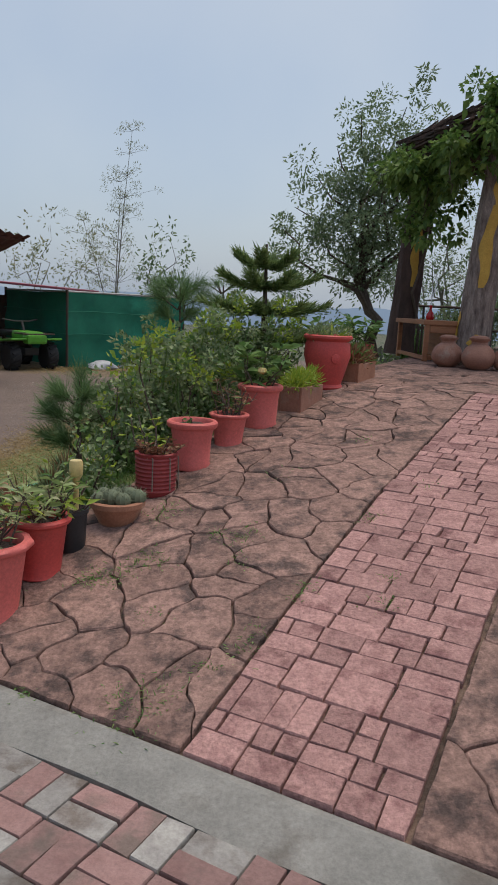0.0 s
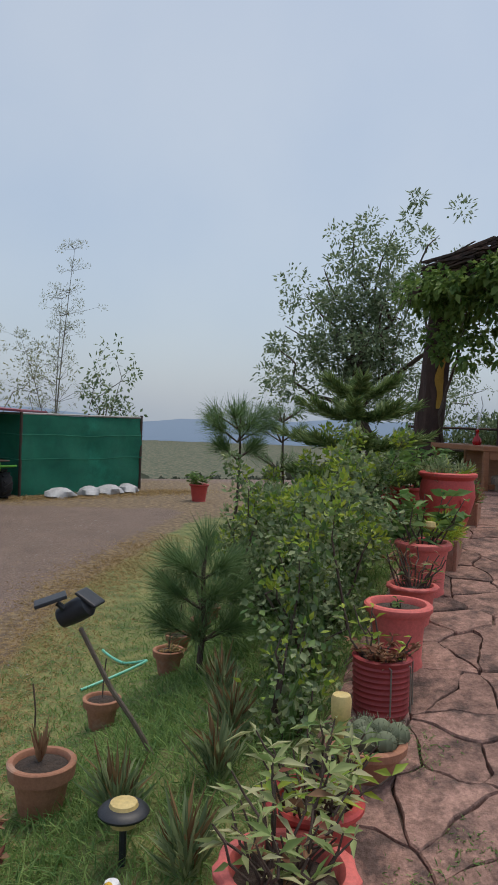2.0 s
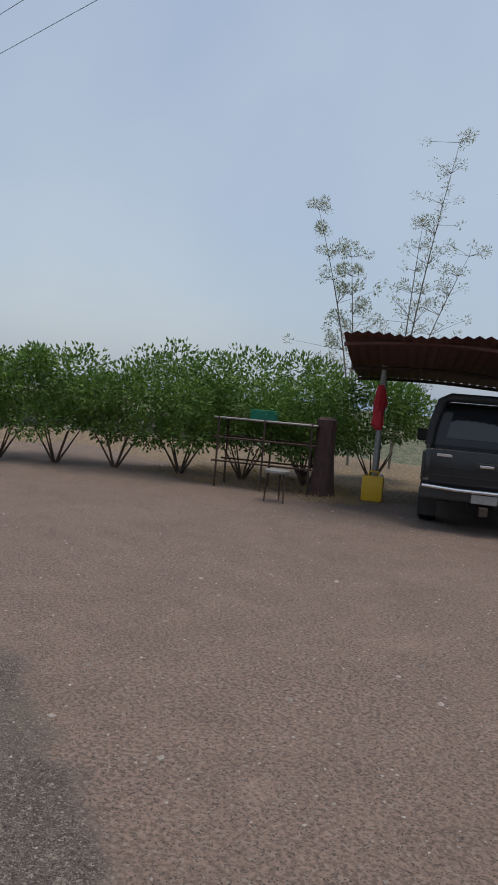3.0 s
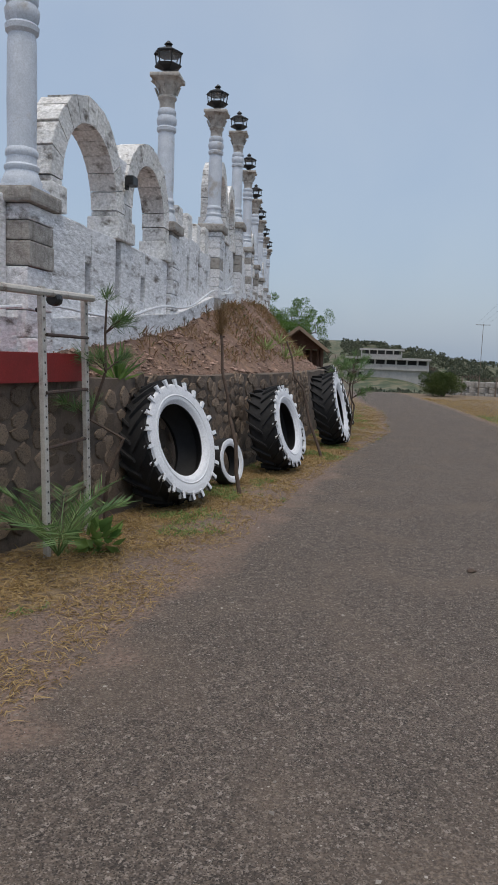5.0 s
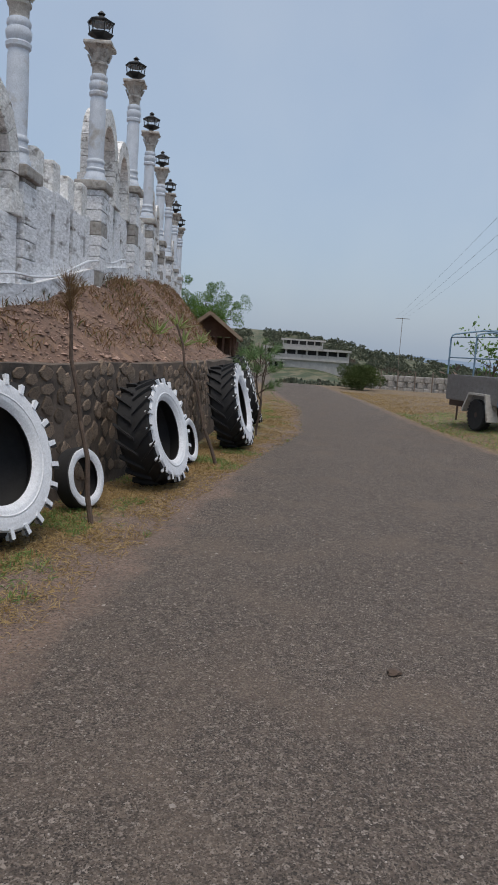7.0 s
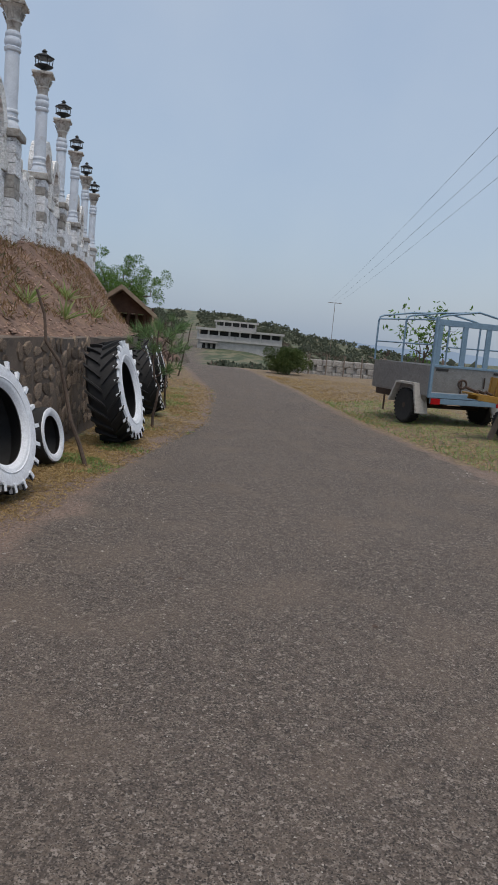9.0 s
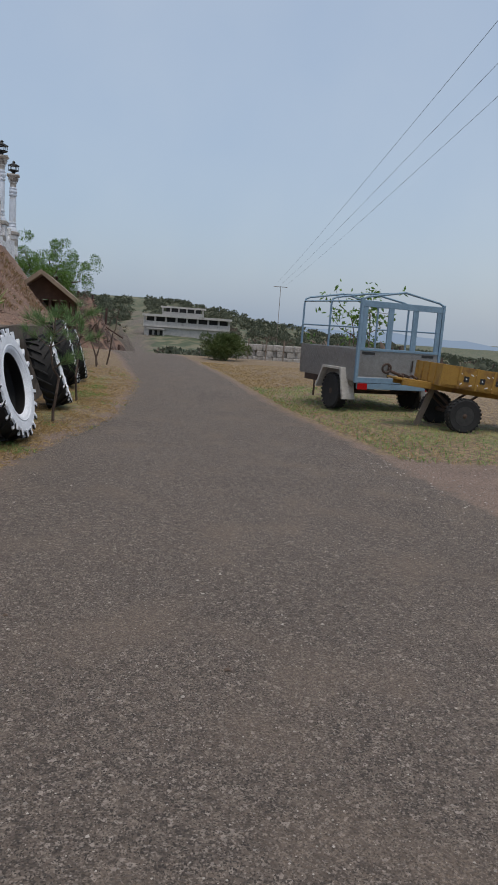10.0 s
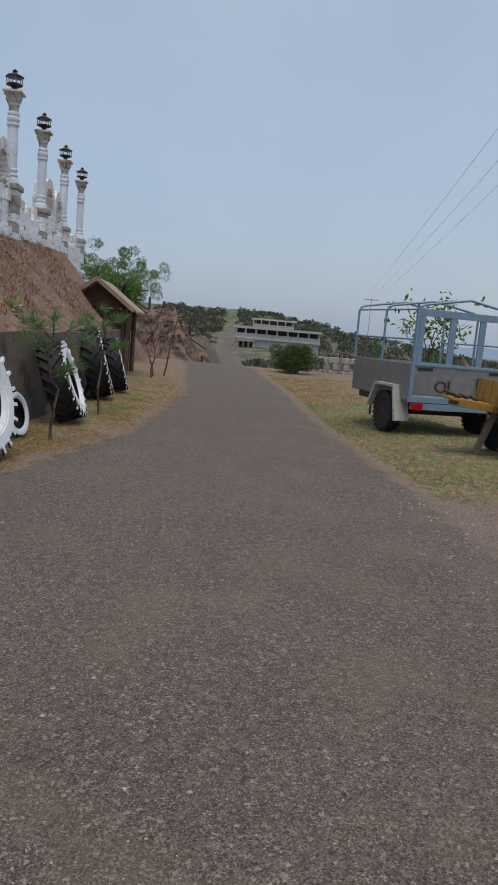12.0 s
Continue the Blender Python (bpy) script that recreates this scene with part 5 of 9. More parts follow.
    for x, y, sc in ((2.36, 9.05, 1.0), (2.66, 8.78, 1.05), (2.98, 8.72, 0.9)):
        jar = thing("clay_jar", "round dusty brown clay water jar on the terrace", "clay jar", pose(x, y, ground_z(x, y) + 0.012, 0, 0, x * 40), "clay jars at the pergola")
        part("body", lathe([(0.08 * sc, 0), (0.14 * sc, 0.03 * sc), (0.185 * sc, 0.1 * sc), (0.19 * sc, 0.16 * sc), (0.15 * sc, 0.24 * sc), (0.09 * sc, 0.285 * sc), (0.085 * sc, 0.31 * sc), (0.115 * sc, 0.34 * sc), (0.118 * sc, 0.355 * sc), (0.08 * sc, 0.35 * sc), (0.07 * sc, 0.3 * sc)], 28, cap=False), M_CLAY, jar, smooth_shade=True)
        part("lid", lathe([(0.10 * sc, 0.352 * sc), (0.09 * sc, 0.375 * sc), (0.02 * sc, 0.385 * sc)], 18), M_CLAY, jar)
    ring = thing("planter_ring", "dark stone ring wall round a trunk post", "planter", pose(2.83, 9.62, 1.12))
    for k in range(14):
        t = 2 * math.pi * k / 14
        part("ring_stone", boxed(-0.09, 0.09, -0.07, 0.07, 0, 0.2, bevel=0.02), M_RUBBLE, ring, m=pose(0.42 * math.cos(t), 0.42 * math.sin(t), -0.01, 0, 0, math.degrees(t) + 90))
    part("soil", lathe([(0.38, 0.13), (0.2, 0.15), (0.02, 0.15)], 16), M_SOIL, ring)
    rl = thing("terrace_railing", "dark metal railing along the terrace edge", "railing", pose(0, 0, 0))
    for k in range(6):
        x, y = 3.0 + 0.75 * k, 13.4 - 0.1 * k
        part("baluster", tube([(x, y, 1.05), (x, y, 1.9)], 0.02, 6), M_DARKSTEEL, rl)
    for z in (1.5, 1.88):
        part("rail", tube([(2.6, 13.45, z), (7.2, 12.85, z)], 0.022, 6), M_DARKSTEEL, rl)
    # trees and shrubs behind
    tree("leafy_tree", "broad grey-green tree beyond the terrace", (2.35, 14.6, 0.95), (-0.35, 0.1, 2.1), [(-1.9, -0.4, 2.2), (-1.3, 0.3, 3.3), (-0.6, -0.3, 4.3), (0.3, 0.2, 4.6), (1.1, 0.0, 4.5), (0.9, 0.8, 3.6), (-0.9, 0.7, 3.9), (1.5, -0.4, 3.4), (-0.2, -0.9, 3.0), (-1.7, 0.2, 2.7), (0.4, -0.6, 3.7), (-0.5, 0.4, 3.1)], rng, 0.13, L_TREE, M_TWIG, 15000, 0.095, 0.042, 0.33)
    for x, y, sz, mat, lab in ((2.05, 13.2, 0.55, L_ROSE, "dark green rounded shrub at the terrace edge"), (3.2, 14.2, 0.8, L_MID, "loose green shrub beyond the pergola"), (4.3, 14.6, 0.9, L_TREE, "grey-green shrub beyond the pergola"), (5.6, 14.8, 1.0, L_TREE, "grey-green shrub beyond the pergola"), (3.9, 13.7, 0.5, L_BUSH, "low olive shrub beyond the pergola")):
        bush("terrace_shrub", pose(x, y, ground_z(x, y)), sz, int(2600 * sz), rng, mat, lab, 0.09, 1.0, "shrubs beyond the terrace")
    tree("tall_shrub", "thin pale tree seen under the pergola", (4.0, 16.2, 0.9), (0, 0, 1.4), [(0.8, 0.2, 2.4), (-0.8, 0.1, 2.5), (0.2, -0.6, 3.0), (-0.2, 0.4, 3.2), (1.4, 0.1, 1.9), (-1.3, 0.2, 1.9)], rng, 0.06, L_TREE, M_PALETWIG, 2600, 0.08, 0.03, 0.25)

# ==== the road ====
def at_road(a, b, z=0.0, turn=0.0, rx=0.0, ry=0.0):
    return ROAD @ pose(a, b, z, rx, ry, turn)


# The retaining wall: corner points of its foot line, in the road's frame.
WALL_LINE = [(-3.7, 1.6), (-2.34, 7.4), (-1.05, 13.6), (-0.72, 19.5), (-0.95, 24.5), (-1.6, 31.0)]
WALL_TOP = 1.36


def wall_at(d):
    """The place and the way along the retaining wall, d metres from its start."""
    for (a0, b0), (a1, b1) in zip(WALL_LINE, WALL_LINE[1:]):
        n = math.hypot(a1 - a0, b1 - b0)
        if d <= n or (a1, b1) == WALL_LINE[-1]:
            return a0 + (a1 - a0) * d / n, b0 + (b1 - b0) * d / n, (a1 - a0) / n, (b1 - b0) / n
        d -= n


WALL_LENGTH = sum(math.hypot(q[0] - p[0], q[1] - p[1]) for p, q in zip(WALL_LINE, WALL_LINE[1:]))


def build_retaining_wall():
    rng = np.random.default_rng(3)
    bm = bmesh.new()
    steps = 90
    rows = []
    for k in range(steps + 1):
        a, b, ua, ub = wall_at(WALL_LENGTH * k / steps)
        na, nb = ub, -ua
        wob = 0.012 * math.sin(k * 1.7)
        ring = []
        for off, z in ((0, -0.15), (0 + wob, 0.5), (-0.02, 1.0), (-0.03, WALL_TOP + 0.012 * math.sin(k * 0.9)), (-0.33, WALL_TOP + 0.01 * math.sin(k * 1.3)), (-0.33, -0.15)):
            ring.append(bm.verts.new((a + na * off, b + nb * off, z)))
        rows.append(ring)
    for lo, hi in zip(rows, rows[1:]):
        for q in range(5):
            bm.faces.new((lo[q], hi[q], hi[q + 1], lo[q + 1]))
    bm.faces.new(rows[0]), bm.faces.new(rows[-1][::-1])
    wall = part("wall_retaining", bm, M_WALLMORTAR, None, m=ROAD)
    tagged(wall, "brown rubble stone retaining wall with dirty mortar", "retaining wall", kind="structure")
    # single stones, proud of the mortar
    shapes = []
    for k in range(9):
        sb = bmesh.new()
        n = 6 + k % 2
        ring = [(math.cos(2 * math.pi * i / n + 0.3) * rng.uniform(0.8, 1.25), math.sin(2 * math.pi * i / n + 0.3) * rng.uniform(0.8, 1.25)) for i in range(n)]
        lo = [sb.verts.new((x, -0.03, z)) for x, z in ring]
        mid = [sb.verts.new((x * 0.97, 0.010, z * 0.97)) for x, z in ring]
        hi = [sb.verts.new((x * 0.88, 0.016 + rng.uniform(-0.004, 0.006), z * 0.88)) for x, z in ring]
        for p, q in ((lo, mid), (mid, hi)):
            for i in range(n):
                sb.faces.new((p[i], p[(i + 1) % n], q[(i + 1) % n], q[i]))
        sb.faces.new(hi)
        bmesh.ops.recalc_face_normals(sb, faces=sb.faces)
        me = bpy.data.meshes.new("rubble_stone")
        sb.to_mesh(me)
        sb.free()
        me.materials.append(M_RUBBLE)
        shapes.append(me)
    count, d = 0, 4.2
    while d < 20.0 and count < 330:
        a, b, ua, ub = wall_at(d)
        z = 0.10 + rng.uniform(0, 0.06)
        wide = rng.uniform(0.15, 0.27)
        while z < WALL_TOP - 0.12:
            tall = rng.uniform(0.10, 0.19)
            if rng.random() < 0.93:
                ob = new("rubble_stone", shapes[rng.integers(0, 9)])
                ob.parent = wall
                face = -0.03 * min(1, z / WALL_TOP)
                j = rng.uniform(-0.05, 0.05)
                ob.matrix_basis = pose(a + ub * face + ua * j, b - ua * face + ub * j, z + tall / 2, 0, rng.uniform(-14, 14), math.degrees(math.atan2(ub, ua)) + 180) @ Matrix.Diagonal((wide * 0.5 * rng.uniform(0.75, 1.05), 1, tall * 0.56, 1))
                count += 1
            z += tall + rng.uniform(0.01, 0.05)
        d += wide - 0.005
    return wall


build_retaining_wall()

# The ruin's wall line in the road's frame, its foot, and the level its columns stand on.
def RUIN_A(b):
    return float(np.interp(b, [0, 7.3, 11, 15, 20, 26, 36], [-3.35, -3.07, -2.87, -2.93, -3.20, -3.65, -4.45]))


def ruin_foot(b):
    return float(np.interp(b, [0, 8, 11.4, 15.4, 20, 26, 36], [1.62, 1.70, 2.0, 2.68, 3.1, 3.5, 4.0]))


def bank_z(a, b, edge):
    t = np.clip((edge - a) / max(edge - RUIN_A(b), 0.3), 0, 1)
    return WALL_TOP - 0.04 + (ruin_foot(b) - WALL_TOP + 0.10) * (0.45 * t + 0.55 * smooth(t)) + 0.05 * fractal(a * 3, b * 3, 1.0)


def build_bank():
    """Sloping rubble earth between the retaining wall and the ruin."""
    verts, faces = [], []
    nb, na = 150, 14
    for i in range(nb + 1):
        d = WALL_LENGTH * i / nb
        a0, b0, ua, ub = wall_at(d)
        for j in range(na + 1):
            back = RUIN_A(b0) - 2.0
            a = a0 - 0.2 + (back - a0 + 0.2) * j / na
            verts.append((a, b0, float(bank_z(a, b0, a0 - 0.15)) if j else WALL_TOP - 0.06))
    for i in range(nb):
        for j in range(na):
            k = i * (na + 1) + j
            faces.append((k, k + na + 1, k + na + 2, k + 1))
    ob = obj("earth_bank", verts, faces, M_EARTH, smooth_shade=True, m=ROAD)
    tagged(ob, "red rubble earth bank below the ruined wall", "bank", kind="structure")
    rng = np.random.default_rng(8)
    n = 13000
    d = rng.uniform(2.5, WALL_LENGTH - 1, n)
    spots = []
    for q in d:
        a0, b0, _, _ = wall_at(q)
        t = rng.uniform(0.02, 0.95)
        a = a0 - 0.2 + (RUIN_A(b0) - a0) * t
        spots.append((a, b0, float(bank_z(a, b0, a0 - 0.15)) + 0.005))
    chips = stones_mesh("rubble_chips", rng, spots, rng.uniform(0.008, 0.026, n) * (1 + 1.3 * (rng.random(n) < 0.12)), M_CHIP, "broken red stone chips strewn over the bank")
    chips.matrix_basis = ROAD
    # dry weeds, mostly near the top and on the far shoulder
    n = 5200
    spots = []
    while len(spots) < n:
        q = rng.uniform(8, 27)
        a0, b0, _, _ = wall_at(q)
        t = rng.uniform(0.15, 1.0)
        if rng.random() > 0.15 + 0.85 * math.exp(-((b0 - 13.5) / 3.2) ** 2) * t + 0.4 * (b0 > 15):
            continue
        if math.sin(b0 * 2.1) * math.cos(t * 5 + b0) < -0.25:
            continue
        a = a0 - 0.2 + (RUIN_A(b0) - a0) * t
        spots.append((a, b0, float(bank_z(a, b0, a0 - 0.15))))
    weeds = grass_blades("bank_weeds", rng, spots, 0.20, 0.012, L_BANK, "brown dry weeds on the earth bank", lean=0.55)
    weeds.matrix_basis = ROAD
    spots = [p for p in spots[::9]]
    green = grass_blades("bank_grass", rng, spots, 0.18, 0.014, L_BUSH, "green weed tufts on the earth bank", lean=0.6)
    green.matrix_basis = ROAD


build_bank()


def column(m):
    """A painted cast column: base, shaft, ring mouldings and a leafy capital, with an iron lantern of its own on top."""
    root = thing("column", "pale blue-white cast column with a leafy stone capital on the ruined wall", "column", m, "columns along the ruined wall")
    part("base", boxed(-0.2, 0.2, -0.2, 0.2, 0.0, 0.05, bevel=0.01), M_COLUMN, root)
    part("base_moulding", lathe([(0.19, 0.05), (0.195, 0.09), (0.165, 0.16), (0.15, 0.20), (0.165, 0.22), (0.165, 0.25), (0.145, 0.27), (0.14, 0.34), (0.155, 0.36), (0.155, 0.40), (0.135, 0.43)], 20), M_COLUMN, root, smooth_shade=True)
    part("shaft", lathe([(0.135, 0.43), (0.14, 0.9), (0.135, 1.45), (0.125, 1.52)], 20, wave=lambda t, i: 1 + 0.012 * math.cos(10 * t)), M_COLUMN, root, smooth_shade=True)
    part("ring_moulding", lathe([(0.125, 1.52), (0.155, 1.55), (0.16, 1.60), (0.13, 1.63), (0.155, 1.67), (0.165, 1.75), (0.135, 1.80), (0.15, 1.83), (0.15, 1.88), (0.12, 1.92)], 20), M_COLUMN, root, smooth_shade=True)
    part("neck", lathe([(0.12, 1.92), (0.125, 2.05), (0.15, 2.08), (0.15, 2.11), (0.13, 2.13)], 20), M_CAPITAL, root, smooth_shade=True)
    cap = part("capital", lathe([(0.13, 2.13), (0.14, 2.2), (0.155, 2.26), (0.19, 2.33), (0.235, 2.38)], 24, wave=lambda t, i: 1 + 0.05 * i * math.cos(4 * t) ** 2), M_CAPITAL, root)
    lf = bmesh.new()
    box(lf, -0.012, 0.012, 0.0, 0.035, 0, 0.15, 0.006)
    box(lf, -0.035, 0.035, 0.01, 0.03, 0.03, 0.12, 0.01)
    bmesh.ops.recalc_face_normals(lf, faces=lf.faces)
    me = bpy.data.meshes.new("acanthus_leaf")
    lf.to_mesh(me)
    lf.free()
    me.materials.append(M_CAPITAL)
    for k in range(8):
        o = new("acanthus_leaf", me)
        o.parent = cap
        t = 2 * math.pi * k / 8
        o.matrix_basis = pose(-0.13 * math.sin(t), 0.13 * math.cos(t), 2.14 + 0.06 * (k % 2), -22, 0, math.degrees(t))
    part("abacus", boxed(-0.24, 0.24, -0.24, 0.24, 2.38, 2.45, bevel=0.02), M_CAPITAL, root)
    return root


def lantern(m):
    root = thing("lantern", "black iron six-sided lantern on a column", "lantern", m, "lanterns on the columns")
    part("pedestal", lathe([(0.09, 0), (0.07, 0.03), (0.07, 0.12), (0.09, 0.14)], 12), M_LANTERN, root)
    part("tray", lathe([(0.09, 0.14), (0.22, 0.20), (0.23, 0.23), (0.2, 0.25)], 6), M_LANTERN, root)
    for k in range(6):
        t = 2 * math.pi * k / 6
        part("glazing_bar", tube([(0.195 * math.cos(t), 0.195 * math.sin(t), 0.24), (0.215 * math.cos(t), 0.215 * math.sin(t), 0.47)], 0.011, 5), M_LANTERN, root)
        u = t + 2 * math.pi / 6
        p, q = 0.188, 0.208
        v = [(p * math.cos(t), p * math.sin(t), 0.25), (p * math.cos(u), p * math.sin(u), 0.25), (q * math.cos(u), q * math.sin(u), 0.46), (q * math.cos(t), q * math.sin(t), 0.46)]
        pane = obj("pane", v, [(0, 1, 2, 3)], M_CLEARGLASS, root)
        pane.visible_shadow = False
    part("hood", lathe([(0.24, 0.46), (0.245, 0.49), (0.14, 0.56), (0.07, 0.60), (0.045, 0.64), (0.075, 0.67), (0.05, 0.70), (0.015, 0.74)], 6), M_LANTERN, root)
    return root


COLUMN_B = [6.95, 11.55, 14.8, 18.4, 21.6, 24.9, 28.2, 31.6, 35.0]
COLUMN_Z = [2.95, 3.50, 4.05, 4.73, 4.64, 4.57, 4.52, 4.47, 4.48]
COLUMN_OUT = [0.16, 0.0, 0.14, 0.14, 0.12, 0.12, 0.12, 0.12, 0.12]
COLUMN_SIZE = Matrix.Diagonal((0.90, 0.90, 0.845, 1))
LANTERN_SIZE = Matrix.Diagonal((0.88, 0.88, 0.67, 1))


def arch_stones(root, b0, b1, foot, spring, thick, m):
    """Two piers and a ring of wedge stones between b0 and b1 (along the wall)."""
    rng = np.random.default_rng(int(b0 * 10))
    pier = 0.26
    mid, r_in = (b0 + b1) / 2, (b1 - b0) / 2 - pier
    r_out = r_in + pier
    for side in (-1, 1):
        z = foot
        first = True
        while z < spring - 0.02:
            t = min(0.26, spring - z)
            y0, y1 = (b0, b0 + pier) if side < 0 else (b1 - pier, b1)
            grow = 0.035 if first else 0.0
            part("arch_block", boxed(-thick / 2 - grow, thick / 2 + grow, y0 - grow + 0.004, y1 + grow - 0.004, z + 0.004, z + t - 0.004, bevel=0.014), M_ARCHSTONE, root, m=m)
            z += t
            first = False
    n = 11
    for k in range(n):
        t0, t1 = math.pi * k / n + 0.008, math.pi * (k + 1) / n - 0.008
        bm = bmesh.new()
        ring = []
        for t in (t0, (t0 + t1) / 2, t1):
            ring.append((t, r_in))
        for t in (t1, (t0 + t1) / 2, t0):
            ring.append((t, r_out * (1 + rng.uniform(-0.01, 0.02))))
        lo = [bm.verts.new((-thick / 2, mid + r * math.cos(t), spring + r * math.sin(t))) for t, r in ring]
        hi = [bm.verts.new((thick / 2, mid + r * math.cos(t), spring + r * math.sin(t))) for t, r in ring]
        for q in range(6):
            bm.faces.new((lo[q], lo[(q + 1) % 6], hi[(q + 1) % 6], hi[q]))
        bm.faces.new(lo[::-1]), bm.faces.new(hi)
        part("voussoir", bm, M_ARCHSTONE, root, m=m)


def build_ruin():
    rng = np.random.default_rng(12)
    wall = thing("wall_ruin", "ruined wall of peeling whitewash with slots and arches", "wall", ROAD, kind="structure")
    thick = 0.30
    for b, zc, out in zip(COLUMN_B, COLUMN_Z, COLUMN_OUT):
        a = RUIN_A(b) + out
        turn = math.degrees(math.atan2(RUIN_A(b - 0.5) - RUIN_A(b + 0.5), 1.0))
        column(at_road(a, b, zc, turn) @ COLUMN_SIZE)
        lantern(at_road(a, b, zc + 2.065, turn) @ LANTERN_SIZE)
        pl = thing("column_pier", "whitewashed block pier with a bare grey cap below a column", "pier", at_road(a - 0.02, b, 0, turn), "piers of the ruined wall")
        z = ruin_foot(b) - 0.35
        while z < zc - 0.16:
            t = min(rng.uniform(0.16, 0.24), zc - 0.13 - z)
            part("pier_block", boxed(-0.19 - rng.uniform(0, 0.02), 0.19 + rng.uniform(0, 0.03), -0.235, 0.235, z, z + t - 0.006, bevel=0.014), M_LIMEWASH if rng.random() < 0.8 else M_BAREBLOCK, pl)
            z += t
        part("pier_cap", boxed(-0.24, 0.26, -0.3, 0.3, zc - 0.13, zc, bevel=0.025), M_BAREBLOCK, pl, "bare grey weathered cap")
    ends = [0.2, 3.6] + COLUMN_B
    tops = [2.62, 2.82, 2.92, 3.48, 4.0, 4.2, 4.15, 4.1, 4.1, 4.1]
    for k, (b0, b1) in enumerate(zip(ends, ends[1:])):
        a0, a1 = RUIN_A(b0), RUIN_A(b1)
        m = pose(a0, b0, 0, 0, 0, math.degrees(math.atan2(a0 - a1, b1 - b0)))
        span = math.hypot(a1 - a0, b1 - b0)
        arched = k % 2 == 0
        lo, hi, top = 0.24, span - 0.24, tops[k]
        foot = ruin_foot(b0) - 0.4
        step = (ruin_foot(b1) - ruin_foot(b0))
        slots = [lo + (hi - lo) * f for f in ((0.22, 0.50, 0.76) if arched else (0.2, 0.42, 0.62, 0.84))]
        base = top - 2.62 if arched else top - 2.9
        tall = [(2.0, 2.42), (1.95, 2.62), (1.98, 2.32)] if arched else [(2.05, 2.55), (2.0, 2.62), (2.05, 2.5), (2.1, 2.45)]
        if k == 2:  # the bay passed nearest: its three slots, then its two arches
            lo, hi, base = 0.22, 4.33, 0.0
            slots, tall = [1.50, 2.38, 3.28], [(2.11, 2.54), (2.19, 2.915), (2.28, 2.58)]
        elif k == 3:
            lo, base = 0.21, 0.0
            slots, tall = [1.05, 1.95, 2.72], [(2.62, 3.18), (2.70, 3.40), (2.85, 3.15)]
        edge = lo

        def piece(name, y0, y1, z0, z1, mat, x0=-thick / 2, x1=thick / 2, bevel=0.018):
            part(name, boxed(x0, x1, y0, y1, z0, z1, bevel=bevel), mat, wall, m=m)

        for q, (z0, z1) in zip(slots, tall):
            z0, z1 = z0 + base, min(z1 + base, top)
            piece("wall_panel", edge, q - 0.085, foot, top + (0 if arched else rng.uniform(-0.08, 0.1)), M_LIMEWASH)
            piece("slot_sill", q - 0.084, q + 0.084, foot, z0, M_LIMEWASH, -thick / 2 + 0.01, thick / 2 - 0.01, 0.01)
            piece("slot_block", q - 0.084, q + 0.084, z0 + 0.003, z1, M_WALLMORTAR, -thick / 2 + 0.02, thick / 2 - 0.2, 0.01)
            if z1 < top - 0.03:
                piece("slot_lintel", q - 0.084, q + 0.084, z1 + 0.003, top - 0.01, M_LIMEWASH, -thick / 2 + 0.005, thick / 2 - 0.005, 0.012)
            edge = q + 0.085
        piece("wall_panel", edge, hi, foot, top + (0 if arched else rng.uniform(-0.05, 0.1)), M_LIMEWASH)
        if arched:
            mid = (lo + hi) / 2
            first, rise = (0.56, 0.45) if k == 2 else (lo - 0.02, 0.62)
            mid = 2.53 if k == 2 else mid + 0.1
            arch_stones(wall, first, mid, top, top + rise - 0.13 * (k == 2), thick + 0.02, m)
            arch_stones(wall, mid + 0.005, hi + 0.02, top, top + rise, thick + 0.02, m)
            piece("arch_spandrel", mid - 0.24, mid + 0.24, top + rise + 0.02, top + rise + 0.52, M_LIMEWASH, -thick / 2 + 0.03, thick / 2 - 0.03, 0.03)
        else:
            for f in (0.10, 0.36, 0.62, 0.88):
                q = lo + (hi - lo) * f
                piece("merlon", q - 0.17, q + 0.17, top - 0.12, top + rng.uniform(0.25, 0.45), M_ARCHSTONE, -thick / 2 + 0.02, thick / 2 - 0.02, 0.03)
        bm = bmesh.new()
        prism(bm, [(0.0, foot - 0.2), (span, foot - 0.2 + step), (span, foot + 0.58 + step), (0.0, foot + 0.58)], -0.24, 0.22, pose(0, 0, 0, 0, 0, 90))
        part("plinth_course", bm, M_LIMEWASH, wall, m=m)
    pts = [(RUIN_A(b) + 0.27 + 0.02 * math.sin(b), b, ruin_foot(b) + 0.27 + 0.05 * math.sin(b * 1.9)) for b in np.linspace(3, 17.5, 60)]
    con = thing("conduit_pipe", "white plastic conduit along the foot of the ruined wall", "pipe", ROAD)
    part("conduit", tube(pts, 0.016, 6), M_WHITEPAINT, con)
    lamp = thing("flood_lamp", "small black flood lamp between two arches", "lamp", at_road(RUIN_A(9.42) + 0.23, 9.45, 3.62, -3))
    part("lamp_head", boxed(-0.05, 0.05, -0.09, 0.09, -0.05, 0.06, bevel=0.015), M_LANTERN, lamp)
    part("bracket", boxed(-0.08, -0.04, -0.03, 0.03, -0.09, 0.05, bevel=0.005), M_LANTERN, lamp)


build_ruin()


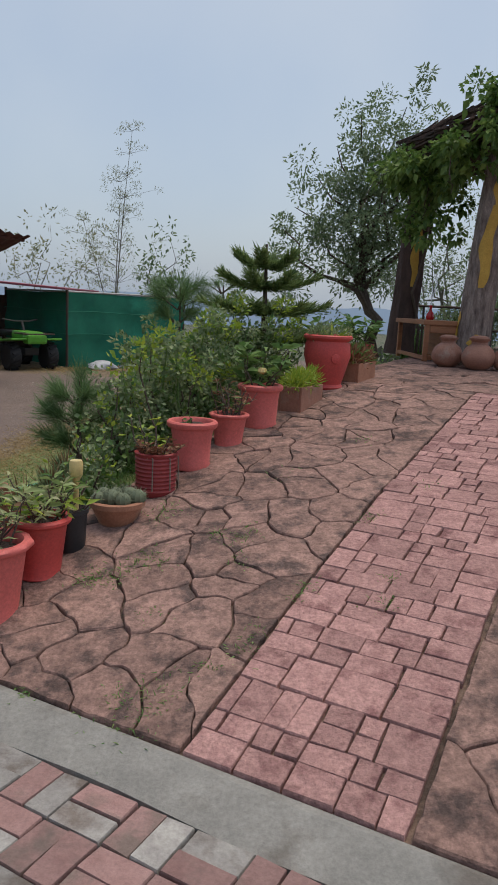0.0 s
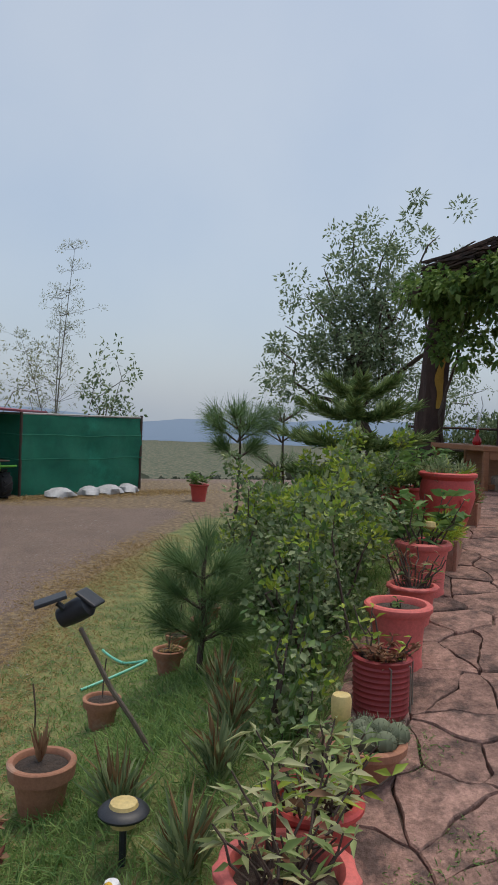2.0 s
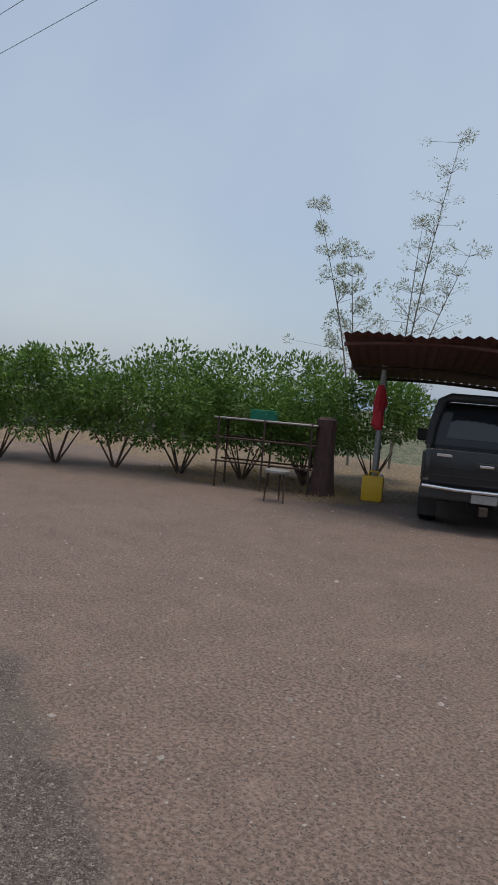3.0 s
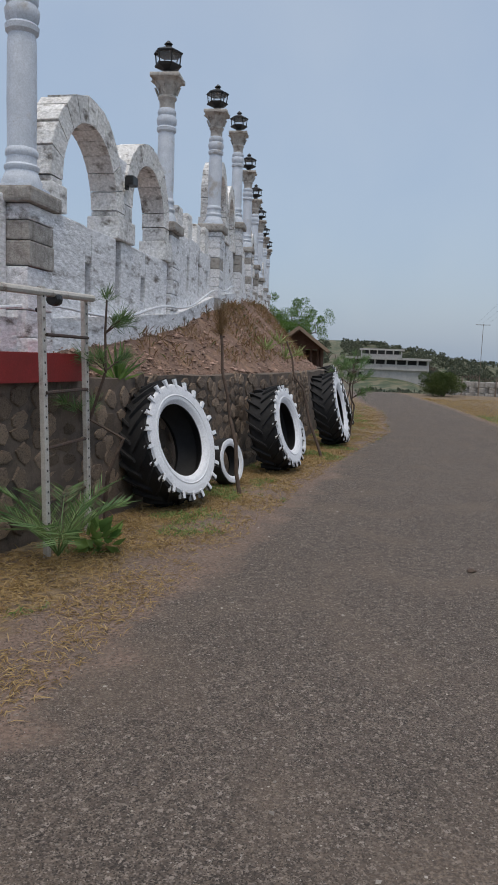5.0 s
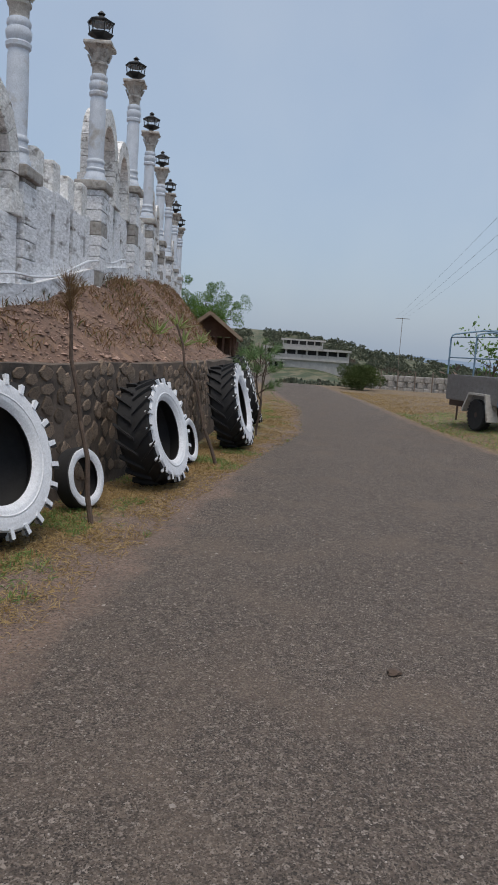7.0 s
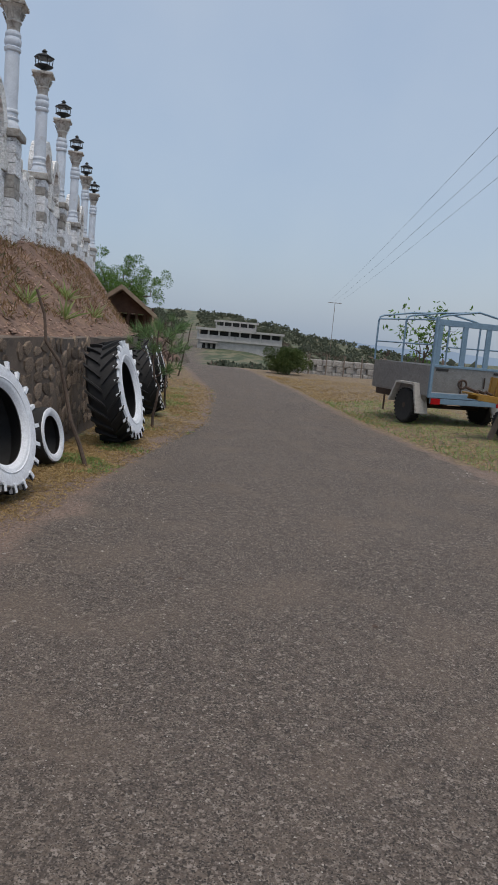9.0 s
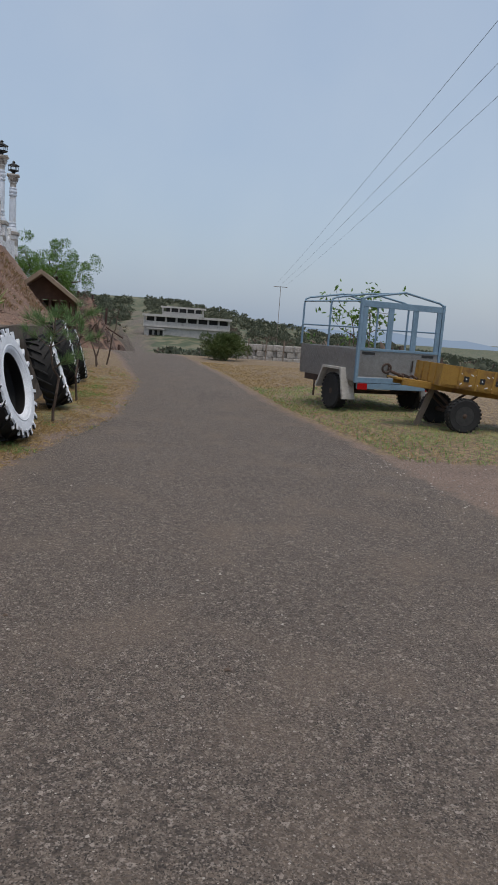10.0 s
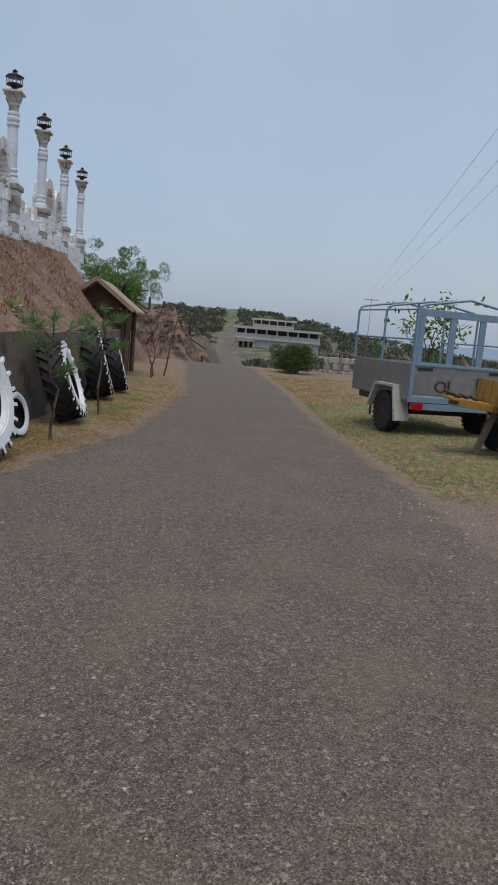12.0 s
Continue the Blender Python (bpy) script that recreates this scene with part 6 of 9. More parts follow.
# ---- tyres against the wall ----
def tyre(radius, width, hole, lugs, m, label, painted=True, name="tractor_tyre"):
    """A tractor tyre whose axis is x; its painted face looks along +x. The foot rests at z = 0."""
    root = thing(name, label, "tyre", m, "tyres leaning on the wall")
    up = pose(0, 0, radius, 0, 90, 0)
    h = width / 2
    body = lathe([(hole, -h * 0.75), (hole * 1.06, -h * 0.98), (radius * 0.86, -h), (radius * 0.93, -h * 0.8), (radius * 0.95, 0), (radius * 0.93, h * 0.8), (radius * 0.86, h * 0.985), (hole * 1.10, h * 0.94), (hole, h * 0.75), (hole * 1.12, h * 0.6), (hole * 1.35, 0), (hole * 1.12, -h * 0.6), (hole, -h * 0.75)], 48, m=up, cap=False)
    part("casing", body, M_RUBBER, root, smooth_shade=True)
    if lugs:
        for k in range(lugs):
            for side in (-1, 1):
                t = 2 * math.pi * (k + (0.5 if side > 0 else 0)) / lugs
                bm = bmesh.new()
                lug_mat = M_RUBBER
                pts = []
                for f in np.linspace(0, 1, 5):
                    ang = t + side * 0.0 + f * 0.34
                    pts.append((radius * 0.90, radius * 1.0, ang, side * h * (1.02 - 1.0 * f)))
                prev = None
                for r0, r1, ang, zz in pts:
                    dt = 0.045 * 0.8
                    ring = [bm.verts.new(up @ Vector((r * math.cos(ang + q), r * math.sin(ang + q), zz))) for r, q in ((r0, -dt), (r1, -dt * 0.7), (r1, dt * 0.7), (r0, dt))]
                    if prev:
                        for i in range(4):
                            bm.faces.new((prev[i], prev[(i + 1) % 4], ring[(i + 1) % 4], ring[i]))
                    else:
                        bm.faces.new(ring)
                    prev = ring
                bm.faces.new(prev[::-1])
                part("tread_lug", bm, lug_mat, root)
    if painted:
        face = part("painted_sidewall", lathe([(hole * 1.005, h * 0.79), (hole * 1.10, h * 0.955), (hole * 1.14, h * 0.985), (radius * 0.80, h * 1.02), (radius * 0.875, h * 1.0), (radius * 0.90, h * 0.9), (radius * 0.885, h * 0.85)], 48, m=up, cap=False, wave=lambda t, i: 1 + (0.01 * math.sin(9 * t) if i > 4 else 0)), M_WHITEPAINT, root, "sidewall painted white", smooth_shade=True)
        for k in range(lugs or 0):
            t = 2 * math.pi * (k + 0.5) / lugs
            bm = bmesh.new()
            box(bm, -0.5, 0.5, -0.5, 0.5, -0.5, 0.5)
            size = Matrix.Diagonal((radius * 0.13, radius * 0.058, h * 0.30, 1))
            mm = up @ pose(0, 0, 0, 0, 0, math.degrees(t) + 2) @ pose(radius * 0.915, 0, h * 0.90, 0, 0, 8) @ size
            for v in bm.verts:
                v.co = mm @ v.co
            part("painted_lug", bm, M_WHITEPAINT, face)
        part("bead_ring", lathe([(hole * 1.20, h * 0.995), (hole * 1.22, h * 1.03), (hole * 1.26, h * 1.0)], 40, m=up, cap=False), M_WHITEPAINT, face, smooth_shade=True)
    return root


TYRES = [  # a, b of the foot, turn of the face, lean, radius, width, hole, lugs
    (-1.64, 8.22, -20, 17, 0.66, 0.42, 0.385, 22),
    (-1.42, 9.70, -20, 12, 0.31, 0.18, 0.19, 0),
    (-0.82, 11.1, -12, 15, 0.60, 0.42, 0.34, 20),
    (-0.80, 12.85, -10, 12, 0.33, 0.20, 0.21, 0),
    (-0.16, 14.75, -6, 14, 0.68, 0.44, 0.38, 22),
    (-0.40, 16.5, -8, 12, 0.32, 0.20, 0.20, 0),
    (-0.06, 18.4, 7, 20, 0.62, 0.40, 0.36, 20),
    (-0.38, 22.2, 13, 16, 0.72, 0.46, 0.40, 22),
    (-0.35, 24.0, 13, 16, 0.62, 0.34, 0.36, 20),
]
for a, b, turn, lean, r, wd, hole, lugs in TYRES:
    big = r > 0.5
    tyre(r, wd, hole, lugs, at_road(a - wd * 0.2, b, wd * 0.5 * math.sin(radians(lean)) - 0.02, turn) @ pose(0, 0, 0, 0, -lean, 0), "huge black tractor tyre with white-painted sidewall leaning on stone" if big else "small black car tyre with white-painted sidewall leaning on stone", name="tractor_tyre" if big else "car_tyre")


# ---- stakes, saplings, ladder and trough along the verge ----
def needle_tufts(rng, ends, per, length, width):
    spots, ways = [], []
    for p, d in ends:
        for _ in range(per):
            spots.append(np.array(p) + rng.normal(size=3) * 0.012)
            ways.append(np.array(d) * 0.9 + rng.normal(size=3) * 0.55 + np.array([0, 0, 0.25]))
    return spots, ways


def pine_sapling(m, tall, rng, label, crown=0.35, needle=0.16, arms=7, dry=False):
    """A young pine: thin stem, short arms with tufts of long needles."""
    root = thing("pine_sapling", label, "sapling", m, "young pines along the road")
    stem = limb(rng, (0, 0, -0.05), (rng.normal() * 0.04, rng.normal() * 0.04, tall), 0.08, 8)
    part("stem", tube(stem, [0.026 * (1 - 0.65 * i / 7) for i in range(8)], 6), M_TWIG, root)
    ends = [((stem[-1]), (0, 0, 1))]
    for k in range(arms):
        t = rng.uniform(0.62, 0.97)
        p = np.array(stem[int(t * 7)])
        ang = k * 2.4
        q = p + np.array([math.cos(ang), math.sin(ang), 0.55]) * crown * rng.uniform(0.45, 0.9)
        part("arm", tube([tuple(p), tuple((p + q) / 2 + np.array([0, 0, 0.02])), tuple(q)], [0.009, 0.007, 0.005], 5), M_TWIG, root)
        for f in (0.6, 1.0):
            ends.append((tuple(p + (q - p) * f), (q - p) / np.linalg.norm(q - p)))
    spots, ways = needle_tufts(rng, ends, 60, needle, 0.005)
    leaves("needles", rng, spots, ways, needle, 0.006, L_BANK if dry else L_NEEDLE, root)
    return root


def build_verge():
    rng = np.random.default_rng(31)
    # bare stakes, leaning
    for a, b, top_a, top_b, tall in ((-1.24, 9.15, -1.62, 9.5, 2.05), (-0.45, 12.95, -1.15, 13.2, 1.9)):
        st = thing("wooden_stake", "thin bare brown stake leaning against the stone wall", "stake", ROAD, "stakes on the verge")
        p = limb(rng, (a, b, -0.05), (top_a, top_b, tall), 0.04, 8)
        part("shaft", tube(p, [0.026 - 0.0016 * i for i in range(8)], 7), M_TWIG, st)
    tuft = [((-1.62, 9.5, 2.05), (0, 0, 1)), ((-1.60, 9.48, 1.95), (0.2, 0, 1)), ((-1.58, 9.46, 1.85), (-0.3, 0, 0.8))]
    dry = thing("dry_sapling_top", "brown withered needles on top of a stake", "dry plant", ROAD)
    sp, wy = needle_tufts(rng, tuft, 110, 0.2, 0.004)
    leaves("needles", rng, sp, wy, 0.2, 0.005, L_BANK, dry)
    pine_sapling(at_road(-2.14, 7.02, 0), 2.05, rng, "thin young pine with grey needles before the stone wall", 0.34, 0.15, 8)
    pine_sapling(at_road(-0.02, 16.6, 0), 1.55, rng, "young green pine on the grass verge", 0.5, 0.2, 10)
    pine_sapling(at_road(0.0, 19.6, 0), 1.75, rng, "young green pine on the grass verge", 0.5, 0.2, 10)
    for b in (29.5, 30.2, 30.8):
        st = thing("bare_sapling", "bare thin sapling on the far verge", "sapling", at_road(-0.45 + rng.normal() * 0.15, b, -0.02), "bare saplings")
        part("stem", tube(limb(rng, (0, 0, 0), (rng.normal() * 0.15, rng.normal() * 0.15, 1.9), 0.1, 7), [0.03 - 0.003 * i for i in range(7)], 6), M_TWIG, st)
        for _ in range(4):
            z = rng.uniform(0.7, 1.6)
            part("twig", tube([(0, 0, z), (rng.normal() * 0.15, rng.normal() * 0.15, z + 0.4)], [0.012, 0.005], 5), M_TWIG, st)
    # the white frame of a ladder, leaning on the wall
    ld = thing("ladder", "dirty white steel ladder standing against the stone wall", "ladder", at_road(-2.22, 6.35, 0, -12))
    for y in (-0.3, 0.5):
        st = part("stile", boxed(-0.022, 0.02, y - 0.026, y + 0.026, -0.03, 2.08, bevel=0.004), M_LADDER, ld, m=pose(-0.14 * (y > 0.1), 0, 0, 0, -2, 0))
        for k in range(24):
            part("bolt_hole", boxed(0.0195, 0.0225, y - 0.007, y + 0.007, 0.09 + 0.083 * k, 0.106 + 0.083 * k), M_LANTERN, st)
    for z in (0.42, 0.85, 1.28, 1.72):
        part("rung", tube([(-0.02, -0.3, z), (-0.17, 0.5, z)], 0.014, 6), M_DARKSTEEL, ld)
    part("top_bar", tube([(0.0, -0.9, 2.02), (-0.16, 0.55, 2.06)], 0.03, 8), M_LADDER, ld, "white pipe laid across")
    part("pipe_clamp", lathe([(0.05, 0), (0.055, 0.04), (0.05, 0.08)], 12, m=pose(-0.1, -0.05, 2.0, 90, 0, 0)), M_LANTERN, ld)
    part("handle", tube([(-0.1, -0.25, 2.0), (-0.1, -0.25, 1.93), (-0.1, -0.31, 1.9)], 0.02, 6), M_LANTERN, ld)
    tr = thing("planter_trough", "long red painted trough on top of the stone wall", "planter", at_road(-3.0, 5.0, WALL_TOP - 0.02, -13))
    for y0, y1 in ((-2.2, 0.42), (0.44, 2.15)):
        bm = bmesh.new()
        prism(bm, [(-0.12, 0.0), (0.14, 0.0), (0.17, 0.24), (0.12, 0.24), (0.10, 0.2), (-0.10, 0.2), (-0.12, 0.24), (-0.15, 0.24)], y0, y1)
        part("trough_box", bm, M_REDTROUGH, tr)
    # date-palm seedling in front of the wall
    palm = thing("palm_seedling", "young date palm with feathery fronds at the wall foot", "palm", at_road(-2.15, 5.95, 0.0))
    for k in range(13):
        ang = k * 2.4
        out = rng.uniform(0.35, 0.75)
        pts = [np.array([math.cos(ang) * out * t, math.sin(ang) * out * t, 0.05 + 0.75 * t - 0.42 * t * t * out * 1.6]) for t in np.linspace(0, 1, 9)]
        stem = part("frond", tube([tuple(p) for p in pts], [0.008 - 0.0008 * i for i in range(9)], 5), L_NEEDLE, palm)
        sp, wy = [], []
        for i in range(2, 9):
            d = pts[i] - pts[i - 1]
            d = d / np.linalg.norm(d)
            side = np.cross(d, (0, 0, 1))
            for q in (-1, 1):
                for f in (0, 0.35, 0.7):
                    sp.append(pts[i - 1] + (pts[i] - pts[i - 1]) * f)
                    wy.append(d * 0.7 + side * q + np.array([0, 0, 0.15]))
        leaves("leaflet", rng, sp, wy, 0.20, 0.012, L_NEEDLE, stem)
    wd = thing("broad_leaf_weed", "low broad-leaved green weed at the wall foot", "weed", at_road(-1.95, 6.25, 0.02))
    sp, wy = round_about(rng, 40, [(0, 0, 0.1)], [0.14], 0.6)
    leaves("foliage", rng, sp, wy, 0.14, 0.10, L_MID, wd)


build_verge()


def agave(m, n, length, rng, label, mat):
    root = thing("agave", label, "agave", m, "spiky plants on the bank")
    ang = rng.uniform(0, 6.28, n)
    el = rng.uniform(0.2, 1.3, n)
    ways = np.stack([np.cos(ang) * np.cos(el), np.sin(ang) * np.cos(el), np.sin(el)], -1)
    tagged(leaves("blade", rng, np.zeros((n, 3)), ways, length, length * 0.09, mat, root, droop=0.08), kind="stuff")
    return root


rng = np.random.default_rng(41)
for a, b, ln in ((-2.35, 7.9, 0.45), (-1.75, 15.2, 0.38), (-1.5, 16.6, 0.42), (-1.8, 18.2, 0.4), (-1.45, 19.3, 0.36)):
    agave(at_road(a, b, float(bank_z(a, b, wall_at(b - 1.2)[0] - 0.15)) - 0.01), 26, ln, rng, "spiky yellow-green agave on the rubble bank", L_PALE if b > 10 else L_MID)


# ---- the small log shelter at the far end of the wall ----
def build_shelter():
    m = at_road(-1.2, 29.4, 0.0, 4)
    root = thing("log_shelter", "small brown timber shelter with a steep pale gable roof", "shelter", m)
    for x in (-1.9, -0.1):
        for y in (0.0, 2.2):
            part("post", tube([(x, y, -0.1), (x, y, 2.05)], 0.08, 8), M_SHED, root)
    part("back_wall", boxed(-1.95, -1.85, 0, 2.2, 0, 2.0, bevel=0.01), M_SHED, root)
    part("end_wall", boxed(-1.85, -0.2, 2.15, 2.25, 0, 2.0, bevel=0.01), M_SHED, root)
    for i in range(7):
        part("log", tube([(-1.85 + 0.27 * i, -0.02, 0.0), (-1.85 + 0.27 * i, -0.02, 2.0)], 0.05, 7), M_SHED, root)
    for sx in (-1, 1):
        bm = bmesh.new()
        prism(bm, [(0.0, 0.0), (0.0, 0.07), (sx * 1.15, -0.80), (sx * 1.15, -0.87)], -0.5, 2.6)
        part("roof_slope", bm, M_SHEDROOF, root, m=pose(-0.95, 0, 2.75))
        part("barge_board", boxed(0, 1.38, -0.56, -0.505, -0.09, 0.03, bevel=0.006), M_SHEDROOF, root, m=pose(-0.95, 0, 2.8, 0, 37, 0) if sx > 0 else pose(-0.95, 0, 2.8, 0, 143, 0))
    gable = bmesh.new()
    prism(gable, [(-0.95, 2.0), (-0.95 + 0.95, 2.0), (-0.95, 2.72), (-1.9, 2.0)], -0.04, 0.02)
    part("gable", gable, M_SHED, root)


build_shelter()
rng = np.random.default_rng(50)
x, y = road_xy(-3.2, 38.0)
tree("spreading_tree", "airy green tree behind the log shelter", (x, y, 1.2), (0.1, 0.0, 1.6), [(1.3, 0.8, 2.3), (-1.2, 0.4, 2.4), (0.6, -1.3, 2.5), (-0.4, 1.4, 2.5), (1.0, -0.8, 2.8), (-0.8, -0.9, 2.8), (0.1, 0.2, 3.0), (1.7, -0.3, 1.9), (-1.5, 0.1, 1.8)], rng, 0.14, L_HEDGE, M_TWIG, 26000, 0.085, 0.026, 0.30)
mound = obj("tree_mound", [(-9.5, 34, -0.8), (-2.0, 34, -0.8), (-2.0, 43, -0.8), (-9.5, 43, -0.8), (-7.5, 35.5, 1.5), (-3.2, 35.5, 1.2), (-3.2, 42, 1.2), (-7.5, 42, 1.5)], [(0, 1, 5, 4), (1, 2, 6, 5), (2, 3, 7, 6), (3, 0, 4, 7), (4, 5, 6, 7)], M_EARTH, m=ROAD)
tagged(mound, "brown earth knoll under the spreading tree", "knoll", kind="structure")


# ---- round olive bush by the far verge ----
def bush(name, m, size, n, rng, mat, label, leaf=0.09, squash=0.8, group="", clumps=16):
    root = thing(name, label, "bush", m, group)
    for k in range(6):
        ang = k * 1.05
        part("stem", tube([(0, 0, -0.05), (math.cos(ang) * size * 0.35, math.sin(ang) * size * 0.35, size * 0.55)], [0.03, 0.012], 5), M_TWIG, root)
    cs = [(rng.normal() * size * 0.42, rng.normal() * size * 0.42, size * squash * rng.uniform(0.35, 0.95)) for _ in range(clumps)]
    spots, ways = round_about(rng, n, cs, [size * rng.uniform(0.28, 0.5) for _ in cs], 0.25)
    spots[:, 2] = np.maximum(spots[:, 2], 0.03)
    leaves("foliage", rng, spots, ways, leaf, leaf * 0.5, mat, root)
    return root


bush("round_bush", at_road(4.5, 39.5, -0.05), 0.98, 15000, rng, L_BUSH, "dense round olive-green bush beside the road", 0.085, 1.12, clumps=34)
for a, b, z in ((7.4, 27.5, 0.0),):
    x, y = road_xy(a, b)
    tree("slim_tree", "slim young tree with fresh green leaves behind the trailer", (x, y, ground_z(x, y)), (0.05, 0.0, 1.5), [(0.8, 0.2, 2.6), (-0.9, 0.3, 2.5), (0.3, -0.8, 2.8), (-0.3, 0.6, 2.9), (0.6, 0.9, 2.3), (-0.6, -0.7, 2.3)], rng, 0.06, L_HEDGE, M_TWIG, 420, 0.17, 0.08, 0.20)


# ---- trailers ----
def wheel(parent, m, r, wd, chunky=True):
    """A wheel whose axis is x, its centre at the origin."""
    w_ = part("wheel", lathe([(r * 0.55, -wd * 0.42), (r * 0.9, -wd / 2), (r, -wd * 0.34), (r * 0.985, 0), (r, wd * 0.34), (r * 0.9, wd / 2), (r * 0.55, wd * 0.42)], 32, m=pose(0, 0, 0, 0, 90, 0)), M_RUBBER, parent, "black off-road tyre", smooth_shade=True, m=m)
    part("rim", lathe([(r * 0.56, -wd * 0.40), (r * 0.5, -wd * 0.2), (r * 0.3, -wd * 0.16), (r * 0.2, wd * 0.1), (r * 0.28, wd * 0.3), (r * 0.48, wd * 0.28), (r * 0.57, wd * 0.44)], 20, m=pose(0, 0, 0, 0, 90, 0)), M_RIM, w_, smooth_shade=True)
    part("hub", lathe([(r * 0.16, -wd * 0.45), (r * 0.14, wd * 0.45), (r * 0.06, wd * 0.52)], 10, m=pose(0, 0, 0, 0, 90, 0)), M_DARKSTEEL, w_)
    if chunky:
        bm = bmesh.new()
        for k in range(26):
            for sd in (-1, 1):
                t = 2 * math.pi * (k + 0.25 * sd) / 26
                box(bm, -0.5, 0.5, -0.5, 0.5, -0.5, 0.5, 0, pose(0, 0, 0, math.degrees(t), 0, 0) @ pose(sd * wd * 0.28, 0, r * 0.995, 0, 0, sd * 14) @ Matrix.Diagonal((wd * 0.42, r * 0.13, r * 0.06, 1)))
        tagged(part("tread", bm, M_RUBBER, w_), kind="stuff")
    return w_


def tread_plate(parent, name, x0, x1, z0, z1, m, cell=0.11):
    """A sheet with raised bars set in alternate directions, in its x-z plane, facing -y."""
    sheet = part(name, boxed(x0, x1, -0.004, 0.012, z0, z1), M_CHEQUER, parent, "aluminium tread plate with raised bars", m=m)
    bm = bmesh.new()
    i = 0
    x = x0 + cell * 0.5
    while x < x1 - cell * 0.3:
        z = z0 + cell * 0.4
        j = 0
        while z < z1 - cell * 0.25:
            box(bm, -cell * 0.3, cell * 0.3, -0.008, -0.003, -cell * 0.06, cell * 0.06, 0, pose(x, 0, z, 0, 35 if (i + j) % 2 else -35, 0))
            z += cell * 0.5
            j += 1
        x += cell * 0.5
        i += 1
    tagged(part("tread_pattern", bm, M_CHEQUER, sheet), kind="stuff")
    return sheet


def build_box_trailer():
    """Its near corner is the origin; x along the tail, y along the near side."""
    m = at_road(5.28, 19.45, 0.1, 17)
    root = thing("box_trailer", "tread-plate box trailer with an open blue-grey pipe canopy", "trailer", m)
    W, L, lo, hi, top = 1.92, 2.35, 0.62, 1.24, 2.22
    body = part("tub_floor", boxed(0.02, W - 0.02, 0.02, L - 0.02, lo, lo + 0.06), M_CHEQUER, root)
    tread_plate(root, "tailgate", 0.03, W - 0.03, lo + 0.1, hi, pose(0, 0, 0))
    tread_plate(root, "side_panel", -L + 0.02, -0.02, lo + 0.02, hi, pose(0, 0, 0, 0, 0, -90))
    part("front_panel", boxed(0.02, W - 0.02, L - 0.02, L, lo, hi), M_CHEQUER, root)
    part("off_side_panel", boxed(W - 0.012, W, 0.02, L - 0.02, lo, hi), M_CHEQUER, root)
    part("tail_rail", boxed(0.0, W, -0.02, 0.04, lo - 0.02, lo + 0.08, bevel=0.006), M_BLUESTEEL, root)
    part("bumper_beam", boxed(0.06, W - 0.06, -0.02, 0.06, lo - 0.14, lo - 0.03, bevel=0.008), M_BLUESTEEL, root)
    for x in (0.0, W):
        part("corner_post", boxed(x - 0.03, x + 0.03, -0.03, 0.03, lo - 0.02, top, bevel=0.006), M_BLUESTEEL, root)
    for x0, x1 in ((0.04, 0.14), (0.62, 0.74), (1.2, 1.32), (W - 0.14, W - 0.04)):
        part("window_post", boxed(x0, x1, -0.015, 0.02, hi, top - 0.06, bevel=0.005), M_BLUESTEEL, root)
    part("head_rail", boxed(0.02, W - 0.02, -0.02, 0.025, top - 0.16, top - 0.04, bevel=0.006), M_BLUESTEEL, root)
    part("sill_rail", boxed(0.0, W, -0.025, 0.03, hi - 0.015, hi + 0.035, bevel=0.005), M_BLUESTEEL, root)
    for y in (0.0, L * 0.5, L):
        pts = [(0, y, hi), (0, y, top - 0.1), (0.03, y, top - 0.01), (0.12, y, top + 0.03), (W / 2, y, top + 0.17), (W - 0.12, y, top + 0.03), (W - 0.03, y, top - 0.01), (W, y, top - 0.1), (W, y, hi)]
        part("hoop", tube(pts, 0.022, 7), M_BLUESTEEL, root, smooth_shade=True)
    for x in (0.0, W):
        for z in (top - 0.06, hi + 0.42):
            part("side_rail", tube([(x, 0, z), (x, L, z)], 0.016, 6), M_BLUESTEEL, root)
    part("ridge_rail", tube([(W / 2, 0, top + 0.16), (W / 2, L, top + 0.16)], 0.016, 6), M_BLUESTEEL, root)
    for y in (0.18,):
        part("tail_light", boxed(0.04, 0.26, -0.035, -0.015, lo - 0.15, lo - 0.03, bevel=0.005), M_TAILLAMP, root, "red reflector lamp")
        part("tail_light", boxed(W - 0.26, W - 0.04, -0.035, -0.015, lo - 0.15, lo - 0.03, bevel=0.005), M_TAILLAMP, root)
    for x in (0.04, W - 0.04):
        sx = -1 if x < 1 else 1
        wheel(root, pose(x + sx * 0.02, 0.78, 0.36), 0.36, 0.22)
        bm = bmesh.new()
        prism(bm, [(0.20, 0.25), (0.38, 0.86), (1.10, 0.86), (1.36, 0.42), (1.31, 0.40), (1.075, 0.815), (0.415, 0.815), (0.255, 0.24)], -0.14, 0.14, pose(x + sx * 0.03, 0, 0, 0, 0, 90))
        part("mudguard", bm, M_LADDER, root, "pale sheet mudguard")
    part("axle", tube([(0.1, 0.78, 0.36), (W - 0.1, 0.78, 0.36)], 0.04, 8), M_DARKSTEEL, root)
    for x in (0.45, W - 0.45):
        part("chassis_rail", boxed(x - 0.04, x + 0.04, 0.05, L + 0.5, lo - 0.18, lo - 0.005, bevel=0.006), M_DARKSTEEL, root)
        part("leaf_spring", tube([(x, 0.3, 0.46), (x, 0.78, 0.40), (x, 1.26, 0.46)], 0.03, 6), M_DARKSTEEL, root)
    part("drawbar", tube([(0.45, L + 0.45, lo - 0.1), (W / 2, L + 1.1, lo - 0.1), (W - 0.45, L + 0.45, lo - 0.1)], 0.035, 6), M_DARKSTEEL, root)
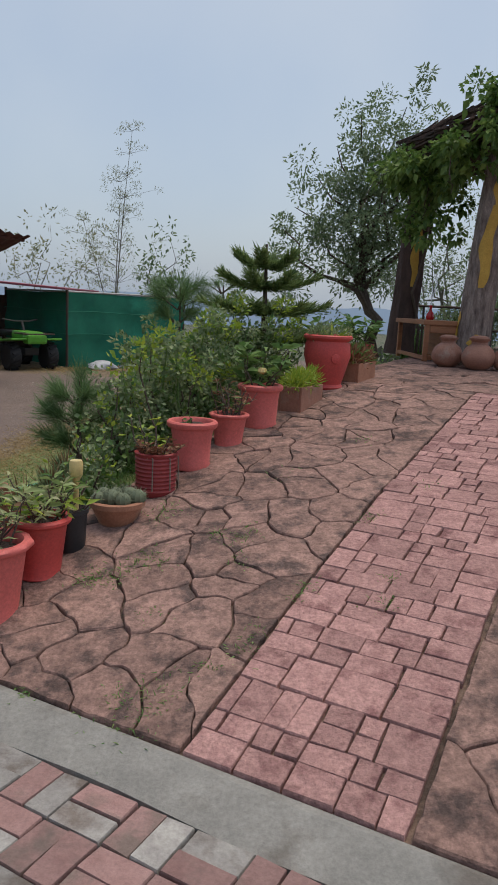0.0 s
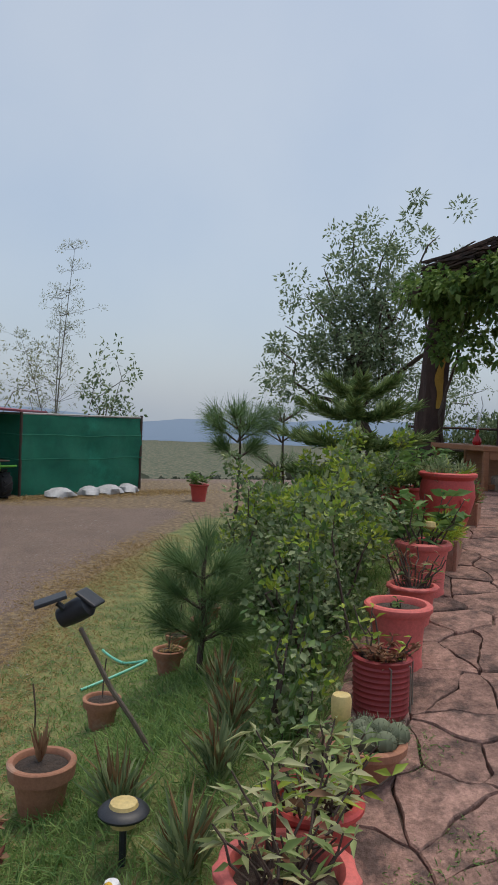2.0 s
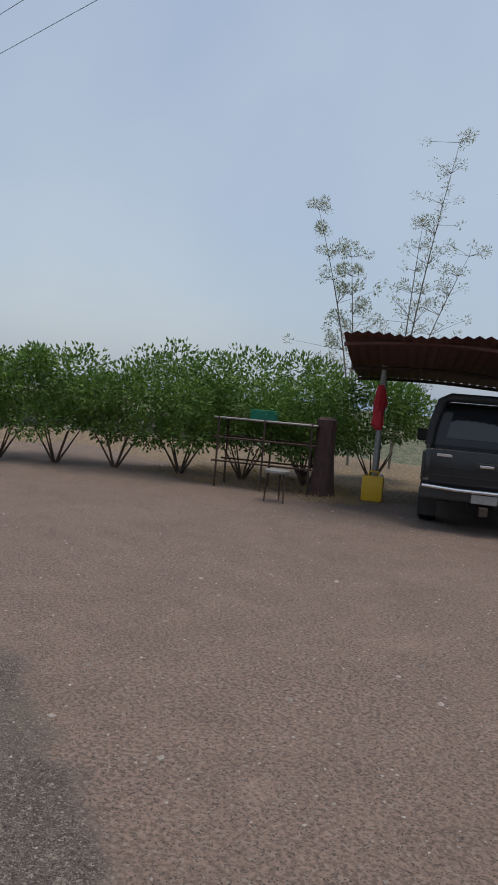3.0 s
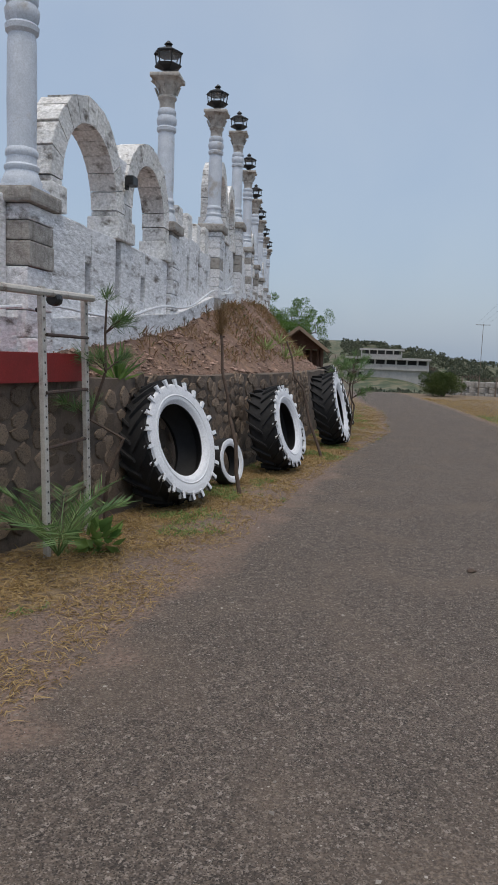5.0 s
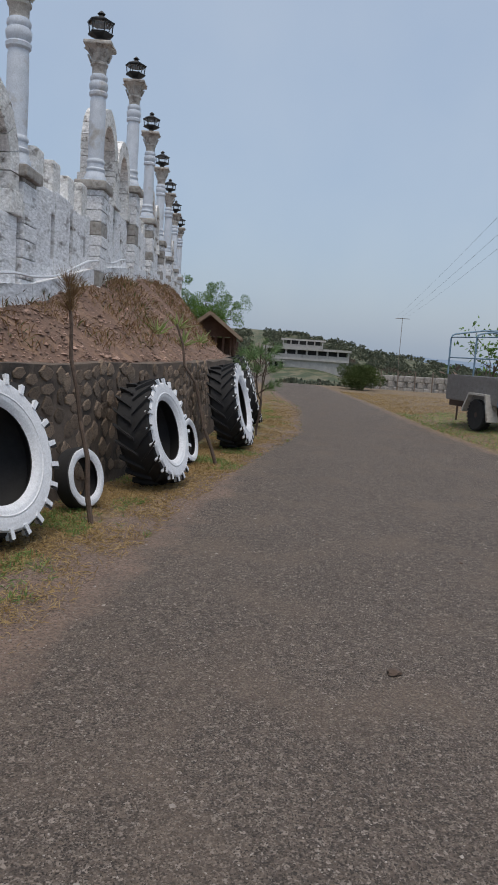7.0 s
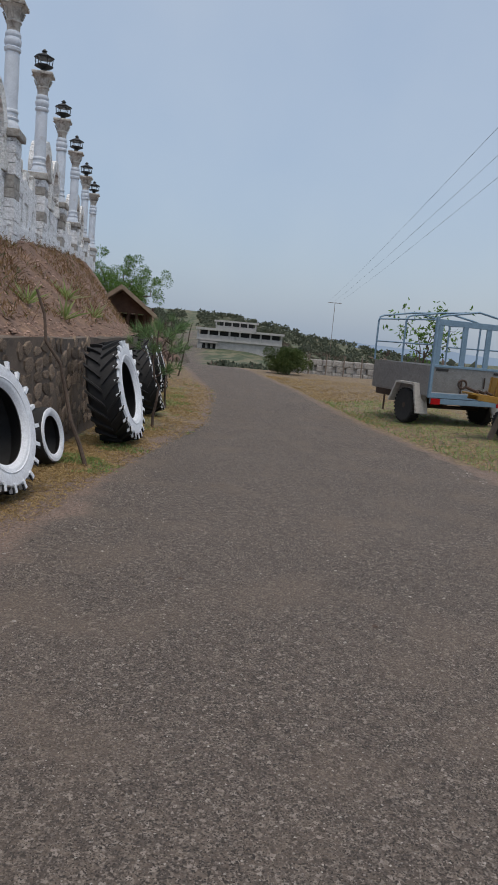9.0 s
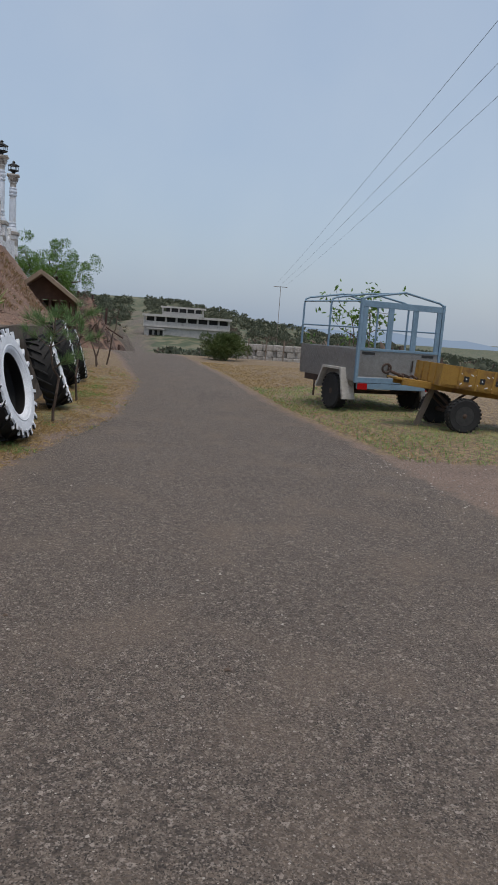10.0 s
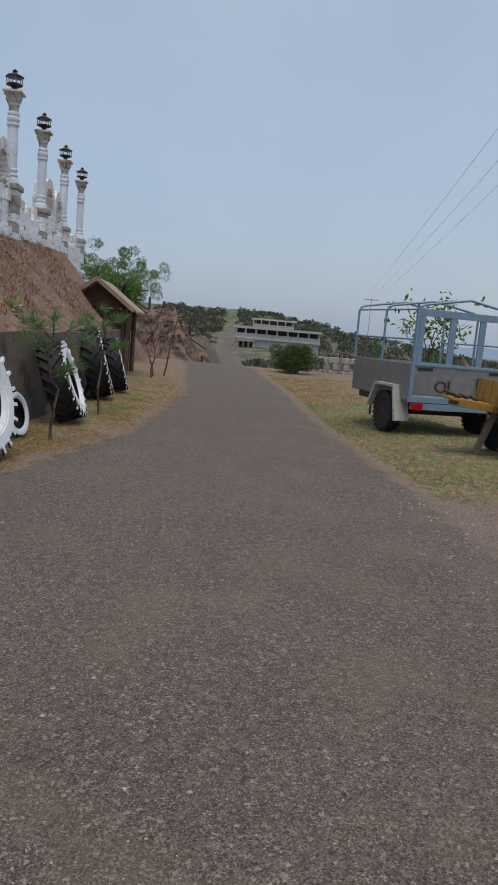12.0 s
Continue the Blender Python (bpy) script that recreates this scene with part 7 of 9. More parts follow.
    part("drawbar_leg", tube([(W / 2, L + 1.0, lo - 0.1), (W / 2, L + 1.0, 0.0)], 0.025, 6), M_DARKSTEEL, root)
    part("latch", tube([(0.72, -0.03, 0.72), (0.72, -0.03, 1.0)], 0.018, 6), M_DARKSTEEL, root)
    part("latch", tube([(1.28, -0.03, 0.85), (1.28, -0.03, 1.08)], 0.014, 6), M_DARKSTEEL, root)
    for x in (0.1, 1.5):
        part("hinge", boxed(x, x + 0.28, -0.02, 0.0, hi - 0.09, hi - 0.04, bevel=0.004), M_LANTERN, root)
    return root


build_box_trailer()


def build_yellow_cart():
    """x along the drawbar away from the road's traffic, y across."""
    m = at_road(5.52, 17.76, 0.11, 2) @ Matrix.Scale(0.88, 4)
    root = thing("yellow_cart", "rusty yellow two-wheeled cart propped on a timber leg", "cart", m)
    x0, x1, y0, y1, lo, hi = 0.62, 2.75, -0.55, 0.75, 0.83, 1.25
    tilt = pose(0, 0, 0.10, 0, 5, 0)
    part("bed", boxed(x0, x1, y0, y1, lo, lo + 0.06, bevel=0.006), M_CARTYELLOW, root, m=tilt)
    for y in (y0, y1 - 0.03):
        sd = part("side_board", boxed(x0, x1, y, y + 0.03, lo, hi, bevel=0.005), M_CARTYELLOW, root, m=tilt)
        for k in range(7):
            x = x0 + (x1 - x0) * k / 6
            part("stiffener", boxed(x - 0.022, x + 0.022, y - 0.018, y + 0.048, lo, hi + 0.004, bevel=0.004), M_CARTYELLOW, sd)
        if y == y0:
            for x in (x0 + 0.5, x0 + 0.83, x0 + 1.16, x0 + 1.5):
                lay = bmesh.new()
                for k in range(4):
                    lathe([(0.032, 0), (0.032, 0.004)], 10, lay, pose(x + 0.036 * math.cos(k * 1.5708 + 0.785), y - 0.003, lo + 0.2 + 0.036 * math.sin(k * 1.5708 + 0.785), 90, 0, 0))
                part("painted_flower", lay, M_LANTERN, sd, "black painted four-petal mark")
                part("flower_dot", lathe([(0.016, 0.0), (0.016, 0.006)], 8, m=pose(x, y - 0.004, lo + 0.2, 90, 0, 0)), M_PLATE, sd)
                bars = bmesh.new()
                for dx, dz, an in ((-0.12, 0.1, 30), (-0.1, -0.1, -40), (0.11, 0.09, 20), (0.1, -0.11, -15)):
                    box(bars, -0.03, 0.03, -0.004, 0.0, -0.009, 0.009, 0, pose(x + dx, y - 0.001, lo + 0.2 + dz, 0, an, 0))
                part("painted_stroke", bars, M_PLATE, sd)
    for x in (x0, x1 - 0.03):
        part("end_board", boxed(x, x + 0.03, y0 + 0.03, y1 - 0.03, lo, hi, bevel=0.005), M_CARTYELLOW, root, m=tilt)
        for k in range(1, 4):
            y = y0 + (y1 - y0) * k / 4
            part("end_stiffener", boxed(x - 0.02, x + 0.05, y - 0.02, y + 0.02, lo, hi + 0.003, bevel=0.004), M_CARTYELLOW, root, m=tilt)
    for y in (-0.16, 0.34):
        part("drawbar_beam", boxed(0.02, x1, y - 0.035, y + 0.035, lo - 0.1, lo - 0.004, bevel=0.006), M_CARTYELLOW, root, m=tilt)
    part("drawbar_plate", boxed(-0.12, 0.615, -0.19, 0.37, lo - 0.01, lo + 0.03, bevel=0.006), M_CARTYELLOW, root, m=tilt)
    ring = [(-0.25 + 0.085 * math.cos(t), 0.09, lo + 0.16 + 0.085 * math.sin(t)) for t in np.linspace(0, 2 * math.pi, 17)]
    part("tow_ring", tube(ring, 0.022, 8), M_DARKSTEEL, root, m=tilt)
    part("tow_shank", tube([(-0.17, 0.09, lo + 0.12), (0.12, 0.09, lo + 0.05)], 0.03, 8), M_DARKSTEEL, root, m=tilt)
    part("chain_heap", tube([(0.0, 0.0, lo + 0.06), (0.12, 0.15, lo + 0.09), (0.2, 0.02, lo + 0.06), (0.3, 0.16, lo + 0.09), (0.4, 0.05, lo + 0.05)], 0.03, 6), M_DARKSTEEL, root, m=tilt)
    for y, sg in ((y0 - 0.02, -1), (y1 + 0.02, 1)):
        wheel(root, pose(1.22, y - sg * 0.02, 0.33, 0, 0, 90 * sg), 0.33, 0.2)
    part("axle", tube([(1.22, y0, 0.33), (1.22, y1, 0.33)], 0.04, 8), M_DARKSTEEL, root)
    for y in (-0.16, 0.34):
        part("leaf_spring", tube([(0.77, y, 0.76), (1.22, y, 0.38), (1.67, y, 0.70)], 0.03, 6), M_DARKSTEEL, root)
    prop = thing("timber_prop", "weathered timber prop slanting under the cart", "prop", m)
    part("prop_board", boxed(-0.055, 0.055, -0.03, 0.03, 0, 0.93, bevel=0.006), M_WOODGREY, prop, m=pose(0.55, 0.12, -0.02, 0, 20, 0))
    return root


build_yellow_cart()


# ---- the concrete frame building on the far hillside ----
def build_far_building():
    m = at_road(-3.6, 232, -4.2, -4)
    root = thing("concrete_building", "unfinished grey concrete building with open window bays on a hillside", "building", m)
    L, D = 25.5, 10.0
    part("ground_wall", boxed(0, L, 0.3, D, -2.0, 3.6), M_BUILDING, root)
    # Solid block behind the open bays, the rooms' shade painted as its colour.
    part("dark_inside", boxed(0.6, L - 0.6, 0.9, D - 1, 3.7, 6.6), M_ROOM_SHADE, root)
    part("floor_slab", boxed(-0.3, L + 0.3, -0.5, D, 3.6, 4.1), M_BUILDING, root)
    part("roof_slab", boxed(-0.6, L + 0.8, -1.0, D + 0.5, 6.7, 7.35), M_BUILDING, root)
    for k in range(9):
        x = L * k / 8
        part("pillar", boxed(x - 0.28, x + 0.28, 0, 0.6, 4.1, 6.7), M_BUILDING, root)
    for k in range(8):
        x = L * (k + 0.5) / 8
        part("parapet_bay", boxed(x - 1.3, x + 1.3, 0.1, 0.5, 4.1, 5.3), M_BUILDING, root)
    for k in range(3):
        x = 1.5 + 1.6 * k
        w_ = part("window", boxed(x, x + 0.9, 0.26, 0.36, 0.8, 2.6), M_ROOM_SHADE, root)
    part("porch_roof", boxed(1.0, 6.2, -2.6, 0.3, 2.9, 3.2), M_BUILDING, root)
    for x in (1.2, 6.0):
        part("porch_pillar", boxed(x - 0.15, x + 0.15, -2.4, -2.1, -2, 2.9), M_BUILDING, root)
    part("upper_block", boxed(5.0, 17.5, 3.0, D, 7.35, 8.4), M_BUILDING, root)
    # Same for the upper storey: a near-black block in place of shaded space.
    part("upper_dark", boxed(6.2, 16.6, 2.9, D - 0.5, 8.35, 9.5), M_ROOM_SHADE, root)
    part("upper_roof", boxed(4.5, 18.2, 2.2, D, 9.5, 10.0), M_BUILDING, root)
    for k in range(6):
        part("upper_pillar", boxed(5.1 + 2.45 * k - 0.2, 5.1 + 2.45 * k + 0.2, 2.7, 3.2, 8.3, 9.5), M_BUILDING, root)


build_far_building()


def build_far_details():
    rng = np.random.default_rng(61)
    # pergola posts on the cut mound
    pg = thing("hilltop_frame", "row of dark posts with a beam on the cut hill", "post frame", ROAD)
    for k in range(6):
        a, b = -10.0 + 1.45 * k, 84.0
        x, y = road_xy(a, b)
        z = ground_z(x, y)
        part("post", tube([(a, b, z - 0.3), (a, b, z + 1.35)], 0.13, 6), M_DARKBARK, pg)
    part("beam", tube([(-10.3, 84, ground_z(*road_xy(-10, 84)) + 1.35), (-2.4, 84, ground_z(*road_xy(-3, 84)) + 1.35)], 0.08, 6), M_DARKBARK, pg)
    # terraced dry-stone walls beyond the verge
    wl_ = thing("wall_terrace", "low grey dry-stone wall on the slope below the road", "wall", ROAD, kind="structure")
    for b0, a0, n in ((47.0, 5.8, 26), (52.0, 9.0, 30)):
        for k in range(n):
            a, b = a0 + 0.55 * k, b0 - 0.18 * k
            x, y = road_xy(a, b)
            z = ground_z(x, y)
            for j in range(3):
                part("wall_stone", boxed(-0.27, 0.27, -0.2, 0.2, 0, 0.34, bevel=0.05), M_BAREBLOCK, wl_, m=pose(a + 0.2 * (j % 2), b, z - 0.15 + 0.34 * j, 0, 0, rng.uniform(-8, 8)))
    # posts of a wire fence
    for k in range(9):
        a, b = 5.2 + 0.9 * k, 44.5 - 0.25 * k
        x, y = road_xy(a, b)
        fp = thing("fence_post", "thin grey fence post beyond the road", "post", ROAD, "fence posts")
        part("shaft", tube([(a, b, ground_z(x, y) - 0.1), (a, b, ground_z(x, y) + 1.1)], 0.035, 6), M_WOODGREY, fp)
    # power lines
    for k, (da, dz) in enumerate(((0, 0), (0.7, -0.2), (1.4, -0.45))):
        pts = []
        for t in np.linspace(0, 1, 40):
            b = -14.0 + 160.0 * t
            a = 7.7 + da * 1.45 + (b - 5.0) * 0.105
            z = 10.6 - 0.8 * t - 0.5 * 4 * t * (1 - t)
            pts.append((a, b, z))
        cb = thing("power_line", "thin dark power line across the sky", "cable", ROAD, "power lines")
        part("wire", tube(pts, 0.007, 5), M_CABLE, cb)
    pole = thing("power_pole", "distant wooden power pole with a cross-arm", "pole", at_road(23.5, 146, 0))
    zz = ground_z(*road_xy(23.5, 146))
    part("shaft", tube([(0, 0, zz - 1), (0, 0, 9.5)], 0.045, 6), M_WOODGREY, pole)
    part("cross_arm", boxed(-1.3, 1.3, -0.05, 0.05, 9.3, 9.4), M_WOODGREY, pole)


build_far_details()


# ---- road and verge litter ----
def build_litter():
    rng = np.random.default_rng(71)
    a = np.concatenate([rng.uniform(-3, 6, 9000), rng.uniform(3.2, 6.0, 1500), rng.uniform(-1.6, 3.2, 9000)])
    b = np.concatenate([rng.uniform(0, 26, 9000), rng.uniform(10.5, 15.5, 1500), rng.uniform(1.0, 13.0, 9000)])
    pts = np.array([road_xy(p, q) for p, q in zip(a, b)])
    z = height(pts[:, 0], pts[:, 1])
    size = rng.uniform(0.002, 0.0065, len(a)) * (1 + (rng.random(len(a)) < 0.02) * 1.6)
    stones_mesh("road_chips", rng, np.column_stack([pts, z + 0.002]), size, M_PEBBLE, "pale stone chips scattered over the worn asphalt")
    xs, ys = rng.uniform(-13, -2.2, 5200), rng.uniform(2.0, 15, 5200)
    keep = (-xs * UY + ys * UX) > 5.2
    xs, ys = xs[keep], ys[keep]
    stones_mesh("yard_chips", rng, np.column_stack([xs, ys, height(xs, ys) + 0.002]), rng.uniform(0.003, 0.014, len(xs)) * (1 + (rng.random(len(xs)) < 0.04) * 1.5), M_PEBBLE, "pale stone chips scattered over the dusty yard")
    a, b = 4.0 + rng.gamma(2.0, 0.42, 260), rng.uniform(10.2, 15.6, 260)
    pts = np.array([road_xy(p, q) for p, q in zip(a, b)])
    stones_mesh("verge_stones", rng, np.column_stack([pts, height(pts[:, 0], pts[:, 1]) - 0.002]), rng.uniform(0.006, 0.024, 260), M_PEBBLE, "pale flat stones in the dirt beside the road")
    # straw and grass along both verges
    n = 62000
    b = 2.5 + 27.5 * rng.beta(1.0, 1.7, n)
    wall_a = np.array([np.interp(q, [1.6, 7.4, 13.6, 19.5, 24.5, 31], [-3.7, -2.34, -1.05, -0.72, -0.95, -1.6]) for q in b])
    edge = np.interp(b, [-3, 4, 10, 14, 17.7, 24.7, 37], [-2.8, -1.3, -0.55, 0.1, 0.9, 1.05, -0.1])
    t = rng.beta(1.3, 1.6, n)
    a = wall_a + 0.02 + (edge - wall_a) * t
    keep = fractal(a * 3, b * 3, 1.5) + rng.normal(size=n) * 0.3 > -0.3
    a, b = a[keep], b[keep]
    pts = np.array([road_xy(p, q) for p, q in zip(a, b)])
    grass_blades("verge_straw", rng, np.column_stack([pts, height(pts[:, 0], pts[:, 1])]), 0.085, 0.007, L_DRY, "short dry straw along the wall foot", lean=1.8)
    keep = (fractal(a * 2, b * 2, 1.2, 3.0) > 0.35)
    pts = pts[keep]
    grass_blades("verge_grass", rng, np.column_stack([pts, height(pts[:, 0], pts[:, 1])]), 0.075, 0.007, L_GRASS, "green grass tufts along the wall foot", lean=0.9)
    n = 24000
    b = rng.uniform(14.7, 36, n)
    edge = np.interp(b, [8, 12.4, 15.7, 20.3, 29, 40], [6.8, 5.0, 4.7, 4.15, 3.7, 2.8])
    a = edge + rng.exponential(1.8, n)
    keep = (a < 11) & (fractal(a * 2, b * 2, 1.5, 1.0) + rng.normal(size=n) * 0.4 > -0.3)
    a, b, edge = a[keep], b[keep], edge[keep]
    pts = np.array([road_xy(p, q) for p, q in zip(a, b)])
    z = height(pts[:, 0], pts[:, 1])
    green = (a - edge < 2.6) & (b > 14) & (b < 25) & (rng.random(len(a)) < 0.6)
    grass_blades("field_straw", rng, np.column_stack([pts, z])[~green], 0.10, 0.009, L_DRY, "dry straw-coloured grass beside the road", lean=1.0)
    grass_blades("field_grass", rng, np.column_stack([pts, z])[green], 0.12, 0.009, L_GRASS, "green grass under the parked trailers", lean=0.8)
    # a few larger stones and one flat dung pat or clod on the asphalt
    for a, b, s in ((1.0, 6.55, 0.04), (1.9, 8.8, 0.018), (0.75, 9.4, 0.015)):
        x, y = road_xy(a, b)
        st = lathe([(s * 0.6, 0), (s, s * 0.2), (s * 0.8, s * 0.5), (s * 0.3, s * 0.7)], 9, wave=lambda t, i: 1 + 0.25 * math.sin(3 * t + i))
        ob = part("loose_clod", st, M_MORTAR if s > 0.04 else M_TWIG, None, m=pose(x, y, 0.0, 0, 0, a * 90))
        tagged(ob, "small dark clod lying on the asphalt", "clod", "clods on the asphalt")


build_litter()


# ==== the yard: carport, vehicles, shade-net pen ====
def build_carport():
    rng = np.random.default_rng(131)
    root = thing("carport", "carport with a sagging rust-red corrugated roof on pipe posts", "carport", pose(0, 0, 0))
    fl, fr, bl, br = (-11.1, 10.15, 2.86), (-4.35, 14.4, 2.84), (-14.2, 14.1, 2.42), (-7.4, 18.4, 2.36)
    n, m_ = 190, 7
    verts, faces = [], []
    for i in range(n + 1):
        t = i / n
        for j in range(m_ + 1):
            f = j / m_
            p = [(fl[k] * (1 - t) + fr[k] * t) * (1 - f) + (bl[k] * (1 - t) + br[k] * t) * f for k in range(3)]
            sag = 0.09 * math.sin(t * 9.0) * (1 - 0.5 * f) + 0.05 * math.sin(t * 23 + 1) * (1 - f) - 0.10 * math.sin(math.pi * f)
            z = p[2] + sag + 0.022 * math.sin(i * math.pi * 0.5)
            jag = 0.06 * (math.floor(t * 9.0) % 2) * (1 if j == 0 else 0)
            verts.append((p[0] + jag * 0.5, p[1] - jag, z))
    for i in range(n):
        for j in range(m_):
            k = i * (m_ + 1) + j
            faces.append((k, k + m_ + 1, k + m_ + 2, k + 1))
    top = len(verts)
    verts += [(x, y, z - 0.008) for x, y, z in verts]
    faces += [tuple(reversed([q + top for q in f])) for f in faces]
    obj("roof_sheet", verts, faces, M_ROOFSHEET, root, smooth_shade=True)
    for f, r in ((0.06, 0.035), (0.5, 0.03), (0.94, 0.035)):
        pts = []
        for t in np.linspace(0.0, 1, 24):
            p = [(fl[k] * (1 - t) + fr[k] * t) * (1 - f) + (bl[k] * (1 - t) + br[k] * t) * f for k in range(3)]
            pts.append((p[0], p[1], p[2] + 0.09 * math.sin(t * 9.0) * (1 - 0.5 * f) - 0.10 * math.sin(math.pi * f) - 0.06))
        part("purlin", tube(pts, r, 6), M_ROOFSHEET if f < 0.1 else M_DARKSTEEL, root)
    for x, y, z, mat in ((-8.05, 13.0, 2.74, M_STEELPIPE), (-6.7, 15.97, 2.56, M_STEELPIPE), (-10.3, 16.2, 2.4, M_STEELPIPE), (-12.15, 12.5, 2.62, M_STEELPIPE), (-13.6, 14.3, 2.35, M_DARKSTEEL), (-11.0, 15.7, 2.35, M_DARKSTEEL), (-8.6, 17.4, 2.3, M_DARKSTEEL), (-7.3, 17.2, 2.4, M_STEELPIPE)):
        part("post", tube([(x, y, -0.1), (x, y, z)], 0.055, 10), mat, root)
    part("brace", tube([(-6.7, 15.97, 1.5), (-5.9, 16.1, 2.52)], 0.025, 6), M_STEELPIPE, root)
    part("brace", tube([(-10.3, 16.2, 1.6), (-9.6, 16.2, 2.35)], 0.025, 6), M_STEELPIPE, root)
    cl = thing("red_cloth", "red cloth tied to a carport post", "cloth", pose(-12.12, 12.42, 1.35))
    part("cloth", lathe([(0.06, 0), (0.11, 0.1), (0.09, 0.35), (0.13, 0.5), (0.08, 0.75), (0.05, 0.85)], 12, wave=lambda t, i: 1 + 0.3 * math.sin(3 * t + i * 1.7)), M_REDCLOTH, cl, smooth_shade=True)
    jc = thing("jerry_can", "yellow plastic jerry can standing at a post", "jerry can", pose(-12.0, 12.3, 0, 0, 0, 34))
    part("body", boxed(-0.2, 0.2, -0.12, 0.12, 0, 0.48, bevel=0.04), M_YELLOW, jc, smooth_shade=True)
    part("handle", tube([(-0.1, 0, 0.46), (-0.08, 0, 0.56), (0.08, 0, 0.56), (0.1, 0, 0.46)], 0.02, 6), M_YELLOW, jc)
    part("cap", lathe([(0.04, 0.47), (0.04, 0.52), (0.02, 0.525)], 10, m=pose(0.14, 0, 0)), M_LADDER, jc)
    bt = thing("hanging_tool", "grey pulley block hanging on a carport post", "pulley", pose(-10.24, 16.1, 1.55))
    part("block", boxed(-0.16, 0.16, -0.08, 0.05, 0, 0.3, bevel=0.03), M_DARKSTEEL, bt)
    part("hook", tube([(0, -0.02, 0.3), (0.12, -0.02, 0.5), (0.16, -0.02, 0.75), (0.05, -0.02, 0.6), (-0.08, -0.02, 0.78)], 0.04, 7), M_RIM, bt)
    hs = thing("coiled_cable", "thin dark cable hanging in a loop from the roof", "cable", pose(-9.6, 16.3, 0))
    part("loop", tube([(0, 0, 2.2), (-0.1, 0, 1.7), (0, 0, 1.2), (0.15, 0, 1.6), (0.1, 0, 2.2)], 0.012, 5), M_CABLE, hs)


build_carport()


def car_shell(parent, profile, half, mat, tuck=0.10, belt=0.98, name="body"):
    """A side outline (y, z) drawn out to a width that narrows above the belt line and rounds at the ends."""
    bm = bmesh.new()
    ys = [p[0] for p in profile]
    y0, y1 = min(ys), max(ys)
    cols = []
    for f in (-1.0, -0.97, -0.86, 0, 0.86, 0.97, 1.0):
        ring = []
        for y, z in profile:
            nar = 1 - tuck * max(0.0, (z - belt) / 0.9) - 0.05 * max(0.0, 1 - min(y - y0, y1 - y) / 0.25)
            drop = 0.03 if abs(f) > 0.99 else 0.0
            ring.append(bm.verts.new((half * f * nar, y + (0.02 if y < 0 else -0.02) * (abs(f) > 0.9), z - drop * (z > belt))))
        cols.append(ring)
    n = len(profile)
    for a, b in zip(cols, cols[1:]):
        for k in range(n):
            bm.faces.new((a[k], a[(k + 1) % n], b[(k + 1) % n], b[k]))
    bm.faces.new(cols[0]), bm.faces.new(cols[-1][::-1])
    return part(name, bm, mat, parent, smooth_shade=True)


def quad_panel(parent, name, pts, mat, label="", thick=0.012):
    """A slightly thick four-cornered panel."""
    a, b, c, d = [Vector(p) for p in pts]
    nrm = (b - a).cross(d - a).normalized() * thick
    v = [a, b, c, d, a + nrm, b + nrm, c + nrm, d + nrm]
    return obj(name, v, [(0, 3, 2, 1), (4, 5, 6, 7), (0, 1, 5, 4), (1, 2, 6, 5), (2, 3, 7, 6), (3, 0, 4, 7)], mat, parent, label)


def road_wheel(parent, x, y, r=0.37, wd=0.25):
    sg = 1 if x > 0 else -1
    w_ = part("wheel", lathe([(r * 0.62, -wd * 0.45), (r * 0.92, -wd / 2), (r, -wd * 0.36), (r, wd * 0.36), (r * 0.92, wd / 2), (r * 0.62, wd * 0.45)], 32, m=pose(0, 0, 0, 0, 90 * sg, 0)), M_RUBBER, parent, smooth_shade=True, m=pose(x, y, r))
    part("rim", lathe([(r * 0.63, wd * 0.40), (r * 0.55, wd * 0.30), (r * 0.2, wd * 0.34), (r * 0.1, wd * 0.42)], 24, m=pose(0, 0, 0, 0, 90 * sg, 0)), M_CHROME, w_, "silver alloy rim")
    for k in range(6):
        part("spoke", boxed(-0.03, 0.03, 0.04, r * 0.58, wd * 0.34, wd * 0.40, bevel=0.006), M_CHROME, w_, m=pose(0, 0, 0, 0, 90 * sg, 0) @ pose(0, 0, 0, 0, 0, 60 * k))


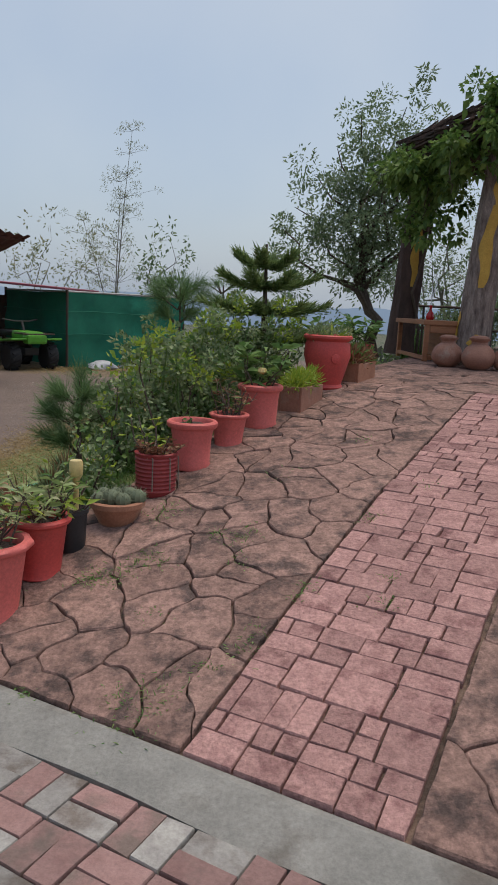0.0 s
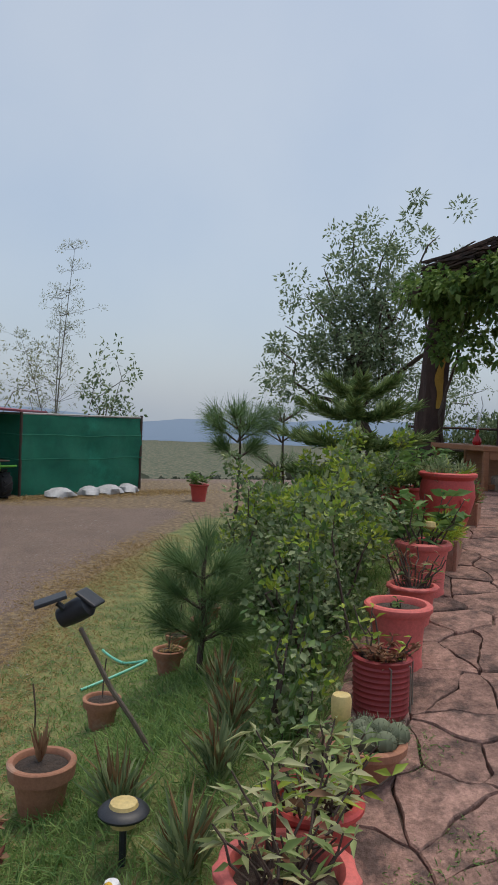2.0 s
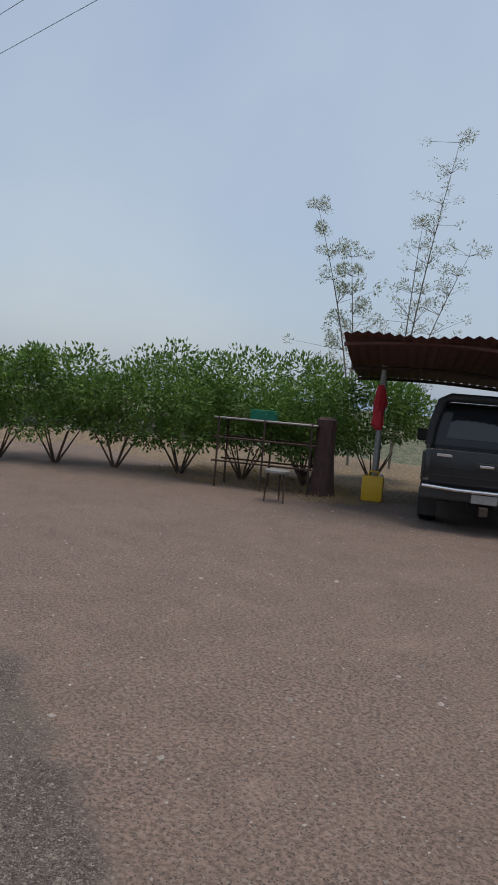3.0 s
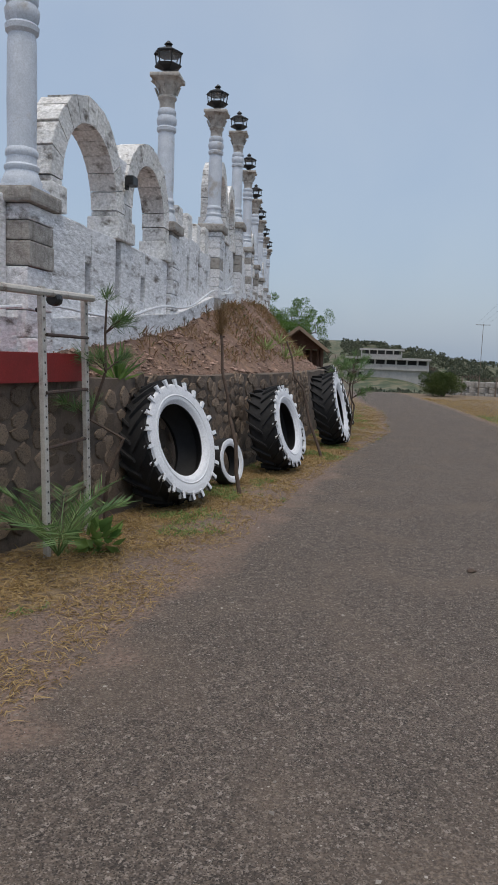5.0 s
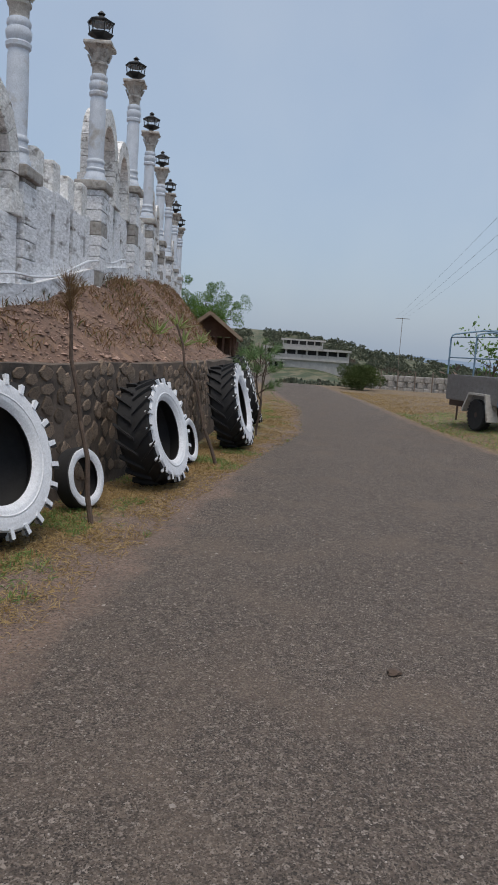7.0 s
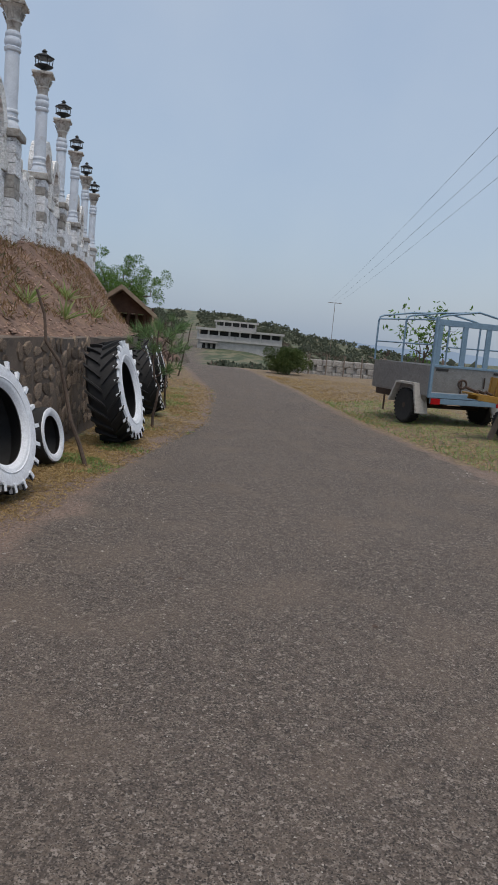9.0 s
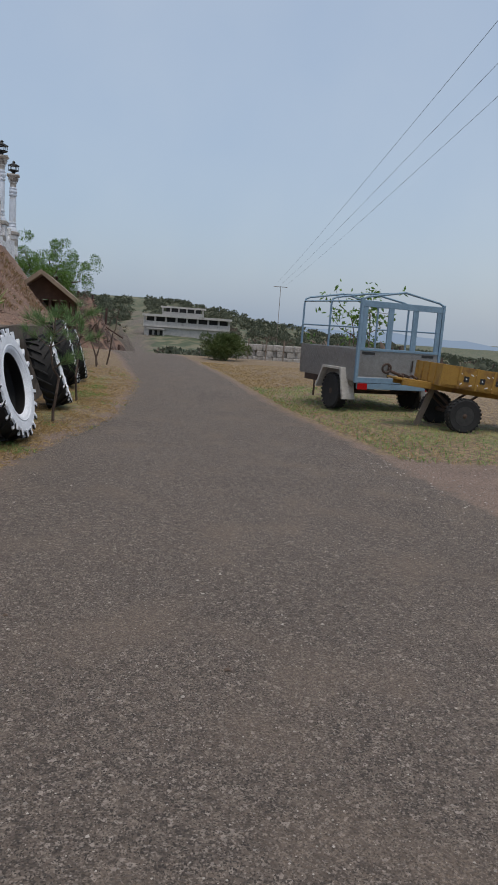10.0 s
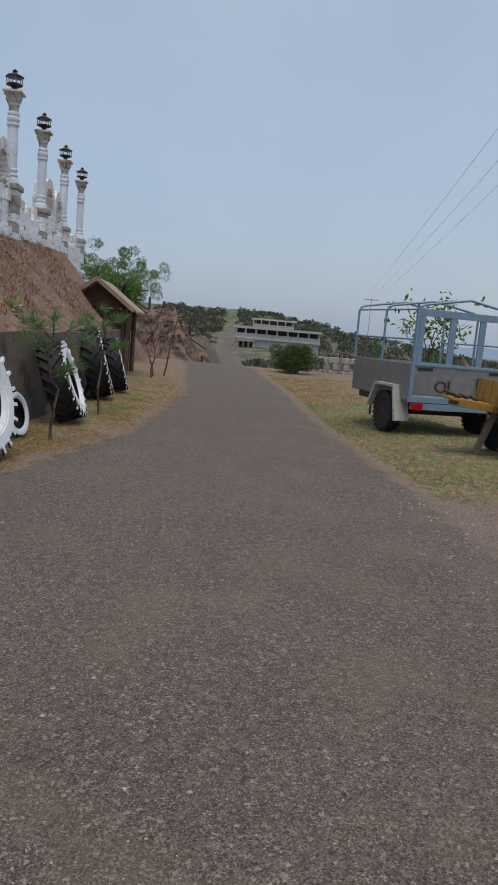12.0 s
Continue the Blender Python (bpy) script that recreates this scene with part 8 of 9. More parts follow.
def build_suv():
    """Tail at y = 0, nose at +y."""
    root = thing("black_suv", "glossy black sport utility car parked under the carport", "car", pose(-7.23, 14.49, 0, 0, 0, 39) @ Matrix.Diagonal((1.1, 1, 1.09, 1)))
    prof = [(0.10, 0.42), (0.02, 0.55), (0.0, 0.95), (0.06, 1.12), (0.30, 1.86), (0.55, 1.93), (2.5, 1.93), (2.75, 1.86), (3.45, 1.22), (4.5, 1.10), (4.72, 0.95), (4.75, 0.5), (4.6, 0.36), (0.25, 0.36)]
    car_shell(root, prof, 0.95, M_CARBLACK, 0.16, 1.1)
    quad_panel(root, "rear_window", [(-0.70, 0.075, 1.20), (0.70, 0.075, 1.20), (0.60, 0.262, 1.76), (-0.60, 0.262, 1.76)], M_CARGLASS, "dark tinted rear window")
    part("rear_spoiler", boxed(-0.68, 0.68, 0.16, 0.5, 1.85, 1.93, bevel=0.02), M_CARBLACK, root)
    for sg in (-1, 1):
        part("tail_light", boxed(-0.10, 0.10, -0.03, 0.22, 0.98, 1.30, bevel=0.025), M_TAILLAMP, root, "tall red tail lamp", m=pose(sg * 0.86, -0.02, 0.06, -8, 0, 0))
        part("roof_rail", tube([(sg * 0.68, 0.6, 1.92), (sg * 0.68, 0.75, 1.99), (sg * 0.68, 2.2, 1.99), (sg * 0.68, 2.4, 1.92)], 0.022, 6), M_TRIM, root)
        part("mirror", boxed(-0.11, 0.11, -0.06, 0.06, -0.09, 0.09, bevel=0.03), M_CARBLACK, root, m=pose(sg * 1.06, 3.0, 1.25))
        part("exhaust_tip", tube([(sg * 0.48, -0.02, 0.40), (sg * 0.48, 0.2, 0.42)], 0.045, 10), M_CHROME, root)
        for y, ln in ((0.75, 0.85), (1.75, 0.85)):
            quad_panel(root, "side_window", [(sg * 0.935, y, 1.18), (sg * 0.935, y + ln, 1.18), (sg * 0.845, y + ln, 1.74), (sg * 0.845, y, 1.74)] if sg < 0 else [(sg * 0.935, y + ln, 1.18), (sg * 0.935, y, 1.18), (sg * 0.845, y, 1.74), (sg * 0.845, y + ln, 1.74)], M_CARGLASS)
        for y in (0.85, 3.75):
            road_wheel(root, sg * 0.83, y)
            part("wheel_arch", lathe([(0.46, -0.03), (0.44, 0.04), (0.38, 0.045)], 28, m=pose(sg * 0.945, y, 0.40, 0, 90 * sg, 0), cap=False), M_TRIM, root)
        part("reflector", boxed(-0.1, 0.1, -0.03, 0.0, 0.56, 0.60, bevel=0.006), M_CHROME, root, m=pose(sg * 0.72, 0.02, 0))
    part("bumper", boxed(-0.93, 0.93, -0.07, 0.16, 0.42, 0.68, bevel=0.05), M_CARBLACK, root, smooth_shade=True)
    part("bumper_lip", boxed(-0.8, 0.8, -0.05, 0.1, 0.34, 0.43, bevel=0.02), M_TRIM, root)
    part("chrome_strip", boxed(-0.52, 0.52, -0.035, 0.0, 1.035, 1.10, bevel=0.012), M_CHROME, root, "bright chrome tailgate strip")
    part("emblem", lathe([(0.075, 0), (0.06, 0.012), (0.02, 0.014)], 20, m=pose(0, 0.02, 1.155, 90, 0, 0) @ Matrix.Diagonal((1, 0.65, 1, 1))), M_CHROME, root)
    pl = part("number_plate", boxed(-0.2, 0.2, -0.035, -0.015, 0.80, 0.98, bevel=0.005), M_PLATE, root, "white number plate with a blue corner")
    part("plate_corner", boxed(-0.195, -0.12, -0.041, -0.036, 0.88, 0.975), M_BLUE, pl)
    for k in range(3):
        part("plate_writing", boxed(-0.08 + 0.09 * k, -0.02 + 0.09 * k, -0.041, -0.036, 0.83, 0.88), M_RIM, pl)
    part("badge", boxed(-0.78, -0.56, -0.012, 0.0, 1.05, 1.085, bevel=0.004), M_CHROME, root)
    part("badge", boxed(0.6, 0.8, -0.03, 0.0, 0.70, 0.72, bevel=0.004), M_CHROME, root)
    part("tow_loop", tube([(-0.6, -0.04, 0.46), (-0.6, -0.12, 0.45), (-0.7, -0.12, 0.45), (-0.7, -0.04, 0.46)], 0.02, 6), M_CHROME, root)


def build_pickup():
    root = thing("grey_pickup", "dark grey double-cab pickup truck parked under the carport", "pickup", pose(-9.03, 11.28, 0, 0, 0, 34) @ Matrix.Diagonal((1.03, 1, 1.06, 1)))
    bed = [(0.05, 0.55), (0.0, 0.62), (0.0, 1.12), (0.03, 1.16), (1.62, 1.16), (1.62, 0.5), (0.2, 0.5)]
    car_shell(root, bed, 0.93, M_CARGREY, 0.04, 1.0, "cargo_bed")
    cab = [(1.64, 0.5), (1.64, 1.16), (1.86, 1.80), (2.1, 1.86), (3.0, 1.86), (3.25, 1.78), (3.85, 1.18), (4.95, 1.06), (5.15, 0.9), (5.15, 0.5), (5.0, 0.4), (1.8, 0.4)]
    car_shell(root, cab, 0.93, M_CARGREY, 0.2, 1.1, "cab")
    quad_panel(root, "rear_window", [(-0.62, 1.675, 1.27), (0.62, 1.675, 1.27), (0.54, 1.835, 1.70), (-0.54, 1.835, 1.70)], M_CARGLASS, "dark rear window")
    bar = [(-0.88, 1.45, 1.14), (-0.84, 1.5, 1.5), (-0.74, 1.55, 1.86), (-0.6, 1.56, 1.93), (0.6, 1.56, 1.93), (0.74, 1.55, 1.86), (0.84, 1.5, 1.5), (0.88, 1.45, 1.14)]
    part("sport_bar", tube(bar, 0.075, 10), M_TRIM, root, "black sport bar behind the cab", smooth_shade=True)
    part("tailgate", boxed(-0.80, 0.80, -0.025, 0.04, 0.66, 1.15, bevel=0.02), M_CARGREY, root, smooth_shade=True)
    part("tailgate_handle", boxed(-0.16, 0.16, -0.045, -0.02, 0.93, 1.02, bevel=0.015), M_TRIM, root)
    part("emblem", boxed(-0.1, 0.1, -0.05, -0.026, 0.95, 0.99, bevel=0.01), M_CHROME, root)
    for z in (0.78, 0.9):
        part("tailgate_rib", boxed(-0.76, 0.76, -0.03, -0.018, z, z + 0.02, bevel=0.004), M_CARGREY, root)
    for sg in (-1, 1):
        part("tail_light", boxed(-0.055, 0.055, -0.02, 0.1, 0.70, 1.12, bevel=0.02), M_TRIM, root, "smoked tail lamp", m=pose(sg * 0.865, 0.01, 0))
        for y in (1.05, 4.25):
            road_wheel(root, sg * 0.80, y, 0.39, 0.27)
        part("mirror", boxed(-0.12, 0.12, -0.06, 0.06, -0.11, 0.11, bevel=0.03), M_TRIM, root, m=pose(sg * 1.05, 3.3, 1.25))
        part("badge", boxed(-0.11, 0.11, -0.034, -0.024, 1.06, 1.10, bevel=0.004), M_CHROME, root, m=pose(sg * 0.6, 0, 0))
        part("mud_flap", boxed(-0.14, 0.14, 0.62, 0.64, 0.12, 0.55, bevel=0.005), M_TRIM, root, m=pose(sg * 0.80, 0, 0))
        part("bed_rail", tube([(sg * 0.86, 0.1, 1.17), (sg * 0.86, 1.5, 1.17)], 0.03, 6), M_TRIM, root)
    part("bumper", boxed(-0.92, 0.92, -0.16, 0.06, 0.46, 0.62, bevel=0.03), M_TRIM, root)
    part("bumper_bar", tube([(-0.88, -0.15, 0.64), (-0.4, -0.19, 0.62), (0.4, -0.19, 0.62), (0.88, -0.15, 0.64)], 0.028, 8), M_CHROME, root, "chrome bumper bar")
    part("number_plate", boxed(-0.18, 0.18, -0.19, -0.175, 0.46, 0.58, bevel=0.004), M_STEELPIPE, root)
    part("tow_hitch", boxed(-0.06, 0.06, -0.28, 0.0, 0.3, 0.42, bevel=0.01), M_DARKSTEEL, root)
    part("axle", tube([(-0.7, 1.05, 0.38), (0.7, 1.05, 0.38)], 0.06, 8), M_DARKSTEEL, root)
    part("differential", lathe([(0.05, -0.14), (0.14, -0.05), (0.14, 0.05), (0.05, 0.14)], 14, m=pose(0.1, 1.05, 0.38)), M_DARKSTEEL, root)
    part("undertray", boxed(-0.5, 0.5, 0.1, 5.0, 0.42, 0.52), M_TRIM, root)


def build_quad():
    root = thing("quad_bike", "green and black quad bike with black racks", "quad bike", pose(-6.2, 18.43, 0, 0, 0, 223) @ Matrix.Scale(1.12, 4))
    for x in (-0.42, 0.42):
        for y in (0.0, 1.2):
            w_ = part("wheel", lathe([(0.15, -0.11), (0.24, -0.12), (0.28, -0.06), (0.28, 0.06), (0.24, 0.12), (0.15, 0.11)], 24, m=pose(0, 0, 0, 0, 90, 0)), M_RUBBER, root, smooth_shade=True, m=pose(x, y, 0.28))
            bm = bmesh.new()
            for k in range(16):
                box(bm, -0.1, 0.1, -0.02, 0.02, -0.012, 0.02, 0, pose(0, 0, 0, k * 22.5, 0, 0) @ pose(0, 0, 0.28, 0, 0, 25))
            tagged(part("knob", bm, M_RUBBER, w_), kind="stuff")
            part("rim", lathe([(0.15, -0.09), (0.1, 0), (0.15, 0.09)], 14, m=pose(0, 0, 0, 0, 90, 0)), M_RIM, w_)
            part("fender", boxed(-0.17, 0.17, -0.33, 0.33, 0.0, 0.04, bevel=0.015), M_LIME, root, "lime green fender", m=pose(x * 0.95, y, 0.60, 6 if y else -6, 0, 0))
    part("frame", boxed(-0.16, 0.16, -0.1, 1.3, 0.30, 0.46, bevel=0.03), M_TRIM, root)
    part("engine", boxed(-0.2, 0.2, 0.35, 0.9, 0.32, 0.62, bevel=0.04), M_DARKSTEEL, root)
    part("body_panel", boxed(-0.2, 0.2, 0.72, 1.45, 0.60, 0.80, bevel=0.06), M_LIME, root, "lime green plastic body")
    part("nose", boxed(-0.22, 0.22, 1.3, 1.55, 0.55, 0.74, bevel=0.05), M_LIME, root)
    part("seat", boxed(-0.15, 0.15, -0.05, 0.75, 0.66, 0.78, bevel=0.04), M_TRIM, root, "black padded seat")
    part("steering_column", tube([(0, 0.95, 0.75), (0, 0.82, 0.98)], 0.03, 8), M_TRIM, root)
    part("handlebar", tube([(-0.4, 0.72, 1.03), (-0.15, 0.82, 0.99), (0.15, 0.82, 0.99), (0.4, 0.72, 1.03)], 0.018, 7), M_TRIM, root)
    for y0 in (-0.35, 1.2):
        rk = part("rack", tube([(-0.35, y0, 0.76), (0.35, y0, 0.76), (0.35, y0 + 0.4, 0.76), (-0.35, y0 + 0.4, 0.76), (-0.35, y0, 0.76)], 0.014, 6), M_DARKSTEEL, root)
        for x in (-0.2, 0.0, 0.2):
            part("rack_bar", tube([(x, y0, 0.76), (x, y0 + 0.4, 0.76)], 0.010, 6), M_DARKSTEEL, rk)
        part("rack_stay", tube([(0, y0 + 0.2, 0.75), (0, y0 + (0.4 if y0 < 0 else 0.0), 0.46)], 0.014, 6), M_DARKSTEEL, root)
    part("number_plate", boxed(-0.1, 0.1, -0.4, -0.385, 0.5, 0.6, bevel=0.004), M_STEELPIPE, root)
    part("plate_stay", tube([(0, -0.38, 0.55), (0, -0.05, 0.42)], 0.012, 6), M_DARKSTEEL, root)


build_suv()
build_pickup()
build_quad()


def build_pen():
    """The pen of green shade cloth with its lean-to roof."""
    rng = np.random.default_rng(141)
    root = thing("shade_net_pen", "pen walled with green shade cloth on poles", "pen", pose(0, 0, 0))
    pts = [(-6.9, 20.6), (-4.63, 18.31), (-2.02, 20.89), (-3.6, 23.6)]
    for (x0, y0), (x1, y1) in zip(pts, pts[1:]):
        n = 28
        ln = math.hypot(x1 - x0, y1 - y0)
        nx, ny = (y1 - y0) / ln, -(x1 - x0) / ln
        verts, faces = [], []
        for i in range(n + 1):
            t = i / n
            for j in range(9):
                f = j / 8
                bulge = 0.035 * math.sin(t * 17 + f * 4) * math.sin(math.pi * f) + 0.02 * math.sin(f * 14 + t * 5)
                verts.append((x0 + (x1 - x0) * t + nx * bulge, y0 + (y1 - y0) * t + ny * bulge, 0.01 + (1.86 - 0.04 * math.sin(math.pi * t)) * f))
        for i in range(n):
            for j in range(8):
                k = i * 9 + j
                faces.append((k, k + 9, k + 10, k + 1))
        obj("cloth_panel", verts, faces, M_NET, root, smooth_shade=True)
        part("top_rail", tube([(x0, y0, 1.86), (x1, y1, 1.86)], 0.025, 6), M_STEELPIPE, root)
        for f in (0.44, 0.74):
            part("seam", tube([(x0 + (x1 - x0) * t + nx * 0.045, y0 + (y1 - y0) * t + ny * 0.045, 1.86 * f + 0.02 * math.sin(9 * t)) for t in np.linspace(0, 1, 10)], 0.010, 5), M_NET, root)
    for x, y in pts:
        part("pole", tube([(x, y, -0.05), (x, y, 1.92)], 0.035, 8), M_DARKSTEEL, root)
    part("lean_to_roof", boxed(-4.2, 0.15, -0.3, 3.0, 0.0, 0.05, bevel=0.01), M_PURPLE, root, "maroon sheet lean-to roof", m=pose(-4.75, 18.35, 1.90, 0, 3, -2))
    part("inner_wall", boxed(-8.9, -6.9, 20.6, 20.66, 0.0, 1.7), M_DARKSTEEL, root)
    for x in (-8.6, -6.4):
        part("roof_prop", tube([(x, 18.4, 0), (x, 18.4, 2.15)], 0.04, 7), M_DARKSTEEL, root)
    for x, y, sx in ((-3.95, 18.55, 0.42), (-3.35, 19.15, 0.36), (-2.9, 19.6, 0.45), (-2.5, 20.05, 0.33)):
        sk = thing("plastic_sack", "crumpled white plastic sack lying by the green cloth", "sack", pose(x + 0.2, y - 0.2, -0.01, 0, 0, rng.uniform(0, 180)), "sacks by the pen")
        bm = lathe([(0.3, 0), (0.36, 0.06), (0.3, 0.17), (0.15, 0.24), (0.02, 0.26)], 18, wave=lambda t, i: 1 + 0.18 * math.sin(3 * t + i * 2) + 0.08 * math.sin(7 * t - i))
        for v in bm.verts:
            v.co.x *= sx * 2.0
            v.co.z *= 0.9
        part("sack_body", bm, M_SACK, sk, smooth_shade=True)
    n = 5000
    t = rng.random(n)
    xs, ys = -5.2 + 4.6 * t + rng.normal(size=n) * 0.35, 17.9 + 3.0 * t - 0.45 + rng.normal(size=n) * 0.35
    keep = (ys - 18.31) < (xs + 4.63) * 0.988 - 0.08
    grass_blades("pen_straw", rng, np.column_stack([xs, ys, height(xs, ys)])[keep], 0.10, 0.012, L_DRY, "dry straw and leaf litter along the green pen", lean=2.0)


build_pen()


def build_yard_edge():
    rng = np.random.default_rng(151)
    mast = thing("floodlight_mast", "tall thin mast with a frame of bars on top", "mast", pose(-17.6, 27.4, 0))
    part("pole", tube([(0, 0, -0.2), (0, 0, 10.2)], [0.07, 0.045], 8), M_STEELPIPE, mast)
    for dz, dy in ((0, 0), (0.2, 0.35), (0.34, 0.7), (-0.12, -0.35)):
        part("cross_bar", tube([(-1.35, dy - 0.75, 10.2 + dz - 0.0), (1.35, dy + 0.75, 10.2 + dz - 0.0)], 0.035, 6), M_RIM, mast)
    for k in (-0.8, -0.27, 0.27, 0.8):
        part("rib", tube([(k * 1.2 + 0.1, k * 0.65 - 0.45, 10.05), (k * 1.2 - 0.1, k * 0.65 + 0.75, 10.55)], 0.028, 6), M_RIM, mast)

    def bamboo(base, tops, n, label, leaf=0.16):
        root = thing("bamboo", label, "bamboo", pose(*base), "pale bamboo behind the yard")
        cs = []
        for tx, ty, tz in tops:
            ln = [(tx * t ** 1.6, ty * t ** 1.6, tz * t) for t in np.linspace(0, 1, 12)]
            part("cane", tube(ln, [0.035 * (1 - 0.85 * i / 11) for i in range(12)], 6), M_PALETWIG, root)
            for i in range(4, 12):
                for _ in range(6):
                    tip = np.array(ln[i]) + np.array([rng.normal() * 0.62, rng.normal() * 0.62, rng.uniform(0.1, 0.7)]) * (1.3 - i / 12)
                    part("twig", tube([ln[i], tuple(tip)], [0.008, 0.003], 4), M_PALETWIG, root)
                    cs.append(tip)
        sp, wy = round_about(rng, n * 3, cs, [0.15] * len(cs), 0.3)
        leaves("foliage", rng, sp, wy, leaf * 0.6, leaf * 0.15, L_BAMBOO, root)

    bamboo((-4.95, 26.1, -0.6), [(0.5, 0.1, 7.9), (0.1, 0.4, 6.3), (-1.1, 0, 4.9)], 1100, "tall sparse pale bamboo behind the green pen")
    bamboo((-16.6, 18.5, 0.0), [(0.9, 0.6, 9.3), (0.2, 0.2, 7.0), (1.3, 1.0, 6.2)], 1200, "tall sparse bamboo canes behind the carport")
    bamboo((-17.4, 17.6, 0.0), [(-1.2, -0.9, 7.3), (-0.4, -0.2, 6.0)], 1500, "leaning pale bamboo behind the carport")
    tree("thin_tree", "small thin tree with sparse green leaves behind the pen", (-3.3, 25.3, -0.5), (0, 0, 2.4), [(0.1, 0, 4.7), (0.9, 0.1, 3.9), (-0.6, 0.2, 3.6), (0.5, -0.3, 3.2), (-0.3, 0.3, 4.2), (0.7, 0.2, 2.9)], rng, 0.05, L_TREE, M_TWIG, 620, 0.17, 0.075, 0.2)
    tree("thin_tree", "sparse pale tree behind the carport roof", (-11.0, 24.0, -0.3), (0, 0, 3.0), [(1.6, 0.2, 4.6), (-1.3, 0.3, 5.2), (0.4, -0.5, 5.6), (-0.4, 0.4, 4.9), (2.1, 0.6, 4.2), (1.0, 0.2, 5.1)], rng, 0.06, L_BAMBOO, M_PALETWIG, 900, 0.15, 0.055, 0.3)
    tree("thin_tree", "sparse pale tree behind the carport roof", (-6.6, 23.0, -0.2), (0, 0, 2.0), [(1.6, 0.2, 3.6), (-1.3, 0.3, 3.4), (0.4, -0.5, 4.0), (-0.4, 0.4, 3.4), (2.0, 0.4, 3.0)], rng, 0.05, L_BAMBOO, M_PALETWIG, 620, 0.15, 0.055, 0.3)
    # hedge and clutter left of the carport, carried on along the yard's far side
    for x, y, sz in ((-13.9, 12.4, 1.15), (-14.9, 11.5, 1.3), (-15.9, 10.6, 1.3), (-15.2, 13.6, 1.4), (-16.9, 9.6, 1.25), (-17.7, 8.6, 1.2), (-14.3, 15.0, 1.2), (-18.6, 7.7, 1.1), (-11.8, 17.6, 0.8), (-9.4, 19.2, 0.8)):
        bush("hedge_shrub", pose(x, y, -0.02), sz * 1.12, int(4600 * sz), rng, L_HEDGE, "tall fresh green hedge shrub at the yard edge", 0.11, 1.75, "hedge along the yard")
    tb = thing("garden_trestle", "old wire cage stand with a pipe across and green crates", "stand", pose(-13.0, 11.0, 0, 0, 0, 36))
    for x in (-1.4, -0.5, 0.4):
        for y in (0, 0.7):
            part("leg", tube([(x, y, -0.02), (x, y, 1.35)], 0.022, 6), M_DARKSTEEL, tb)
    for z in (0.5, 0.95, 1.33):
        part("rail", tube([(-1.5, 0, z), (0.5, 0, z)], 0.02, 6), M_DARKSTEEL if z < 1.2 else M_STEELPIPE, tb)
        part("rail", tube([(-1.5, 0.7, z), (0.5, 0.7, z)], 0.02, 6), M_DARKSTEEL, tb)
    part("shelf", boxed(-1.5, 0.5, 0, 0.7, 1.3, 1.33), M_DARKSTEEL, tb)
    cr = thing("crate", "small green plastic crate on the stand", "crate", pose(-13.6, 10.85, 1.335, 0, 0, 36))
    part("crate_box", boxed(-0.25, 0.25, -0.15, 0.15, 0, 0.2, bevel=0.015), M_NET, cr)
    st = thing("stump", "dark tall tree stump beside the stand", "stump", pose(-12.75, 11.7, 0))
    part("trunk", lathe([(0.28, -0.05), (0.24, 0.15), (0.2, 0.8), (0.19, 1.45), (0.1, 1.5)], 16, wave=lambda t, i: 1 + 0.08 * math.sin(4 * t + i)), M_DARKBARK, st, smooth_shade=True)
    stl = thing("round_stool", "small round metal stool in the straw", "stool", pose(-12.3, 10.1, 0))
    part("seat", lathe([(0.2, 0.5), (0.22, 0.52), (0.22, 0.55), (0.2, 0.56)], 20), M_STEELPIPE, stl)
    for k in range(3):
        part("leg", tube([(0.17 * math.cos(k * 2.09), 0.17 * math.sin(k * 2.09), 0.51), (0.2 * math.cos(k * 2.09), 0.2 * math.sin(k * 2.09), 0)], 0.014, 6), M_DARKSTEEL, stl)
    p, h, r = pot("far_pot", 15.8, 9.1, coral_profile(0.22, 0.4), M_BIGRED, "red pot with a green plant at the yard's far edge")
    sprig(p, rng, 160, h, r, 0.14, 0.05, L_MID, 10, 0.3, 0.7)
    n = 9000
    xs, ys = rng.uniform(-17, -11.4, n), rng.uniform(7.5, 13.2, n)
    keep = (ys > 16.2 + 0.9 * (xs + 17.0) * 0.35 - 6.5 - 0.8 * np.abs(fractal(xs, ys, 1.0))) & (ys < 10.2 - 0.9 * (xs + 11.4) + 1.2)
    grass_blades("hedge_straw", rng, np.column_stack([xs, ys, height(xs, ys)])[keep], 0.12, 0.010, L_DRY, "dry yellow grass before the hedge", lean=1.0)


build_yard_edge()
build_pergola()


# ==== paving, piece by piece ====
def clip_cell(seed, others, rect):
    """The part of a rectangle nearest to one seed."""
    poly = [(rect[0], rect[2]), (rect[1], rect[2]), (rect[1], rect[3]), (rect[0], rect[3])]
    for o in others:
        mx, my = (seed[0] + o[0]) / 2, (seed[1] + o[1]) / 2
        nx, ny = o[0] - seed[0], o[1] - seed[1]
        out = []
        for k in range(len(poly)):
            p, q = poly[k], poly[(k + 1) % len(poly)]
            dp, dq = (p[0] - mx) * nx + (p[1] - my) * ny, (q[0] - mx) * nx + (q[1] - my) * ny
            if dp <= 0:
                out.append(p)
            if dp * dq < 0:
                t = dp / (dp - dq)
                out.append((p[0] + (q[0] - p[0]) * t, p[1] + (q[1] - p[1]) * t))
        poly = out
        if len(poly) < 3:
            return []
    return poly


